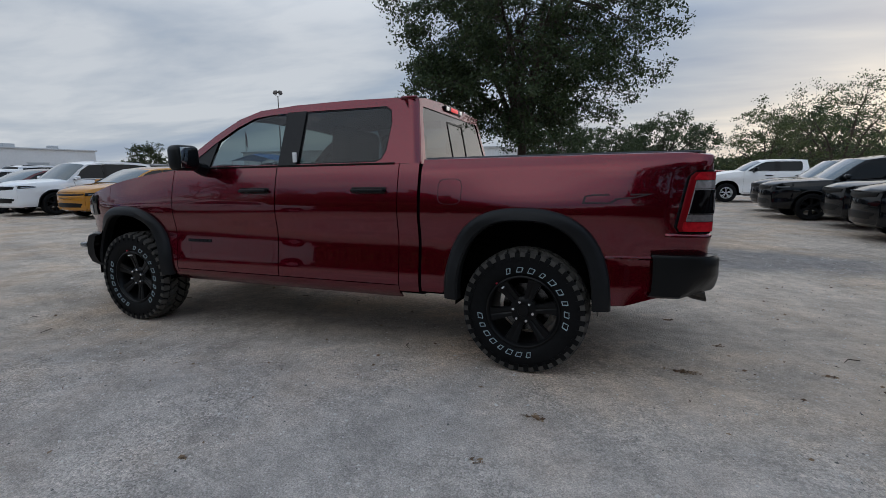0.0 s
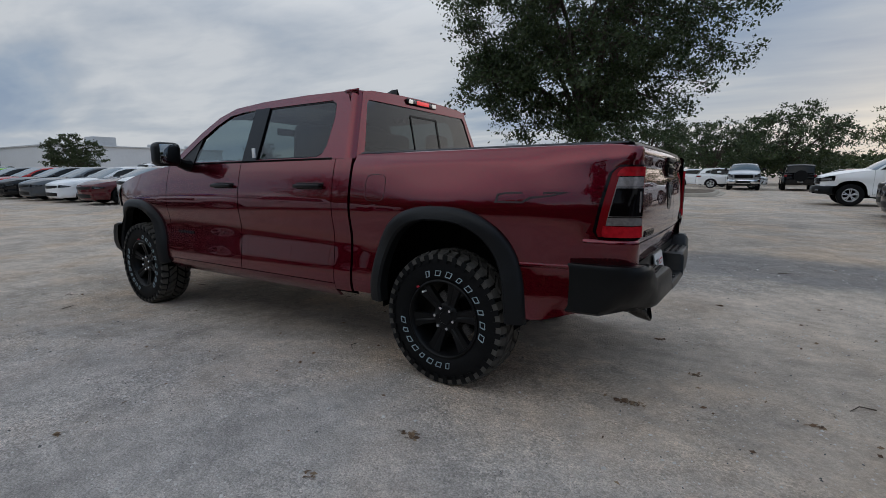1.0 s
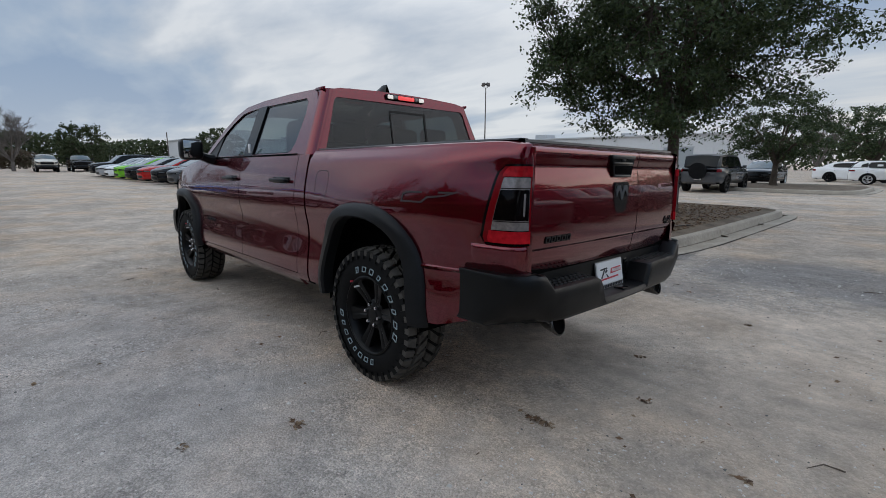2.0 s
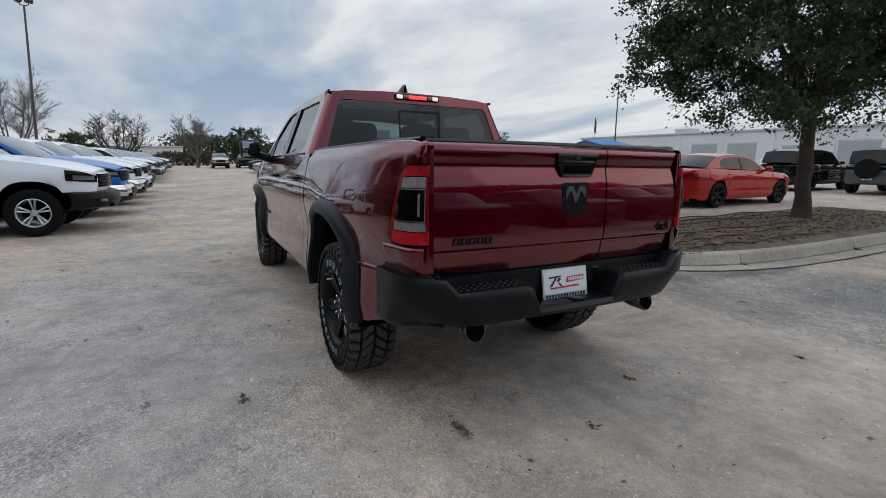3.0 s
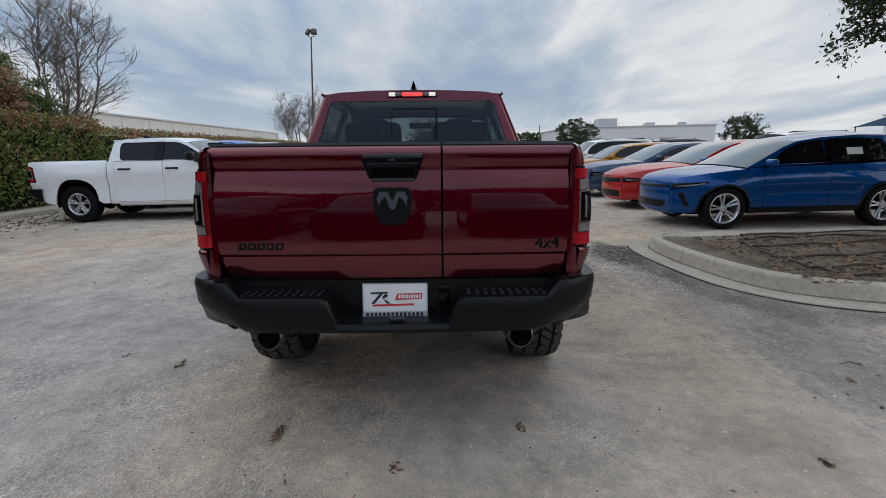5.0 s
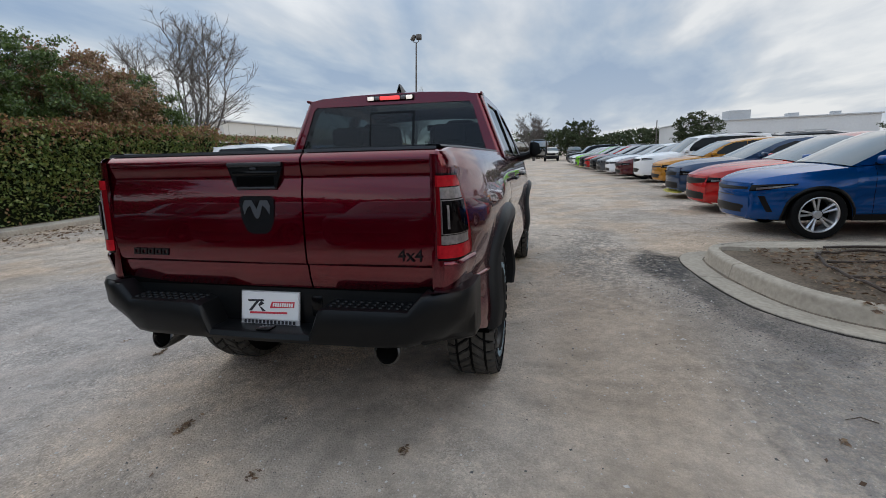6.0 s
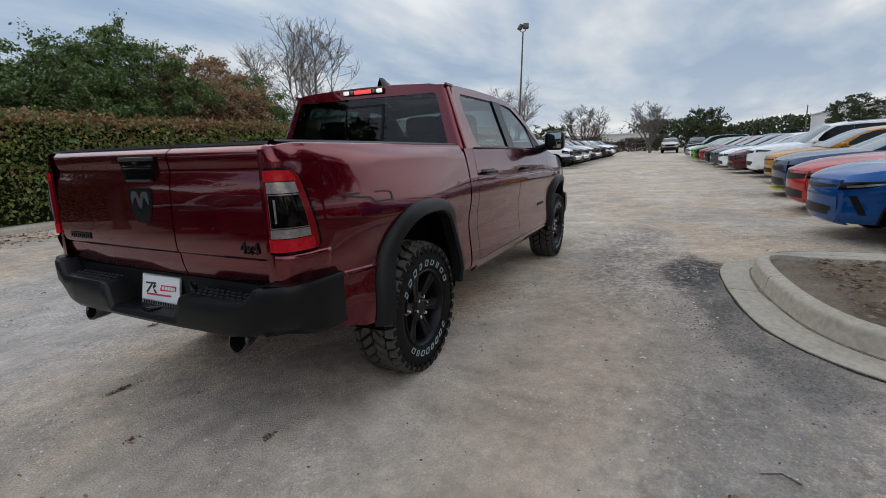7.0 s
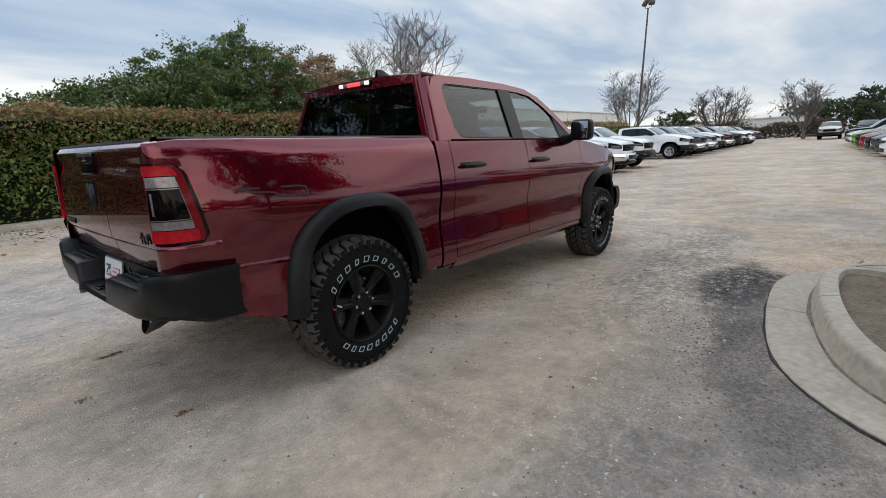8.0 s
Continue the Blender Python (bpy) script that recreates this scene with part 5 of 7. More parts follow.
def scatter_stones(name, count, seed, mat, label, area, size):
    rnd = random.Random(seed)
    verts, faces = [], []
    while count:
        x, y = area(rnd)
        r = size(rnd)
        z = ground_z(x, y) + r * 0.25
        a = rnd.random() * 6.28
        o = len(verts)
        for k in range(4):
            q = a + k * 1.57 + rnd.uniform(-0.4, 0.4)
            verts.append((x + r * rnd.uniform(0.7, 1.2) * math.cos(q), y + r * rnd.uniform(0.7, 1.2) * math.sin(q), z - r * 0.2))
        verts.append((x + rnd.uniform(-0.3, 0.3) * r, y + rnd.uniform(-0.3, 0.3) * r, z + r * rnd.uniform(0.35, 0.7)))
        faces += [(o, o + 1, o + 4), (o + 1, o + 2, o + 4), (o + 2, o + 3, o + 4), (o + 3, o, o + 4)]
        count -= 1
    return tagged(mesh_part(name, verts, faces, mat, smooth=False), label, "gravel", kind="stuff")


def near_lot(rnd):
    while True:
        x, y = rnd.uniform(-5.5, 4.6), rnd.uniform(-5.0, 4.8)
        inside = -4.0 < x < -0.1 and y > 2.7
        if not inside and rnd.random() < (1.0 if noise.noise((x * 0.8, y * 0.8, 9)) > -0.1 else 0.35):
            return x, y


def gutter_edge(rnd):
    t = rnd.random()
    return (-3.6 + 3.3 * t + rnd.gauss(0, 0.12), 2.62 + 0.9 * max(0, t - 0.6) ** 1.2 * 2.2 + abs(rnd.gauss(0, 0.25)) * -1)


scatter_stones("gravel", 17000, 3, STONE, "loose pale grey gravel on the lot", near_lot, lambda r: min(0.015, 0.0025 + r.expovariate(430)))
scatter_stones("dark_gravel", 3400, 4, DARKSTONE, "loose dark gravel on the lot", near_lot, lambda r: min(0.011, 0.0025 + r.expovariate(520)))
scatter_stones("broken_asphalt", 1500, 5, DARKSTONE, "broken dark asphalt crumbs beside the gutter", gutter_edge, lambda r: min(0.011, 0.003 + r.expovariate(420)))

# ---- planted island with kerb and gutter ----
CONCRETE = plain("weathered_concrete", (0.40, 0.35, 0.285), 0.9, grain=0.30, grain_size=22, bump=0.6, vary=0.05, spec=0.25)
MULCH = plain("brown_mulch", (0.165, 0.130, 0.098), 0.95, grain=0.55, grain_size=38, bump=1.0, spec=0.15)
SEAM = plain("dark_seam_dirt", (0.065, 0.058, 0.052), 0.95, grain=0.6, grain_size=60, bump=1.0, spec=0.1)
SILT = plain("gutter_silt_dirt", (0.20, 0.165, 0.13), 0.95, grain=0.6, grain_size=50, bump=0.8, spec=0.1)
HOSE = plain("brown_hose", (0.045, 0.028, 0.02), 0.6, grain=0.3)


def loop_points(ctrl, step=0.12):
    """A closed smooth loop through control points."""
    out, n = [], len(ctrl)
    for i in range(n):
        p0, p1, p2, p3 = [Vector(ctrl[(i + k) % n]) for k in (-1, 0, 1, 2)]
        m = max(1, round((p2 - p1).length / step))
        for k in range(m):
            t = k / m
            out.append(0.5 * ((2 * p1) + (p2 - p0) * t + (2 * p0 - 5 * p1 + 4 * p2 - p3) * t * t + (3 * p1 - p0 - 3 * p2 + p3) * t ** 3))
    return out


def build_island(name, ctrl, gutter, top, label):
    """ctrl: kerb face line, anticlockwise; gutter, top: widths at a point."""
    pts = loop_points(ctrl)
    n = len(pts)
    prof_of = []
    for i, p in enumerate(pts):
        t = (pts[(i + 1) % n] - pts[i - 1]).normalized()
        inn = Vector((-t.y, t.x))
        g, k = gutter(p), top(p)
        row = [(-g, -0.08), (-g, 0.016), (-g + 0.012, 0.022), (-g * 0.5, 0.012), (-0.012, 0.004), (0.0, 0.006), (0.010, 0.022), (0.034, 0.122), (0.041, 0.138), (0.054, 0.149), (0.072, 0.154), (0.12, 0.158), (k - 0.02, 0.160), (k - 0.006, 0.157), (k, 0.146), (k + 0.005, 0.06)]
        prof_of.append([(p.x + inn.x * d, p.y + inn.y * d, z) for d, z in row])
    isl = thing(name, label, "planted island", kind="structure")
    start, run = 0, 0.0
    length = 2.45
    cuts = [0]
    for i in range(1, n):
        run += (pts[i] - pts[i - 1]).length
        if run > length:
            cuts.append(i)
            run = 0
    cuts.append(n)
    for a, b in zip(cuts, cuts[1:]):
        cols = [list(prof_of[i % n]) for i in range(a, b + 1)]
        for e, o in ((0, 1), (-1, -2)):
            cols[e] = [tuple(Vector(q).lerp(Vector(w), 0.05)) for q, w in zip(cols[e], cols[o])]
        v, f = sheet(cols)
        m = len(cols[0])
        f += [tuple(range(m)), tuple(range(len(v) - m, len(v)))[::-1]]
        mesh_part("kerb_stone", v, f, CONCRETE, isl, sharp=32)
    # dark crumbling seam where the asphalt meets the gutter
    seam = []
    for i, r in enumerate(prof_of + prof_of[:1]):
        a, b = Vector(r[0]), Vector(r[2])
        out = Vector((a.x - b.x, a.y - b.y, 0))
        out = out.normalized() if out.length > 1e-4 else Vector((-1, 0, 0))
        w = max(0.003, 0.012 + 0.022 * noise.noise((i * 0.61, 0.2, 4)))
        seam.append([(a.x + out.x * w, a.y + out.y * w, 0.001), (a.x + out.x * w * 0.6, a.y + out.y * w * 0.6, 0.011), (a.x - out.x * 0.004, a.y - out.y * 0.004, 0.009)])
    mesh_part("dirt_seam", *sheet(seam), SEAM, isl, "dark crumbling seam along the gutter")
    # silt in the gutter against the kerb face, and the joint between kerb and slab
    silt, joint = [], []
    for i, r in enumerate(prof_of + prof_of[:1]):
        a, b, c = Vector(r[5]), Vector(r[3]), Vector(r[6])
        out = Vector((a.x - c.x, a.y - c.y, 0)).normalized()
        w = max(0.004, 0.012 + 0.035 * noise.noise((i * 0.19, 0.6, 8)) + 0.012 * noise.noise((i * 0.9, 0.1, 2)))
        silt.append([(a.x + out.x * w, a.y + out.y * w, 0.005 + w * 0.05), (a.x + out.x * w * 0.4, a.y + out.y * w * 0.4, 0.012), (a.x - out.x * 0.006, a.y - out.y * 0.006, 0.016)])
        p, q = Vector(r[11]), Vector(r[12])
        if (q - p).length > 0.10:
            joint.append([(p.x - out.x * 0.012, p.y - out.y * 0.012, 0.1605), (p.x - out.x * 0.026, p.y - out.y * 0.026, 0.1612)])
    mesh_part("gutter_silt", *sheet(silt), SILT, isl, "brown silt along the foot of the kerb")
    if len(joint) > 3:
        mesh_part("slab_joint", *sheet(joint), SEAM, isl)
    inner = [Vector(r[-1]) for r in prof_of]
    cx, cy = sum(p.x for p in inner) / n, sum(p.y for p in inner) / n
    rings = 14
    verts, faces = [], []
    for k in range(rings + 1):
        s = 1 - k / rings * 0.98
        for p in inner:
            x, y = cx + (p.x - cx) * s, cy + (p.y - cy) * s
            verts.append((x, y, 0.10 + 0.05 * min(1, k / 3) + (0.02 * noise.noise((x * 2, y * 2, 0)) + 0.008 * noise.noise((x * 14, y * 14, 1)))))
    for k in range(rings):
        for i in range(n):
            j = (i + 1) % n
            faces.append((k * n + i, k * n + j, (k + 1) * n + j, (k + 1) * n + i))
    mesh_part("mulch_bed", verts, faces, MULCH, isl, "brown mulch and dry leaves")
    return isl


lot_side = lambda p: p.x < -4.0
build_island("island_near", [(-3.60, 12.0), (-3.62, 9.0), (-3.62, 6.0), (-3.62, 4.0), (-3.54, 3.5), (-3.34, 3.20), (-3.0, 3.07), (-2.4, 3.07), (-1.85, 3.13), (-1.42, 3.23), (-1.12, 3.38), (-0.88, 3.62),
                             (-0.66, 4.05), (-0.48, 4.7), (-0.38, 5.6), (-0.34, 7.0), (-0.33, 9.0), (-0.34, 11.6), (-0.56, 12.2), (-1.15, 12.5), (-2.0, 12.55), (-3.1, 12.5), (-3.45, 12.35)],
             lambda p: 0.26 * fade(p.x, -3.6, -3.3) + 0.03 * fade(p.x, -2.2, -1.2), lambda p: 0.155 + 0.33 * (1 - fade(p.x, -3.61, -3.2)), "planted island of brown mulch inside a concrete kerb")
build_island("island_far", [(-6.2, 31.0), (-6.3, 28.0), (-6.2, 25.0), (-5.6, 23.9), (-4.0, 23.6), (-1.8, 23.7), (-0.6, 24.2), (-0.1, 25.4), (0.0, 28.0), (-0.1, 30.5), (-0.8, 31.6), (-3.0, 31.9), (-5.4, 31.7)],
             lambda p: 0.3, lambda p: 0.2, "planted island with kerb across the aisle")

HOSES = [[(-3.08, 4.3), (-3.14, 6.0), (-3.10, 7.6), (-3.0, 10.0)], [(-2.55, 3.98), (-2.80, 4.2), (-2.86, 4.9), (-2.84, 6.4), (-2.7, 9.0)], [(-2.33, 3.96), (-2.42, 5.0), (-2.58, 6.8), (-2.4, 9.5)],
         [(-1.76, 3.86), (-1.80, 4.8), (-1.90, 5.9), (-1.75, 8.2)], [(-1.29, 4.1), (-1.38, 4.7), (-1.36, 5.4), (-1.5, 7.5)], [(-0.98, 4.05), (-1.02, 4.5), (-0.95, 5.0), (-0.92, 7.0)], [(-2.78, 4.1), (-2.45, 3.97), (-1.8, 3.87), (-1.34, 3.88), (-1.1, 3.98)]]
for k, line in enumerate(HOSES):
    bend = [smooth_curve([(i, p[c]) for i, p in enumerate(line)]) for c in (0, 1)]
    pts = [(bend[0](t) + 0.03 * math.sin(t * 7 + k), bend[1](t) + 0.01 * math.sin(t * 9), 0.172 + 0.012 * math.sin(t * 8 + k)) for t in spread(0, len(line) - 1, 0.06)]
    ob = mesh_part("drip_hose", *tube(pts, 0.0135, 6), HOSE)
    tagged(ob, "thin brown drip irrigation hose lying on mulch", "hose", "drip hoses on the island")


def litter(name, count, seed, where, mats, label, size=0.035, lift=0.012):
    """Flat curled dry leaves and bark chips."""
    rnd = random.Random(seed)
    verts, faces = [], []
    for _ in range(count):
        x, y, z = where(rnd)
        r, a, t = size * rnd.uniform(0.5, 1.3), rnd.random() * 6.28, rnd.uniform(-0.5, 0.5)
        c, s = math.cos(a), math.sin(a)
        o = len(verts)
        for px, py, pz in ((-1, 0, 0.1), (0, -0.4, t * 0.5), (1, 0, 0.15), (0, 0.4, -t * 0.5 + 0.35)):
            verts.append((x + r * (px * c - py * s), y + r * (px * s + py * c), z + lift + r * max(pz, -0.2)))
        faces += [(o, o + 1, o + 2), (o, o + 2, o + 3)]
    return tagged(mesh_part(name, verts, faces, mats, smooth=False), label, "leaf litter", kind="stuff")


DRYLEAF = leafy("dry_leaves", [(0.09, 0.05, 0.03), (0.20, 0.12, 0.07), (0.30, 0.21, 0.13), (0.13, 0.085, 0.06)], 0.8)
TWIG = plain("dry_twig", (0.10, 0.075, 0.055), 0.9)
litter("bark_chips", 9000, 31, lambda r: (r.uniform(-3.05, -0.76), r.uniform(3.5, 12.2), 0.15), DRYLEAF, "dry bark chips and leaves on the island", 0.03)
litter("dry_leaves", 5200, 32, lambda r: (r.uniform(-16, 7), -9.4 + r.gauss(0, 0.75), 0.0), DRYLEAF, "dry brown leaves along the hedge kerb", 0.038)
litter("dry_leaves", 420, 33, lambda r: (*near_lot(r), 0.0), DRYLEAF, "few dry leaves strewn over the gravel", 0.016, 0.004)
for k, (x, y, r, count) in enumerate([(1.01, -0.61, 0.04, 60), (1.0, 0.61, 0.022, 20), (1.31, 0.0, 0.022, 18), (1.35, 1.89, 0.02, 14), (-1.26, -2.5, 0.012, 8), (0.02, -2.03, 0.018, 10), (1.9, -0.35, 0.022, 12), (0.2, -1.55, 0.03, 26), (0.65, 2.6, 0.02, 12)]):
    litter("leaf_clump", count, 40 + k, lambda q, x=x, y=y, r=r: (x + q.gauss(0, r), y + q.gauss(0, r * 0.5), ground_z(x, y)), DRYLEAF, "small dark clump of dry grass and leaves", 0.016, 0.002)
for k in range(26):
    q = random.Random(70 + k)
    x, y = near_lot(q)
    a, ln = q.random() * 6.28, q.uniform(0.04, 0.16)
    ob = mesh_part("twig", *tube([(x, y, ground_z(x, y) + 0.006), (x + ln * 0.5 * math.cos(a), y + ln * 0.5 * math.sin(a), ground_z(x, y) + 0.014), (x + ln * math.cos(a + 0.4), y + ln * math.sin(a + 0.4), ground_z(x, y) + 0.006)], [0.004, 0.0035, 0.002], 5), TWIG)
    tagged(ob, "small dry twig lying on gravel", "twig", "twigs on the lot")

# walk and kerb before the hedge
tagged(part("hedge_kerb", rbox((-40, -10.9, -0.1), (9, -10.2, 0.12), 0.03), CONCRETE), "weathered concrete strip before the hedge", "kerb", kind="structure")
part_bed = tagged(part("hedge_bed", rbox((-40, -18, -0.1), (14, -10.9, 0.06), 0.02), MULCH), "bare brown soil under the hedge", "soil", kind="structure")


# ---- plants ----
BARK = plain("grey_brown_bark", (0.085, 0.068, 0.055), 0.95, grain=0.5, grain_size=34, bump=1.0, spec=0.15)
GREYBARK = plain("pale_grey_bark", (0.15, 0.132, 0.12), 0.95, grain=0.4, grain_size=40, bump=0.8, spec=0.15)
OAKLEAF = leafy("oak_leaves", [(0.022, 0.040, 0.014), (0.042, 0.068, 0.022), (0.075, 0.105, 0.036), (0.034, 0.054, 0.022)])
BUSHLEAF = leafy("photinia_leaves", [(0.04, 0.078, 0.020), (0.075, 0.125, 0.032), (0.145, 0.20, 0.055), (0.06, 0.105, 0.028)], 0.36)
HEDGELEAF = leafy("trimmed_hedge_leaves", [(0.06, 0.11, 0.025), (0.12, 0.18, 0.04), (0.21, 0.26, 0.065), (0.25, 0.25, 0.07), (0.10, 0.16, 0.035)], 0.4)
TIPLEAF = leafy("young_hedge_leaves", [(0.25, 0.10, 0.065), (0.34, 0.17, 0.09), (0.38, 0.25, 0.10), (0.20, 0.10, 0.06)], 0.45)
RUSTLEAF = leafy("rusty_leaves", [(0.18, 0.12, 0.07), (0.32, 0.18, 0.11), (0.40, 0.24, 0.14), (0.17, 0.17, 0.06)], 0.6)
FARLEAF = leafy("distant_leaves", [(0.03, 0.045, 0.018), (0.05, 0.07, 0.025), (0.075, 0.085, 0.04)], 0.8)
THINLEAF = leafy("thin_green_leaves", [(0.06, 0.085, 0.03), (0.10, 0.13, 0.045), (0.13, 0.14, 0.06)], 0.7)
BROWNLEAF = leafy("distant_brown_leaves", [(0.07, 0.05, 0.035), (0.11, 0.08, 0.055), (0.06, 0.06, 0.03)], 0.8)


def leaf_mesh(name, centres, size, mat, parent, seed, label=""):
    """Small folded leaves at the given places."""
    rng = np.random.default_rng(seed)
    c = np.asarray(centres)
    n = len(c)
    a = rng.normal(size=(n, 3))
    a /= np.linalg.norm(a, axis=1, keepdims=True)
    b = np.cross(a, rng.normal(size=(n, 3)))
    b /= np.linalg.norm(b, axis=1, keepdims=True)
    k = np.cross(a, b)
    s = size * rng.uniform(0.6, 1.35, size=(n, 1))
    verts = np.empty((n, 4, 3))
    verts[:, 0], verts[:, 2] = c - a * s * 0.5, c + a * s * 0.5
    verts[:, 1], verts[:, 3] = c + b * s * 0.27 + k * s * 0.06, c - b * s * 0.27 + k * s * 0.06
    me = bpy.data.meshes.new(name)
    me.vertices.add(n * 4)
    me.vertices.foreach_set("co", verts.reshape(-1).astype(np.float32))
    me.loops.add(n * 4)
    me.loops.foreach_set("vertex_index", np.arange(n * 4, dtype=np.int32))
    me.polygons.add(n)
    me.polygons.foreach_set("loop_start", np.arange(0, n * 4, 4, dtype=np.int32))
    me.update(calc_edges=True)
    me.materials.append(mat)
    ob = new(name, me)
    ob.parent = parent
    if label:
        ob["label"] = label
    return ob


def build_tree(base, height, radius, trunk_r, clear, tips, leaves, leaf_size, seed, label, leaf_mat=None, bark=None, clump=0.45, thin=1.0, group="", lean=(0, 0), name="tree", flat=0.62, bough=None):
    """A tapered trunk, limbs to the crown, twigs, and leaves round the twig ends."""
    leaf_mat, bark = leaf_mat or OAKLEAF, bark or BARK
    rnd = random.Random(seed)
    tree = thing(name, label, "tree", Matrix.Translation(base), group)
    mid = Vector((lean[0], lean[1], clear + (height - clear) * 0.47))
    half = Vector((radius, radius, (height - clear) * 0.53))
    fork = Vector((lean[0] * 0.3, lean[1] * 0.3, clear * 0.95))
    trunk = [Vector((rnd.uniform(-0.03, 0.03), rnd.uniform(-0.03, 0.03), z)).lerp(Vector((fork.x, fork.y, z)), z / fork.z) for z in spread(0, fork.z, max(0.25, fork.z / 8))]
    radii = [trunk_r * (1.35 - 0.35 * min(1, p.z / 0.4) - 0.25 * p.z / fork.z) for p in trunk]
    wood = [tube(trunk, radii, 12)]
    limbs, nodes = 7 if thin >= 1 else 6, []
    for k in range(limbs + 1):
        az = 6.283 * k / limbs + rnd.uniform(-0.3, 0.3)
        up = rnd.uniform(-0.25, 0.75) if k < limbs else 1.2
        end = mid + Vector((math.cos(az) * half.x * math.cos(up) * 0.78, math.sin(az) * half.y * math.cos(up) * 0.78, math.sin(up) * half.z * 0.8))
        pts = []
        for i in range(9):
            t = i / 8
            p = fork.lerp(end, t) + Vector((0, 0, 0.35 * math.sin(math.pi * t) * (end - fork).length * 0.25)) + Vector([rnd.uniform(-1, 1) * 0.08 * t * radius * 0.4 for _ in range(3)])
            pts.append(p)
        r0 = trunk_r * 0.55
        rr = [max(0.012, r0 * (1 - 0.88 * i / 8)) for i in range(9)]
        wood.append(tube(pts, rr, 8))
        nodes += [(p, r) for p, r in zip(pts[2:], rr[2:])]
    centres = []
    rng = np.random.default_rng(seed)
    low = 0
    if bough:
        arm = [fork.lerp(Vector(bough[0]), i / 8) + Vector((0, 0, 0.5 * math.sin(math.pi * i / 8))) for i in range(9)]
        wood.append(tube(arm, [max(0.012, trunk_r * 0.5 * (1 - 0.88 * i / 8)) for i in range(9)], 8))
        nodes += [(p, trunk_r * 0.2) for p in arm[4:]]
        low = bough[2]
    for count in range(tips + low):
        while True:
            q = Vector([rnd.uniform(-1, 1) for _ in range(3)])
            if 0.30 < q.length < 1.0 and rnd.random() < 0.25 + 0.75 * q.length:
                break
        q = q * (1 + 0.16 * noise.noise(q * 2.2 + Vector((seed, 0, 0))) * 2)
        if q.z < -flat:
            q.z = -flat + rnd.uniform(-0.12, 0.05)
        tip = mid + Vector((q.x * half.x, q.y * half.y, q.z * half.z))
        if count >= tips:
            tip = Vector(bough[0]) + Vector([a * b for a, b in zip(q, bough[1])])
        near, nr = min(nodes, key=lambda a: (a[0] - tip).length_squared)
        bend = near.lerp(tip, 0.5) + Vector((rnd.uniform(-0.15, 0.15), rnd.uniform(-0.15, 0.15), 0.12)) * radius * 0.2
        r = min(nr * 0.6, 0.03) * (radius / 4) ** 0.5
        wood.append(tube([near, bend, tip], [max(r, 0.006), max(r * 0.6, 0.005), 0.003], 5, False))
        per = max(3, int(leaves / tips * rnd.uniform(0.6, 1.4)))
        if leaves:
            for twig in range(4):
                d = Vector((rnd.gauss(0, 1), rnd.gauss(0, 1), rnd.gauss(0, 0.55))).normalized() * clump * rnd.uniform(0.6, 1.5)
                end = tip + d
                wood.append(tube([tip.lerp(near, 0.15), tip.lerp(end, 0.6) + Vector((0, 0, 0.03)), end], [0.006, 0.004, 0.002], 3, False))
                t = rng.uniform(0.1, 1.1, size=(per // 4 + 1, 1))
                centres.append(np.array(tip)[None] + t * np.array(d)[None] + rng.normal(size=(len(t), 3)) * np.array([1, 1, 0.7]) * clump * 0.24)
    mesh_part("trunk", *joined(*wood), bark, tree, "rough grey-brown trunk and limbs")
    if leaves:
        leaf_mesh("crown", np.concatenate(centres), leaf_size, leaf_mat, tree, seed + 1, "many small leaves with gaps of sky")
    return tree


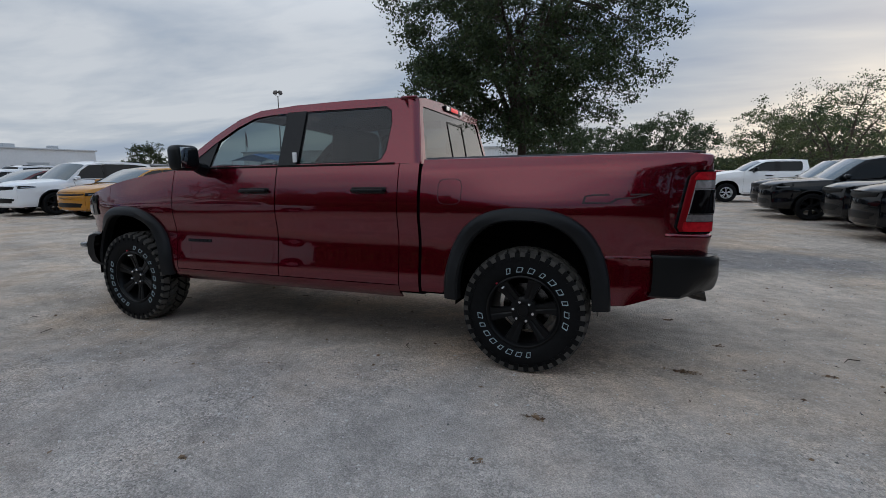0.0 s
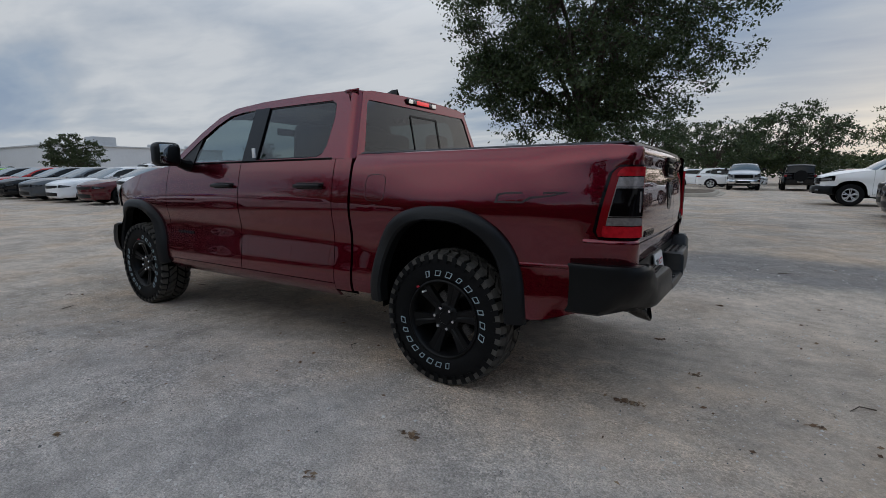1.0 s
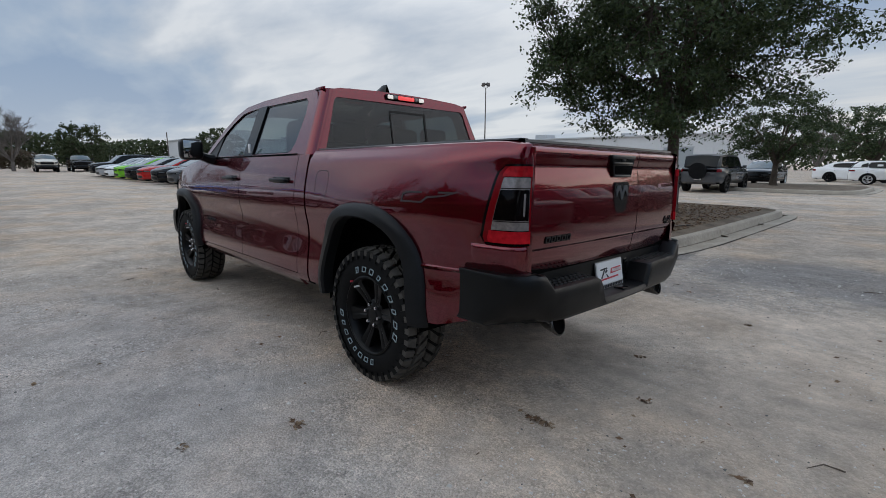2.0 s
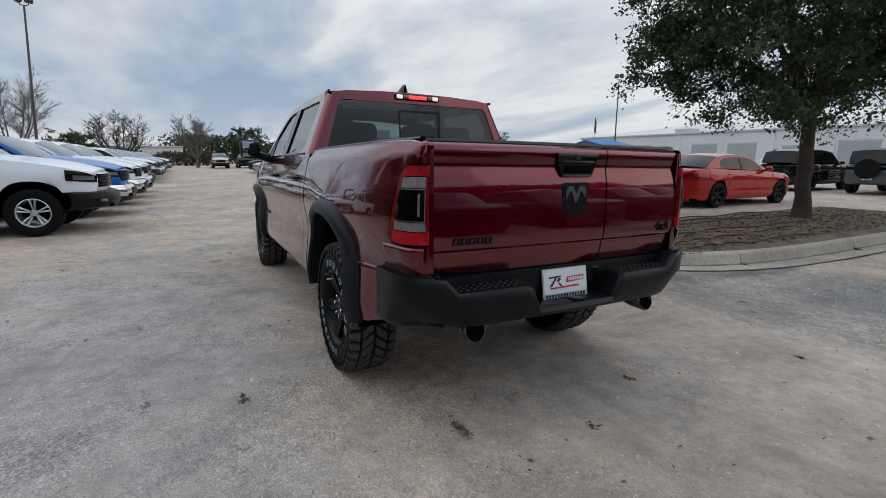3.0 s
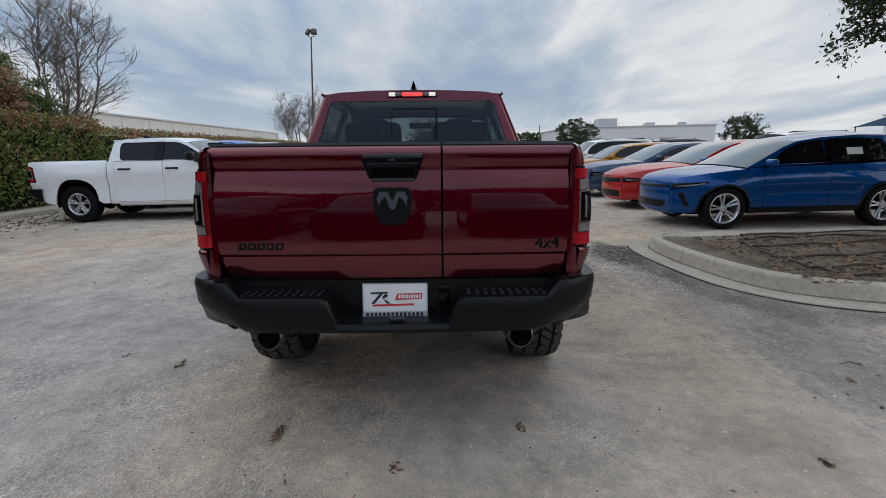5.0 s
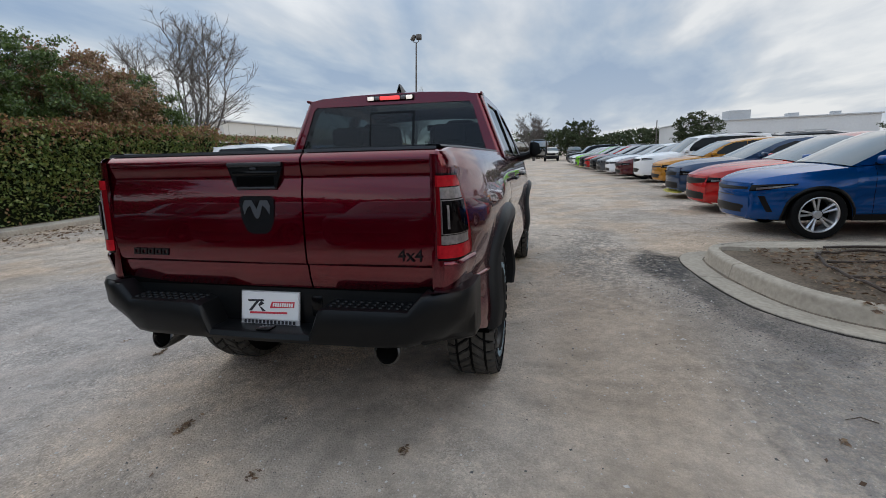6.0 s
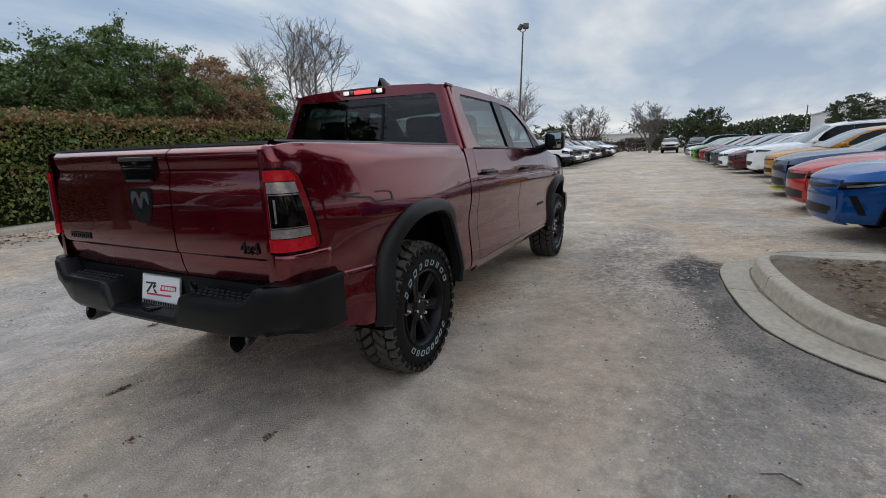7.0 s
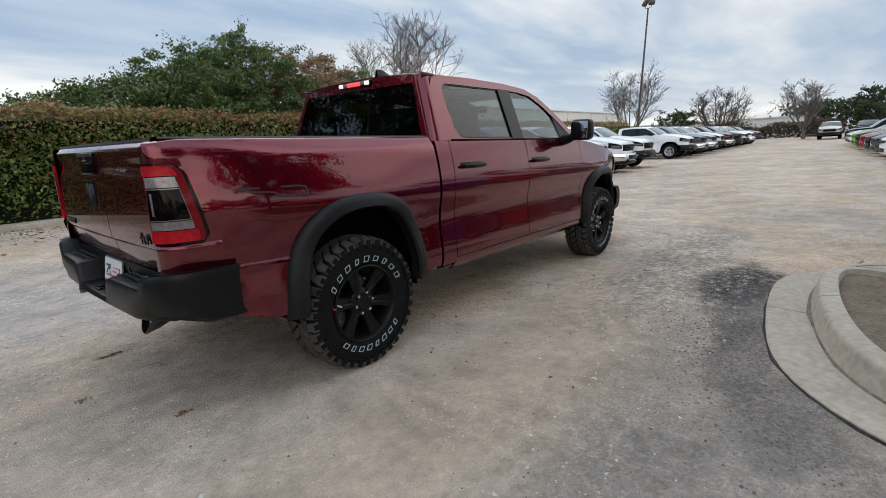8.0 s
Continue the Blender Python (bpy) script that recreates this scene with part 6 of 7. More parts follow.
def build_bare_tree(base, height, radius, trunk_r, seed, label, stems=6, bark=None):
    """A fan of stems from a low fork, each with branches, twigs and fine shoots."""
    rnd = random.Random(seed)
    tree = thing("bare_tree", label, "tree", Matrix.Translation(base), "bare winter trees")
    wood, stem = [], []

    def limb(p, d, length, r, seg, wander):
        pts, rr = [p], [r]
        for i in range(seg):
            d = (d + Vector((rnd.uniform(-1, 1), rnd.uniform(-1, 1), rnd.uniform(-0.4, 1.1))) * wander).normalized()
            pts.append(pts[-1] + d * length / seg)
            rr.append(max(r * (1 - 0.8 * (i + 1) / seg), 0.004))
        return pts, rr

    def shoots(pts, r, length, count, level):
        for k in range(count):
            t = rnd.uniform(0.25, 1.0) * (len(pts) - 1)
            i = min(int(t), len(pts) - 2)
            at, along = pts[i].lerp(pts[i + 1], t - i), (pts[i + 1] - pts[i]).normalized()
            out = Vector((rnd.gauss(0, 1), rnd.gauss(0, 1), rnd.gauss(0.25, 0.5))).normalized()
            ln = length * rnd.uniform(0.6, 1.2) * (1.15 - 0.5 * t / (len(pts) - 1))
            q, rr = limb(at, (along * 0.75 + out * 0.8).normalized(), ln, r, 4 if level < 2 else 3, 0.08)
            wood.append(tube(q, rr, 5 if level == 0 else 3, False))
            if level < 2:
                shoots(q, r * 0.55, length * 0.5, 6 if level == 0 else 4, level + 1)

    low = height * 0.16
    stem.append(tube([(0, 0, 0), (0.02, 0, low * 0.5), (0, 0.02, low)], [trunk_r * 1.2, trunk_r, trunk_r * 0.95], 9, False))
    for k in range(stems):
        az = 6.283 * k / stems + rnd.uniform(-0.25, 0.25)
        lean = rnd.uniform(0.35, 1.0) * radius * 0.62
        end = Vector((math.cos(az) * lean, math.sin(az) * lean, height * rnd.uniform(0.72, 0.92)))
        pts = [Vector((0, 0, low)).lerp(end, i / 8) + Vector((math.cos(az), math.sin(az), 0)) * lean * 0.35 * math.sin(math.pi * i / 8) + Vector([rnd.uniform(-0.05, 0.05) for _ in range(3)]) for i in range(9)]
        stem.append(tube(pts, [max(0.008, trunk_r * 0.6 * (1 - 0.9 * i / 8)) for i in range(9)], 6, False))
        shoots(pts, trunk_r * 0.2, height * 0.25, 15, 0)
    v, f = joined(*wood)
    top = max(p[2] for p in v)
    mesh_part("trunk", [Vector((p[0], p[1], p[2] * height / top)) for p in joined(*stem)[0]], joined(*stem)[1], bark or GREYBARK, tree, "forked grey trunk")
    mesh_part("bare_crown", [Vector((p[0], p[1], p[2] * height / top)) for p in v], f, bark or GREYBARK, tree, "leafless grey branches")
    return tree


build_tree((-2.2, 9.35, 0.13), 8.4, 3.05, 0.15, 2.05, 640, 112000, 0.080, 5, "dark green live oak with spreading crown on the island", clump=0.40, flat=0.80, group="live oaks", lean=(0.3, -1.25), bough=((-1.5, -2.35, 3.2), (0.85, 1.1, 0.72), 40))
build_tree((5.4, -8.4, 0), 7.0, 3.1, 0.2, 2.1, 260, 34000, 0.13, 25, "dark green live oak beside the hedge", clump=0.5, group="live oaks", flat=0.74)
build_tree((-4.0, 28.0, 0.1), 5.0, 2.5, 0.16, 1.2, 150, 16000, 0.12, 6, "small dark green oak on the far island", clump=0.4, group="live oaks")
build_tree((-1.6, 48.0, 0), 6.0, 3.2, 0.2, 1.4, 120, 9000, 0.2, 7, "dark green oak beyond the far aisle", clump=0.5, group="live oaks")
build_tree((4.2, 53.0, 0), 7.2, 5.6, 0.3, 1.2, 220, 16000, 0.24, 8, "broad dark green oak far across the lot", clump=0.7, group="live oaks")
build_tree((17.5, 52.0, 0), 7.0, 5.0, 0.3, 1.2, 160, 11000, 0.24, 18, "broad dark green oak far across the lot", clump=0.7, group="live oaks")
build_tree((10.4, 38.5, 0), 6.2, 2.7, 0.16, 0.9, 150, 9000, 0.14, 9, "half-bare tree with thin green leaves", THINLEAF, clump=0.5, group="thin trees", flat=0.8)
build_tree((13.4, 34.0, 0), 7.4, 3.6, 0.18, 0.9, 220, 8500, 0.13, 10, "half-bare tree with thin green leaves", THINLEAF, clump=0.6, group="thin trees", flat=0.8)
build_tree((-64, 19.8, 0), 5.5, 2.9, 0.2, 0.9, 120, 9000, 0.22, 11, "dark round tree beyond the parked cars", FARLEAF, clump=0.5, group="far trees")
build_tree((-49, 33.5, 0), 4.6, 2.0, 0.16, 0.8, 100, 7000, 0.18, 12, "dark round tree beyond the parked cars", FARLEAF, clump=0.45, group="far trees")
build_tree((-69, 5.5, 0), 5.4, 2.6, 0.2, 0.9, 110, 8000, 0.22, 13, "dark round tree beyond the parked cars", FARLEAF, clump=0.5, group="far trees")
build_tree((-59, -12.5, 0), 4.0, 2.4, 0.18, 0.6, 90, 6000, 0.2, 14, "low dark evergreen tree beside the lot", FARLEAF, clump=0.5, group="far trees")
build_bare_tree((-17.8, -16.0, 0), 8.8, 3.9, 0.13, 15, "tall leafless tree behind the hedge", 9)
build_bare_tree((-54, -16.0, 0), 9.4, 4.6, 0.16, 16, "leafless tree beside the lot", 9)
build_bare_tree((-63, -8.8, 0), 6.6, 5.0, 0.2, 17, "wide leafless brown tree at the lot's end", 9, BARK)
build_bare_tree((-68, -1.0, 0), 7.2, 3.4, 0.18, 19, "leafless tree at the lot's end", 8)
build_bare_tree((-7.0, 60, 0), 7.0, 3.0, 0.18, 20, "leafless tree far across the lot", 5)


def build_hedge(x0, x1, y, height, depth, density, leaf, seed, label, mat, bump=0.16):
    """A clipped hedge: a dark sheet of painted shade within a coat of leaves."""
    hedge = thing("hedge", label, "hedge", Matrix.Translation(((x0 + x1) / 2, y, 0)))
    half = (x1 - x0) / 2
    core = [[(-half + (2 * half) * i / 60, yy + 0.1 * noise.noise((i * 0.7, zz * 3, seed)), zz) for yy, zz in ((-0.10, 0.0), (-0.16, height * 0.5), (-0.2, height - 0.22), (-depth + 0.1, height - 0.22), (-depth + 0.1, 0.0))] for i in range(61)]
    mesh_part("core", *sheet(core), HEDGESHADE, hedge)
    rng = np.random.default_rng(seed)
    n = int((x1 - x0) * (height + depth) * density)
    xs = rng.uniform(-half, half, n)
    face = rng.uniform(0, height + depth, n)
    ys = np.where(face < height, 0.05, -(face - height)) + rng.normal(size=n) * bump * 0.6
    zs = np.where(face < height, face, height) + rng.normal(size=n) * bump * 0.5
    wave = np.array([noise.noise((a * 0.9, b * 0.9, seed)) for a, b in zip(xs, zs)]) * 0.16
    wave += np.array([noise.noise((a * 2.3, b * 2.3, seed + 5)) for a, b in zip(xs, zs)]) * 0.13
    # leggy towards the ground, where the thinner leaves show the painted shade
    kept = rng.uniform(0, 1, n) < np.clip(0.22 + zs / 1.5, 0.22, 1.0)
    xs, ys, zs, wave = xs[kept], ys[kept], zs[kept], wave[kept]
    n = len(xs)
    spots = np.stack([xs, ys + wave, np.maximum(zs + wave * 0.6, 0.03)], 1)
    patchy = np.array([noise.noise((a * 0.5, b * 1.2, seed + 9)) for a, b in zip(xs, zs)])
    tips = rng.uniform(0, 1, n) < np.clip((zs - height * 0.80) / (height * 0.16), 0.0, 1.0) * 0.62 + np.clip(patchy + 0.05, 0, 0.35) * 0.7
    leaf_mesh("leaves", spots[~tips], leaf, mat, hedge, seed, "glossy green leaves")
    leaf_mesh("young_leaves", spots[tips], leaf, TIPLEAF, hedge, seed + 1, "red-brown young leaves along the top")
    return hedge


# near-black colour that stands in for the shade inside the hedges
HEDGESHADE = plain("hedge_shade", (0.012, 0.016, 0.007), 0.95, grain=0.5, grain_size=20, spec=0.1)
build_hedge(-13.8, 8.0, -11.6, 2.62, 1.3, 560, 0.105, 51, "clipped hedge of green and red-brown leaves", HEDGELEAF)
build_hedge(-46.0, -13.8, -13.2, 2.55, 1.4, 150, 0.14, 52, "clipped hedge of green and red-brown leaves behind trucks", HEDGELEAF)
for k, (x, y, h, r, n, m, text) in enumerate([(-1.6, -14.2, 3.35, 1.7, 8000, BUSHLEAF, "low green shrub behind the hedge"), (-3.6, -14.3, 4.1, 1.8, 11000, BUSHLEAF, "tall green shrub behind the hedge"), (-5.9, -14.4, 5.2, 2.0, 14000, BUSHLEAF, "tall green shrub behind the hedge"),
                                              (-7.8, -14.5, 6.0, 2.1, 13000, BUSHLEAF, "tallest green shrub behind the hedge"), (-10.2, -14.3, 5.4, 2.0, 12000, RUSTLEAF, "rusty brown shrub behind the hedge"), (-12.4, -14.5, 4.95, 1.8, 9500, BUSHLEAF, "tall green shrub behind the hedge")]):
    build_tree((x, y, 0), h * 0.95, r * 1.2, 0.08, 0.5, 420, n * 5.2, 0.10, 60 + k, text, m, clump=0.36, group="shrubs behind the hedge", name="shrub", flat=0.95)


def far_woods(name, count, place, size, seed, mat, label):
    rng = np.random.default_rng(seed)
    ob = thing(name, label, "woods", kind="stuff")
    leaf_mesh("foliage", place(rng, count), size, mat, ob, seed)
    return ob


def belt(x0, y0, x1, y1, h, depth):
    def place(rng, n):
        t = rng.uniform(0, 1, n)
        top = np.array([h * (0.72 + 0.45 * noise.noise((a * 9, 0.3, x0)) + 0.12 * noise.noise((a * 60, 0.7, x0))) for a in t])
        return np.stack([x0 + (x1 - x0) * t + rng.normal(size=n) * depth * 0.3, y0 + (y1 - y0) * t + rng.normal(size=n) * depth * 0.3, top * rng.uniform(0, 1, n) ** 0.7], 1)
    return place


far_woods("far_trees", 16000, belt(-150, 75, -105, -5, 6.5, 6), 0.75, 81, FARLEAF, "far line of dark green trees")
far_woods("far_brush", 12000, belt(-84, -30, -84, 2, 3.0, 2), 0.35, 82, BROWNLEAF, "brown winter brush at the lot's end")
far_woods("far_hedge", 9000, belt(8, 62, 75, 48, 4.2, 3), 0.5, 83, FARLEAF, "far green hedge row across the lot")
far_woods("far_woods", 16000, belt(-60, 110, 90, 105, 8.0, 8), 0.9, 84, FARLEAF, "far line of dark green woods")
# unseen tree belt, added behind the camera to darken what the pickup reflects
far_woods("far_woods_behind", 42000, belt(34, 60, 36, -60, 7.5, 5), 0.7, 85, FARLEAF, "unseen line of trees added behind the camera for dark reflections")

# ---- buildings ----
STUCCO = plain("white_painted_wall", (0.62, 0.63, 0.64), 0.8, grain=0.07, grain_size=3)
METALWALL = plain("pale_metal_wall", (0.60, 0.585, 0.55), 0.6, grain=0.07, grain_size=3)
ROOFGREY = plain("pale_roof", (0.48, 0.49, 0.50), 0.8, grain=0.1, grain_size=4)
BROWNROOF = plain("brown_shingle_roof", (0.14, 0.10, 0.08), 0.9, grain=0.2, grain_size=6)
DOORGREY = plain("grey_roll_door", (0.33, 0.36, 0.38), 0.6, grain=0.08)
AWNING = plain("blue_canopy", (0.03, 0.16, 0.42), 0.6)


def build_warehouse(name, lo, hi, label, wall, side, doors=(), units=(), fascia=True):
    """A long flat-roofed hall; side: the axis and sign of its front, with the doors along it."""
    b = thing(name, label, "building", kind="structure")
    part("wall", rbox(lo, (hi[0], hi[1], hi[2] - 0.25), 0.02, 1), wall, b, painted=False)
    part("roof", rbox((lo[0] - 0.25, lo[1] - 0.25, hi[2] - 0.25), (hi[0] + 0.25, hi[1] + 0.25, hi[2]), 0.05, 1), ROOFGREY, b, "pale flat roof with an overhanging edge")
    for a, w, h in doors:
        if side[0] == "y":
            f = lo[1] if side[1] < 0 else hi[1]
            fr = part("door", rbox((a - w / 2, f - 0.06, 0), (a + w / 2, f + 0.06, h), 0.02, 1), DOORGREY, b)
            part("door_frame", rbox((a - w / 2 - 0.12, f - 0.04, h), (a + w / 2 + 0.12, f + 0.04, h + 0.14), 0.01, 1), ROOFGREY, fr)
        else:
            f = lo[0] if side[1] < 0 else hi[0]
            fr = part("door", rbox((f - 0.06, a - w / 2, 0), (f + 0.06, a + w / 2, h), 0.02, 1), DOORGREY, b)
            part("door_frame", rbox((f - 0.04, a - w / 2 - 0.12, h), (f + 0.04, a + w / 2 + 0.12, h + 0.14), 0.01, 1), ROOFGREY, fr)
    for x, y, w, h in units:
        part("roof_unit", rbox((x - w / 2, y - w / 2, hi[2]), (x + w / 2, y + w / 2, hi[2] + h), 0.05, 1), ROOFGREY, b)
    if side[0] == "y":
        f = lo[1] if side[1] < 0 else hi[1]
        for x in spread(lo[0] + 1, hi[0] - 1, 6.0):
            part("downpipe", rbox((x - 0.06, f - 0.08, 0), (x + 0.06, f + 0.08, hi[2] - 0.3), 0.02, 1), wall, b)
    return b


build_warehouse("warehouse_white", (-61, 60, 0), (-16, 78, 4.9), "long white warehouse with grey roll doors", STUCCO, ("y", -1), [(-48, 3.6, 3.2), (-38, 3.6, 3.2), (-33, 3.6, 3.2), (-27, 2.6, 2.8), (-21, 3.6, 3.2)], [(-45, 66, 2.4, 0.9), (-30, 65, 1.6, 0.6)])
build_warehouse("warehouse_far", (-112, 25, 0), (-88, 53, 5.4), "white flat-roofed building with roof units", STUCCO, ("x", 1), [(30, 3.0, 3.0), (44, 3.0, 3.0)], [(-91, 33, 3.4, 1.5), (-92, 42, 1.6, 0.7), (-91, 48, 1.2, 0.6)])
build_warehouse("warehouse_pale", (-118, -62, 0), (-52, -40, 7.0), "long pale metal warehouse behind the hedge", METALWALL, ("y", 1), [(-70, 4, 3.5)])
build_warehouse("hall_brown", (-118, -34, 0), (-98, -3, 3.4), "low hall with a brown roof", METALWALL, ("x", 1), [(-20, 3, 2.6)])
canopy = thing("shade_canopy", "bright blue fabric shade canopy on posts", "canopy", Matrix.Translation((-47, 50, 0)))
mesh_part("canopy_cloth", *sheet([[(x, y, 3.1 + 0.9 * (1 - abs(x) / 4) - 0.15 * (y / 3) ** 2) for y in (-3, -1.5, 0, 1.5, 3)] for x in spread(-4, 4, 1.0)]), AWNING, canopy)
for x in (-3.7, 3.7):
    for y in (-2.8, 2.8):
        mesh_part("post", *tube([(x, y, 0), (x, y, 3.1)], 0.06, 8), STEEL, canopy)


# ---- lamp posts and poles ----
POLE = plain("brown_steel_pole", (0.10, 0.085, 0.075), 0.6, metal=0.3, grain=0.2)


def build_flood_pole(x, y, h, yaw, heads, label, lean=0.0):
    p = thing("flood_light_pole", label, "lamp post", pose(x, y, 0, lean, 0, 0) @ pose(0, 0, 0, 0, 0, yaw), "flood light poles")
    part("base", rbox((-0.3, -0.3, 0), (0.3, 0.3, 0.7), 0.05), CONCRETE, p)
    mesh_part("pole", *tube([(0, 0, 0.6), (0, 0, h * 0.5), (0, 0, h - 0.55)], [0.11, 0.09, 0.065], 10), POLE, p)
    mesh_part("bracket", *tube([(-0.32, 0, h - 0.2), (-0.30, 0, h - 0.5), (0, 0, h - 0.58), (0.30, 0, h - 0.5), (0.32, 0, h - 0.2)], 0.035, 6), POLE, p)
    for sx in heads:
        lamp = new("lamp_head")
        lamp.parent, lamp.empty_display_size = p, 0.1
        lamp.matrix_basis = pose(sx * 0.33, 0, h - 0.1, -28, 0, sx * 35)
        part("housing", rbox((-0.27, -0.20, -0.27), (0.27, 0.16, 0.27), 0.09, 3), POLE, lamp)
        part("lens", rbox((-0.21, 0.15, -0.21), (0.21, 0.175, 0.21), 0.01), HEADLENS, lamp)
        part("visor", rbox((-0.25, 0.15, 0.22), (0.25, 0.42, 0.245), 0.01), POLE, lamp)


build_flood_pole(-45, -12.35, 13.0, 70, (-1, 1), "tall brown pole with two flood lights beside the lot", -3.0)
build_flood_pole(-46.4, 52.2, 12.7, 40, (-1, 1), "tall slender pole with two flood lights")
flag = thing("flag_pole", "thin grey pole with a drooping flag, far off", "flag pole", Matrix.Translation((-113, 115.4, 0)))
mesh_part("post", *tube([(0, 0, 0), (0, 0, 14.5)], [0.14, 0.07], 8), STEEL, flag)
FLAGCLOTH = plain("dark_red_and_blue_flag_cloth", (0.16, 0.10, 0.13), 0.9, grain=0.6, grain_size=8)
mesh_part("flag_cloth", *sheet([[(0.12 + 0.9 * w * (0.55 + 0.45 * h) + 0.1 * math.sin(9 * w + 5 * h), 0.16 * math.sin(11 * w), 14.2 - 4.2 * h - 1.1 * w) for h in spread(0, 1, 0.125)] for w in spread(0, 1, 0.1)]), FLAGCLOTH, flag, "limp flag hanging in folds")
for k, (x, y, h) in enumerate([(-100, 22, 6.5)]):
    pole = thing("utility_pole", "thin grey wooden utility pole in the distance", "pole", Matrix.Translation((x, y, 0)), "utility poles")
    mesh_part("post", *tube([(0, 0, 0), (0, 0, h)], [0.13, 0.09], 8), GREYBARK, pole)


# ---- other parked vehicles: x runs back from the rear axle, as on the pickup ----
def build_car(name, label, category, spec, paint):
    """A parked car; spec: its lengths, heights and the outline of its cabin."""
    car = thing(name, label, category)
    wb, hw, r, sill = spec["base"], spec["half"], spec["wheel"], spec["sill"]
    xf, xr = -wb - spec["nose"], spec["tail"]
    top = smooth_curve(spec["shoulder"])
    plan = smooth_curve([(xf, -0.30), (xf + 0.10, -0.20), (xf + 0.35, -0.085), (xf + 0.8, -0.02), (-wb * 0.5, 0), (xr - 0.7, -0.015), (xr - 0.25, -0.07), (xr - 0.06, -0.15), (xr, -0.22)])
    waist = smooth_curve([(0.0, -0.06), (0.08, -0.02), (0.25, 0.0), (0.42, -0.012), (0.62, 0.0), (0.80, -0.006), (0.92, -0.035), (1.0, -0.075)])

    def side(x, z, out=0.0):
        zt = top(x)
        k = max(0.0, min(1.0, (z - sill) / (zt - sill)))
        b = sum(0.03 * math.exp(-((x - a) / 0.42) ** 2) * math.exp(-((z - r * 2.0) / 0.16) ** 2) for a in (0.0, -wb))
        return Vector((x, hw + plan(x) + waist(k) + b + out, z))

    def add(nm, vf, mat, parent=None, text="", sharp=35, painted=False):
        return mesh_part(nm, *vf, mat, parent or car, text, sharp, painted)

    gap = r * 1.16
    low = lambda x: max(sill + (-0.03 if x < xf + 0.35 else 0.06 if x > xr - 0.3 else 0), max(arch(x, a, gap, r + gap * 0.98, sill, 2.2) for a in (0.0, -wb)))
    cols = sorted(set([round(v, 4) for v in spread(xf, -wb - gap, 0.06) + arch_columns(-wb, gap * 0.999) + spread(-wb + gap, -gap, 0.12) + arch_columns(0.0, gap * 0.999) + spread(gap, xr, 0.06)]))
    dark_low = spec.get("cladding", False)
    for s in (-1, 1):
        grid = []
        for x in cols:
            a, b = low(x), top(x)
            grid.append([side(x, a + (b - a) * j / 10) for j in range(11)])
        add("body_side", flip_y(sheet(grid, flip=True, edge=(0, -0.04, 0)), s), paint, painted=True, sharp=45)
        for a in (0.0, -wb):
            ring = arch_ring(a, gap * 0.99, r + gap * 0.97, sill, 16, 2.2)
            lv, lf = sheet([[(x, y, z) for y in (hw - 0.03, hw - 0.42)] for x, z in ring], flip=True)
            o = len(lv)
            lv += [Vector((x, hw - 0.42, z)) for x, z in ring]
            lf.append(tuple(range(o, o + len(ring))))
            add("wheel_liner", flip_y((lv, lf), s), DARK)
            if dark_low:
                outer = arch_ring(a, gap + 0.030, r + gap + 0.025, sill, 18, 2.2)
                inner = arch_ring(a, gap - 0.005, r + gap - 0.02, sill, 18, 2.2)
                add("arch_trim", flip_y(sheet([[side(xo, zo, 0.006), side(xo * 0.5 + xi * 0.5, zo * 0.5 + zi * 0.5, 0.018), side(xi, zi, 0.012)] for (xo, zo), (xi, zi) in zip(outer, inner)]), s), PLASTIC)
        if dark_low:
            add("sill_trim", flip_y(sheet([[side(x, z, 0.012) for z in (sill - 0.01, sill + 0.09)] for x in spread(-wb + gap, -gap, 0.2)], flip=True), s), PLASTIC)
        # doors: narrow dark gaps, handles
        for x in spec["gaps"]:
            add("door_gap", flip_y(sheet([[side(x + d, z, 0.0012) for z in spread(sill + 0.10, top(x) - 0.01, 0.08)] for d in (-0.004, 0.004)], flip=True), s), DARK)
        for x in spec["grips"]:
            base = side(x, top(x) - 0.13).y
            h = part("door_handle", rbox((x - 0.10, base, top(x) - 0.145), (x + 0.10, base + 0.03, top(x) - 0.115), 0.012), paint if not spec.get("black_grips") else GLOSS, car, painted=not spec.get("black_grips"))
            h.scale.y = s
        # mirror
        mx = spec["mirror"]
        by = side(mx, top(mx)).y
        mir = part("side_mirror", rbox((mx - 0.07, by + 0.04, top(mx) + 0.015), (mx + 0.06, by + 0.22, top(mx) + 0.14), 0.04, 3), paint, car, painted=True)
        stem = part("mirror_stem", rbox((mx - 0.04, by - 0.03, top(mx) + 0.0), (mx + 0.03, by + 0.08, top(mx) + 0.05), 0.015), GLOSS, mir)
        mir.scale.y = s
        # cabin side
        rail = spec["rail"]
        belt_y = lambda x: side(x, top(x)).y - 0.01
        tilt = spec["tilt"]
        yz = lambda x, z, d=0.0: (x, belt_y(x) - (z - top(x)) * tilt + d, z)
        outline = [(x, z) for x, z in rail]
        holes = spec["windows"]
        add("cabin_side", flip_y(slab(outline, holes, yz, (0, -0.03, 0)), s), paint, painted=True, sharp=20)
        for hole in holes:
            add("side_window", flip_y(slab(hole, [], lambda x, z: yz(x, z, -0.008), None), s), DARKGLASS)
        if spec.get("sticker"):
            a, b, e, g = spec["sticker"]
            add("window_sticker", flip_y(slab([(a, e), (b, e), (b, g), (a, g)], [], lambda x, z: yz(x, z, -0.005), None), s), PLATEWHITE)
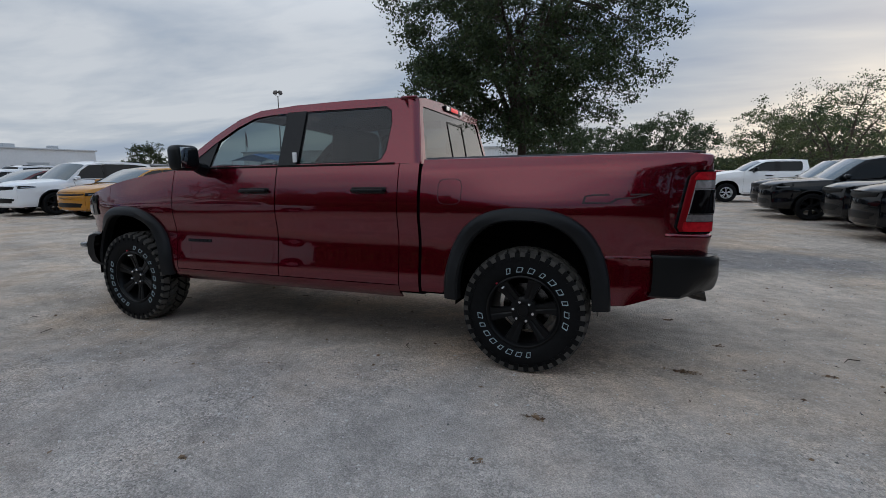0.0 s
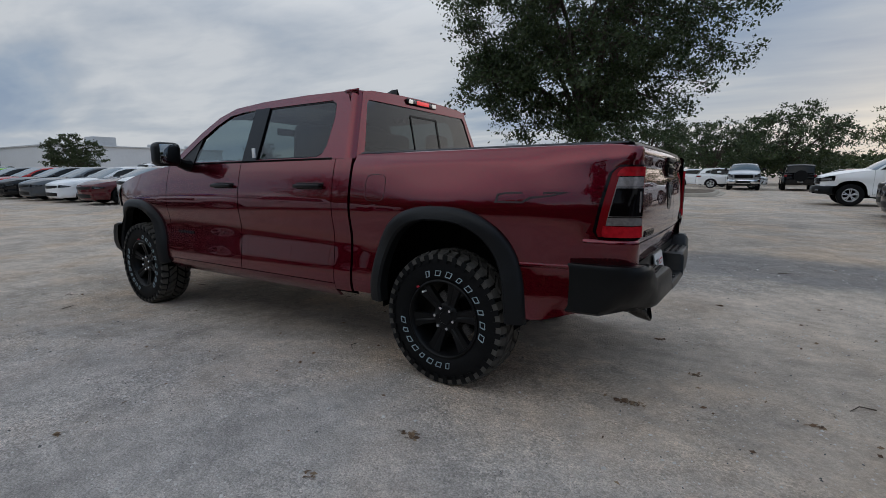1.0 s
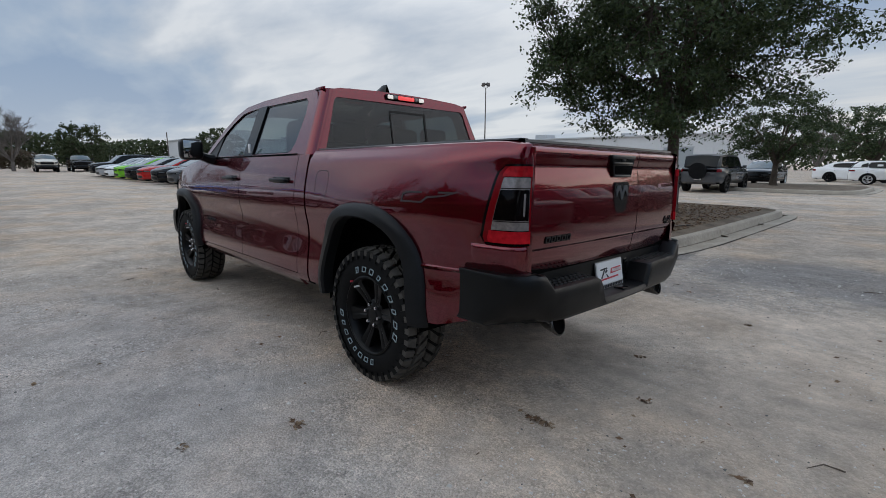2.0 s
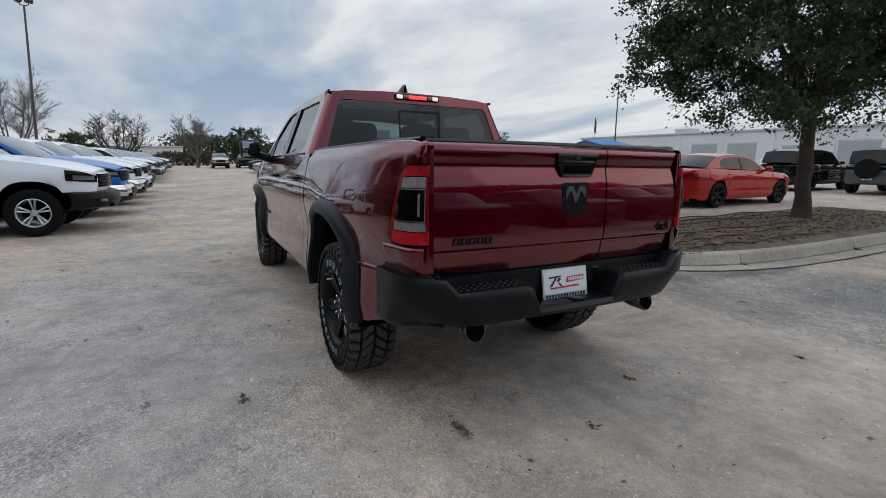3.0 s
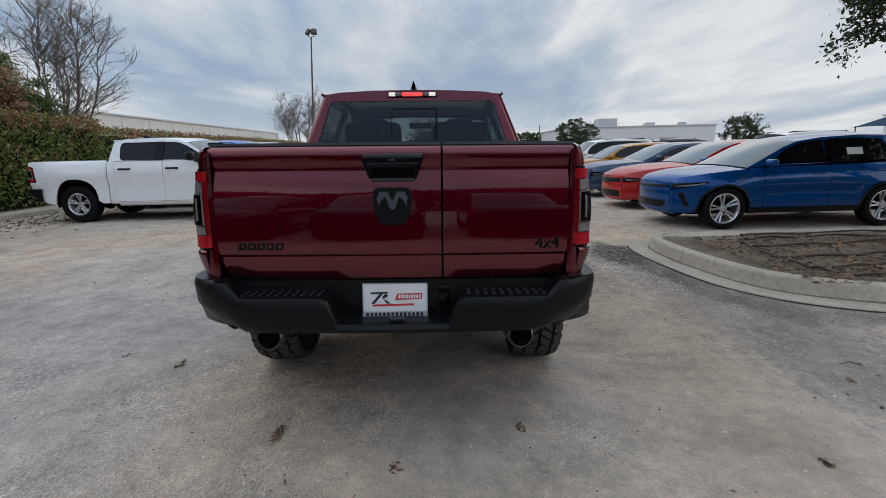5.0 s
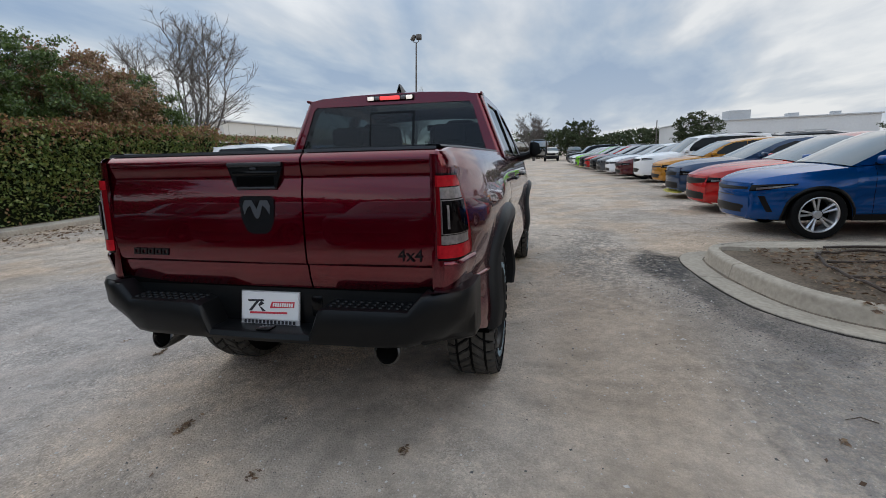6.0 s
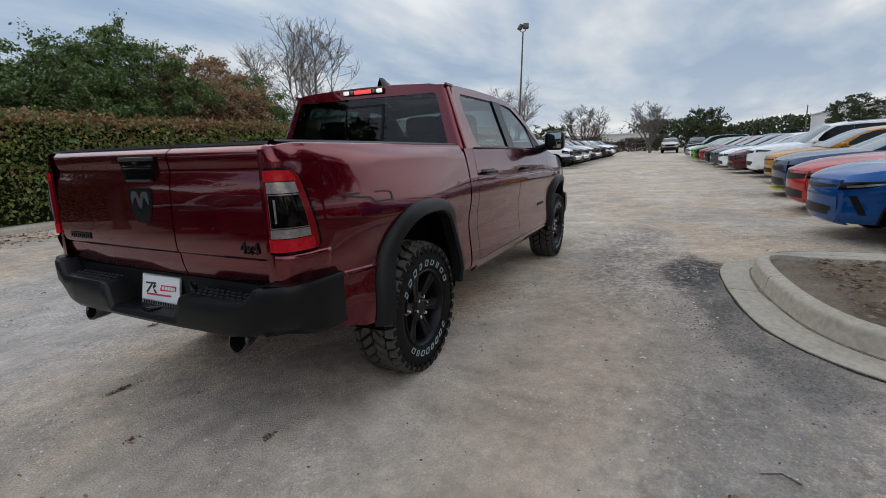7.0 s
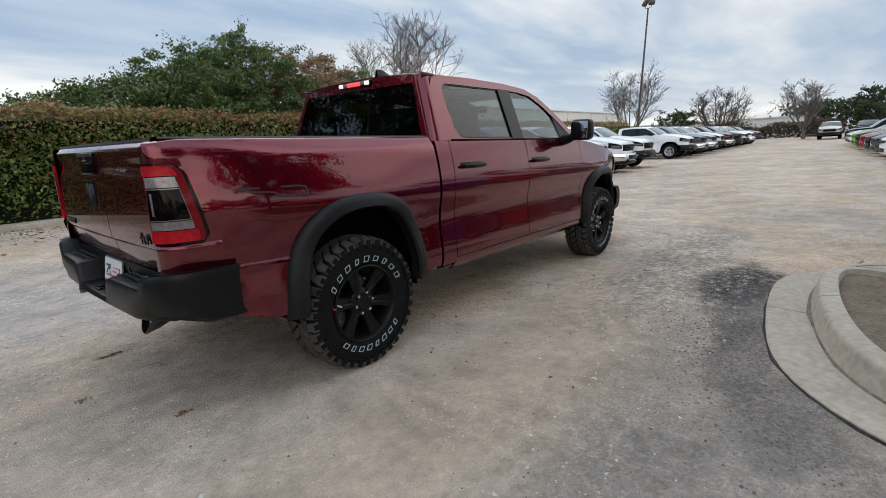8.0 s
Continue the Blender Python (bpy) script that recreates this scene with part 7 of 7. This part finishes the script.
        if spec.get("pillar_black"):
            for a, b in zip(holes, holes[1:]):
                x0, x1 = max(p[0] for p in a), min(p[0] for p in b)
                zt = min(max(p[1] for p in a), max(p[1] for p in b))
                zb = max(min(p[1] for p in a), min(p[1] for p in b))
                add("pillar_trim", flip_y(slab([(x0 - 0.01, zb), (x1 + 0.01, zb), (x1 + 0.01, zt), (x0 - 0.01, zt)], [], lambda x, z: yz(x, z, 0.003), None), s), GLOSS)
        # lamps
        hx0, hx1, hz0, hz1 = spec["headlight"]
        rise = spec.get("lamp_rise", 0.0)
        eye = lambda d, k: hz0 + rise * (d - hx0) + (hz1 - hz0) * (0.5 + (k - 0.5) * (1 - 0.75 * max(0.0, (d - hx0) / (hx1 - hx0)) ** 2))
        lamp = add("headlight", flip_y(sheet([[side(xf + d, eye(d, k), 0.008) for k in (0, 0.33, 0.67, 1)] for d in spread(hx0, hx1, 0.04)], flip=True, edge=(0.02, -0.02, 0)), s), GLOSS, text="slim dark headlight")
        add("headlight_lens", flip_y(sheet([[side(xf + d, eye(d, k), 0.013) for k in (0.2, 0.55)] for d in spread(hx0 + 0.06, hx1 - 0.05, 0.04)], flip=True, edge=(0.02, -0.02, 0)), s), HEADLENS, lamp)
        # a dark slot low on the corner
        if spec.get("sticker"):
            add("corner_intake", flip_y(sheet([[side(xf + d + 0.10 * (1 - k), sill + 0.12 + 0.24 * k, 0.006) for k in (0, 0.33, 0.67, 1)] for d in (0.08, 0.115, 0.15)], flip=True), s), PLASTIC)
        tx0, tz0, tz1 = spec["taillight"]
        add("tail_light", flip_y(sheet([[side(x, z, 0.01) for z in spread(tz0, tz1, (tz1 - tz0) / 2)] for x in spread(xr - tx0, xr, 0.03)], flip=True, edge=(-0.02, -0.02, 0)), s), REDLENS)
        for a in (0.0, -wb):
            w = build_wheel(car, a, s * (hw - 0.125), s, False, spec.get("rim", ALLOY), 0.3, True)
            k = r / 0.41
            w.matrix_basis = Matrix.Translation((a, s * (hw - 0.115), r)) @ Matrix.Diagonal((k, spec.get("tyre", 0.82), k, 1))
    # hood, deck, cabin roof and glass
    rows = spec["rail"]
    first, last = rows[0], rows[-1]
    ws = [-1, -0.97, -0.88, -0.6, -0.3, 0, 0.3, 0.6, 0.88, 0.97, 1]
    hood = []
    for x in spread(xf, first[0] + 0.12, 0.1):
        h = side(x, top(x)).y
        hood.append([(x - 0.14 * (1 - w * w) * max(0, 1 - (x - xf) / 0.6), w * h, top(x) + spec.get("crown", 0.06) * (1 - abs(w) ** 2.4) * min(1, 0.25 + (x - xf) / 0.5)) for w in ws])
    add("hood", sheet(hood, edge=(0, 0, -0.02)), paint, painted=True, sharp=60)
    deck = []
    for x in spread(last[0] - 0.12, xr, 0.08):
        h = side(x, top(x)).y
        deck.append([(x + 0.10 * (1 - w * w) * max(0, 1 - (xr - x) / 0.4), w * h, top(x) + 0.03 * (1 - abs(w) ** 2.4)) for w in ws])
    add("deck", sheet(deck, edge=(0, 0, -0.02)), paint, painted=True, sharp=60)
    i0, i1 = spec["roof_span"]
    belt_y = lambda x: side(x, top(x)).y - 0.01

    def loft(a, b):
        out = []
        for i in range(a, b + 1):
            x, z = rows[i]
            y = belt_y(x) - (z - top(x)) * spec["tilt"]
            bow = 0.16 if i <= i0 else (-0.12 if i >= i1 else 0.16 - 0.28 * (i - i0) / (i1 - i0))
            out.append([(x - bow * (1 - w * w), w * y, z + 0.05 * (1 - abs(w) ** 2.4)) for w in ws])
        return out
    add("windshield", sheet(loft(0, i0), flip=True), PALEGLASS)
    add("roof", sheet(loft(i0, i1), flip=True, edge=(0, 0, -0.02)), spec.get("roof_mat") or paint, painted=not spec.get("roof_mat"), sharp=50)
    add("rear_window", sheet(loft(i1, len(rows) - 1), flip=True), DARKGLASS)
    # front and rear faces
    hf, hr = side(xf, top(xf) - 0.2).y, side(xr, top(xr) - 0.2).y
    nose = lambda y: xf - 0.14 * (1 - (y / hf) ** 2)
    zt = top(xf)
    lo = sill - 0.03
    add("front_face", sheet([[(nose(y) + dx, y, lo + (zt - lo) * k) for k, dx in ((0, 0.10), (0.08, 0.03), (0.3, 0.0), (0.6, -0.01), (0.85, 0.0), (1.0, 0.02))] for y in spread(-hf, hf, hf / 8)], edge=(0.05, 0, 0)), paint, painted=True)
    for k, (y1, z0, z1) in enumerate(spec["grilles"]):
        g = add("grille" if k == 0 else "lower_intake", sheet([[(nose(y) - 0.013 + 0.006 * abs(j - 2), y * (0.93 + 0.07 * j / 4), z0 + (z1 - z0) * j / 4) for j in range(5)] for y in spread(-y1, y1, y1 / 6)], edge=(0.05, 0, 0)), PLASTIC)
    if spec.get("splitter"):
        add("front_splitter", sheet([[(nose(y) - 0.05 + d, y, z) for d, z in ((0.25, lo - 0.035), (0.0, lo - 0.03), (0.0, lo - 0.015), (0.2, lo))] for y in spread(-hf - 0.03, hf + 0.03, hf / 6)]), spec["splitter"], text="bright protective strip on the front splitter")
    zr = top(xr)
    tail = lambda y: xr + 0.10 * (1 - (y / hr) ** 2)
    add("rear_face", sheet([[(tail(y) + dx, y, lo + (zr - lo) * k) for k, dx in ((0, -0.12), (0.12, -0.02), (0.35, 0.0), (0.7, 0.0), (1.0, -0.02))] for y in spread(-hr, hr, hr / 8)], edge=(-0.05, 0, 0)), paint, painted=True)
    add("tail_bar", sheet([[(tail(y) + 0.012, y, z) for z in (tz0 + 0.02, tz1 - 0.02)] for y in spread(-hr, hr, hr / 8)], edge=(-0.03, 0, 0)), spec.get("bar", SMOKE))
    part("number_plate", rbox((tail(0) + 0.005, -0.15, (lo + zr) / 2 - 0.16), (tail(0) + 0.02, 0.15, (lo + zr) / 2 - 0.01), 0.004), PLATEWHITE, car)
    part("underbody", rbox((xf + 0.25, -hw + 0.2, sill - 0.03), (xr - 0.25, hw - 0.2, sill + 0.35), 0.03), DARK, car)
    if spec.get("roof_rails"):
        for s in (-1, 1):
            add("roof_rail", tube([(rows[i0][0] + 0.35, s * 0.52, rows[i0][1] + 0.05), (rows[i0][0] + 0.45, s * 0.53, rows[i0][1] + 0.10), (rows[i1][0] - 0.3, s * 0.52, rows[i1][1] + 0.10), (rows[i1][0] - 0.2, s * 0.51, rows[i1][1] + 0.05)], 0.018, 6), GLOSS)
    if spec.get("squat"):
        for o in car.children_recursive:
            if o.type == "MESH" and not (o.parent.name.startswith("wheel") or (o.parent.parent and o.parent.parent.name.startswith("wheel"))):
                for v in o.data.vertices:
                    v.co.z = sill + (v.co.z - sill) * spec["squat"]
    if spec.get("spare"):
        v, f = lathe([(0.0, -0.12), (0.30, -0.12), (0.36, -0.09), (0.37, 0.0), (0.36, 0.09), (0.18, 0.10), (0.0, 0.08)], 28, "x")
        add("spare_wheel", ([Vector((p[0] + xr + 0.22, p[1], p[2] + 0.98)) for p in v], f), RUBBER)
    return car


SUV = dict(squat=0.935, sticker=(-0.62, -0.36, 1.24, 1.36), base=2.636, half=0.915, wheel=0.35, sill=0.27, nose=0.78, tail=0.98, tilt=0.36, cladding=True, mirror=-1.98, gaps=(-2.02, -0.95, 0.05), grips=(-1.15, -0.15), roof_span=(3, 7), pillar_black=True,
           shoulder=[(-3.42, 0.82), (-3.30, 0.885), (-3.0, 0.95), (-2.4, 1.02), (-1.9, 1.055), (-1.0, 1.07), (0.0, 1.10), (0.6, 1.13), (0.85, 1.10), (0.98, 1.02)],
           rail=[(-2.28, 1.05), (-2.0, 1.20), (-1.68, 1.38), (-1.42, 1.485), (-1.0, 1.545), (-0.4, 1.575), (0.2, 1.56), (0.55, 1.50), (0.74, 1.33), (0.86, 1.15)],
           windows=[[(-1.95, 1.10), (-0.98, 1.11), (-1.0, 1.50), (-1.32, 1.47), (-1.62, 1.36)], [(-0.88, 1.11), (0.02, 1.14), (0.08, 1.30), (-0.02, 1.49), (-0.4, 1.525), (-0.9, 1.51)], [(0.10, 1.16), (0.42, 1.20), (0.36, 1.36), (0.12, 1.46)]],
           headlight=(0.0, 0.50, 0.70, 0.79), lamp_rise=0.13, taillight=(0.30, 0.88, 1.0), grilles=[(0.60, 0.70, 0.765), (0.55, 0.36, 0.52), (0.35, 0.60, 0.645)], crown=0.07)
SEDAN = dict(base=3.05, half=0.945, wheel=0.355, sill=0.22, nose=0.92, tail=1.05, tilt=0.42, mirror=-2.18, gaps=(-2.35, -1.22, -0.25), grips=(-1.42, -0.42), roof_span=(3, 6), pillar_black=True,
             shoulder=[(-3.97, 0.74), (-3.75, 0.82), (-3.3, 0.90), (-2.5, 0.96), (-1.6, 1.00), (-0.8, 1.02), (-0.2, 1.05), (0.4, 1.08), (0.85, 1.05), (1.05, 0.98)],
             rail=[(-2.50, 0.98), (-2.15, 1.14), (-1.80, 1.31), (-1.52, 1.40), (-1.1, 1.44), (-0.55, 1.44), (-0.1, 1.39), (0.22, 1.25), (0.52, 1.09)],
             windows=[[(-2.15, 1.03), (-1.25, 1.045), (-1.22, 1.375), (-1.48, 1.355), (-1.80, 1.25)], [(-1.12, 1.045), (-0.30, 1.075), (-0.12, 1.12), (-0.18, 1.28), (-0.45, 1.36), (-1.10, 1.38)]],
             headlight=(0.0, 0.36, 0.62, 0.72), taillight=(0.20, 0.80, 0.93), grilles=[(0.62, 0.54, 0.70), (0.60, 0.28, 0.46)], bar=REDLENS, crown=0.07, rim=RIM)
COUPE = dict(SEDAN, splitter=plain("yellow_splitter_guard", (0.55, 0.48, 0.08), 0.5), base=2.95, gaps=(-2.25, -0.75), grips=(-1.0,), mirror=-2.1,
             shoulder=[(-3.87, 0.80), (-3.65, 0.87), (-3.2, 0.93), (-2.4, 0.98), (-1.5, 1.00), (-0.8, 1.03), (-0.1, 1.10), (0.4, 1.10), (0.85, 1.06), (1.05, 0.98)],
             windows=[[(-2.05, 1.03), (-0.85, 1.05), (-0.82, 1.36), (-1.38, 1.355), (-1.72, 1.25)], [(-0.72, 1.06), (-0.35, 1.12), (-0.30, 1.30), (-0.70, 1.36)]])
BOXY = dict(SUV, squat=None, sticker=None, rim=RIM, base=2.80, half=0.93, wheel=0.37, sill=0.30, nose=0.86, tail=0.95, tilt=0.22, mirror=-2.12, gaps=(-2.18, -1.1, -0.1), grips=(-1.3, -0.3), roof_rails=True,
            shoulder=[(-3.66, 0.93), (-3.45, 1.0), (-3.0, 1.05), (-2.3, 1.09), (-1.5, 1.10), (-0.6, 1.11), (0.2, 1.12), (0.75, 1.12), (0.95, 1.06)],
            rail=[(-2.36, 1.09), (-2.12, 1.28), (-1.90, 1.46), (-1.70, 1.60), (-1.2, 1.68), (-0.4, 1.70), (0.3, 1.68), (0.68, 1.62), (0.82, 1.40), (0.90, 1.14)],
            windows=[[(-2.08, 1.14), (-1.14, 1.15), (-1.15, 1.62), (-1.58, 1.59), (-1.86, 1.42)], [(-1.04, 1.15), (-0.12, 1.16), (-0.12, 1.63), (-1.05, 1.63)], [(0.0, 1.16), (0.60, 1.18), (0.52, 1.58), (0.0, 1.62)]],
            headlight=(0.02, 0.40, 0.86, 0.95), lamp_rise=0.0, taillight=(0.22, 0.92, 1.06), grilles=[(0.56, 0.80, 0.92), (0.55, 0.42, 0.60)])
JEEP = dict(BOXY, wheel=0.40, sill=0.42, spare=True, roof_rails=False, tilt=0.12, roof_mat=PLASTIC)


def park(proto, paint, x, y, yaw, label, group):
    """A repainted copy of a vehicle, parked; yaw 90 looks to -y, -90 to +y, 0 to -x."""
    c = copy_thing(proto, pose(x, y, 0, 0, 0, yaw))
    c["label"], c["group"] = label, group
    repaint(c, paint)
    return c


suv = build_car("compact_suv", "bright blue compact crossover parked in a row of cars", "car", SUV, BLUE)
sedan = build_car("sedan", "red four-door sedan with dark wheels", "car", SEDAN, SCARLET)
coupe = build_car("coupe", "steel blue two-door coupe in a row of cars", "car", COUPE, NAVY)
boxy = build_car("suv", "white boxy SUV in a row of parked cars", "car", BOXY, WHITE)
jeep = build_car("off_roader", "grey boxy off-roader with a spare wheel behind", "car", JEEP, GREY)
R = "cars parked nose to the lane"
row = [(sedan, SCARLET, "scarlet sedan parked nose to the lane"), (coupe, NAVY, "steel blue coupe parked nose to the lane"), (suv, GOLD, "amber crossover parked nose to the lane"), (boxy, WHITE, "white boxy SUV parked nose to the lane"),
       (sedan, MAROON, "maroon sedan parked nose to the lane"), (sedan, WHITE, "white sedan parked nose to the lane"), (sedan, GREY, "grey sedan parked nose to the lane"), (sedan, BLACK, "black sedan parked nose to the lane"),
       (sedan, SCARLET, "scarlet sedan parked nose to the lane"), (coupe, BLACK, "black coupe parked nose to the lane"), (coupe, LIME, "lime green coupe parked nose to the lane"), (sedan, WHITE, "white sedan parked nose to the lane"), (sedan, SILVER, "silver sedan parked nose to the lane"), (boxy, BLACK, "black boxy SUV parked nose to the lane")]
SLOTS = [(-8.05, 5.25), (-10.9, 5.45), (-14.3, 5.6), (-17.2, 5.55), (-19.7, 5.25), (-22.4, 5.1), (-24.8, 4.9)]
for k, (proto, paint, text) in enumerate(row):
    lenx = {suv: 2.636, sedan: 3.05, coupe: 2.95, boxy: 2.80}[proto]
    x, y = SLOTS[k] if k < len(SLOTS) else (-24.8 - 2.72 * (k - 6), 4.9 - 0.15 * (k - 6))
    park(proto, paint, x, y + lenx, 90, text, R)
suv.matrix_basis = pose(-5.36, 4.90 + 2.636, 0, 0, 0, 90)
suv["group"] = R
B = "cars parked back to back behind the row"
sedan.matrix_basis = pose(-5.95, 11.05, 0, 0, 0, -90)
sedan["label"], sedan["group"] = "bright red sedan with black wheels beside the island", B
repaint(sedan, TORRED)
for k, (proto, paint, text) in enumerate([(sedan, SILVER, "silver sedan parked behind the row"), (boxy, WHITE, "white SUV parked behind the row"), (sedan, SCARLET, "scarlet sedan parked behind the row"), (suv, WHITE, "white crossover parked behind the row"), (boxy, GREY, "grey SUV parked behind the row"),
                                          (sedan, BLACK, "black sedan parked behind the row"), (suv, NAVY, "steel blue crossover parked behind the row"), (boxy, WHITE, "white SUV parked behind the row"), (sedan, MAROON, "maroon sedan parked behind the row"), (suv, SILVER, "silver crossover parked behind the row")]):
    park(proto, paint, -8.75 - 2.78 * k, 11.1, -90, text, B)
coupe.matrix_basis = pose(-10.9, 21.0, 0, 0, 0, 90)
boxy.matrix_basis = pose(-8.2, 21.0, 0, 0, 0, -90)
repaint(coupe, GREY)
coupe["label"], coupe["group"] = "grey coupe across the far aisle", "cars across the aisle"
repaint(boxy, BLACK)
boxy["label"], boxy["group"] = "black boxy SUV across the far aisle", "cars across the aisle"
jeep.matrix_basis = pose(-5.3, 21.5, 0, 0, 0, -90)
jeep["group"] = "cars across the aisle"
A = "cars across the aisle"
for proto, paint, x, y, yaw, text in [(boxy, BLACK, 8.4, 14.9, 0, "black SUV parked across the lot"), (boxy, BLACK, 8.05, 12.3, 0, "black SUV parked across the lot"), (boxy, BLACK, 8.85, 9.9, 0, "black SUV parked across the lot"),
                                      (boxy, BLACK, 8.6, 7.6, 0, "black SUV in the row behind the lane"), (boxy, GREY, 8.7, 4.8, 0, "grey SUV in the row behind the lane"), (boxy, BLACK, 8.9, 1.8, 0, "black SUV in the row behind the lane"), (boxy, BLACK, 8.8, -0.9, 0, "black SUV in the row behind the lane"), (boxy, MAROON, 8.8, -3.6, 0, "maroon SUV in the row behind the lane"), (boxy, BLACK, 8.9, -6.2, 0, "black SUV in the row behind the lane"),
                                      (suv, WHITE, -1.0, 38.5, 180, "white crossover parked by the grass"), (sedan, WHITE, -3.5, 43.0, 180, "white sedan parked by the grass"), (jeep, BLACK, 4.2, 36.0, -90, "black off-roader seen from behind"), (suv, BLACK, -5.5, 34.0, 90, "black crossover across the lot"),
                                      (suv, WHITE, -7.8, 33.0, 90, "white crossover across the lot"), (sedan, SCARLET, 9.5, 50.0, 20, "red sedan far across the lot"), (sedan, SILVER, 13.0, 47.0, 10, "silver sedan far across the lot"), (boxy, WHITE, -15.0, 36.0, 0, "white SUV far across the lot"),
                                      (boxy, WHITE, -21.0, 36.0, 0, "white SUV far across the lot"), (boxy, WHITE, -27.0, 37.0, 0, "white SUV far across the lot"), (sedan, WHITE, -13.6, 21.0, 90, "white sedan across the far aisle"), (suv, SCARLET, -16.4, 21.0, 90, "red crossover across the far aisle"), (boxy, SILVER, -19.2, 21.0, 90, "silver SUV across the far aisle"),
                                      (suv, WHITE, -62.0, 8.0, 180, "white crossover at the lane's end"), (boxy, BLACK, -57.0, 11.5, 150, "black SUV near the lane's end")]:
    park(proto, paint, x, y, yaw, text, A)

truck = build_pickup("white crew cab pickup with black bumpers, parked by the hedge", WHITE, False, pose(-8.3, -7.80, 0, 0, 0, -90), "pickups parked nose to the lane", ALLOY, None, False)
chrome_truck = build_pickup("blue crew cab pickup with a chrome bumper", AZURE, False, pose(-10.95, -7.75, 0, 0, 0, -90), "pickups parked nose to the lane", ALLOY, CHROME, False)
T = "pickups parked nose to the lane"
for proto, paint, x, y, text in [(chrome_truck, WHITE, -13.7, -7.7, "white pickup with a chrome bumper"), (chrome_truck, WHITE, -16.4, -7.7, "white pickup with a chrome bumper"), (truck, WHITE, -19.1, -7.8, "white pickup with black bumper"), (truck, WHITE, -27.2, -8.0, "white pickup standing apart beside the lane"),
                                 (chrome_truck, GREY, -30.0, -8.0, "dark grey pickup with a chrome bumper"), (chrome_truck, SILVER, -32.8, -8.0, "silver pickup with a chrome bumper"), (truck, WHITE, -36.0, -8.1, "white pickup parked nose to the lane"), (chrome_truck, MAROON, -40.0, -8.2, "maroon pickup with a chrome bumper"), (truck, BLACK, -43.5, -8.2, "black pickup parked nose to the lane"),
                                 (truck, WHITE, -46.8, -8.2, "white pickup parked nose to the lane"), (chrome_truck, WHITE, -50.5, -8.2, "white pickup with a chrome bumper"), (truck, GREY, -54.5, -8.2, "grey pickup parked nose to the lane")]:
    park(proto, paint, x, y, -90, text, T)
for proto, paint, x, y, yaw, text in [(truck, WHITE, 8.3, 20.4, 0, "white pickup parked across the lot"), (chrome_truck, SILVER, 1.1, 39.0, 90, "silver pickup facing the aisle"), (truck, CREAM, -66.0, 1.5, 180, "old cream pickup at the lane's end"), (truck, BLACK, -66.5, 4.5, 180, "black pickup at the lane's end")]:
    park(proto, paint, x, y, yaw, text, "pickups elsewhere on the lot")
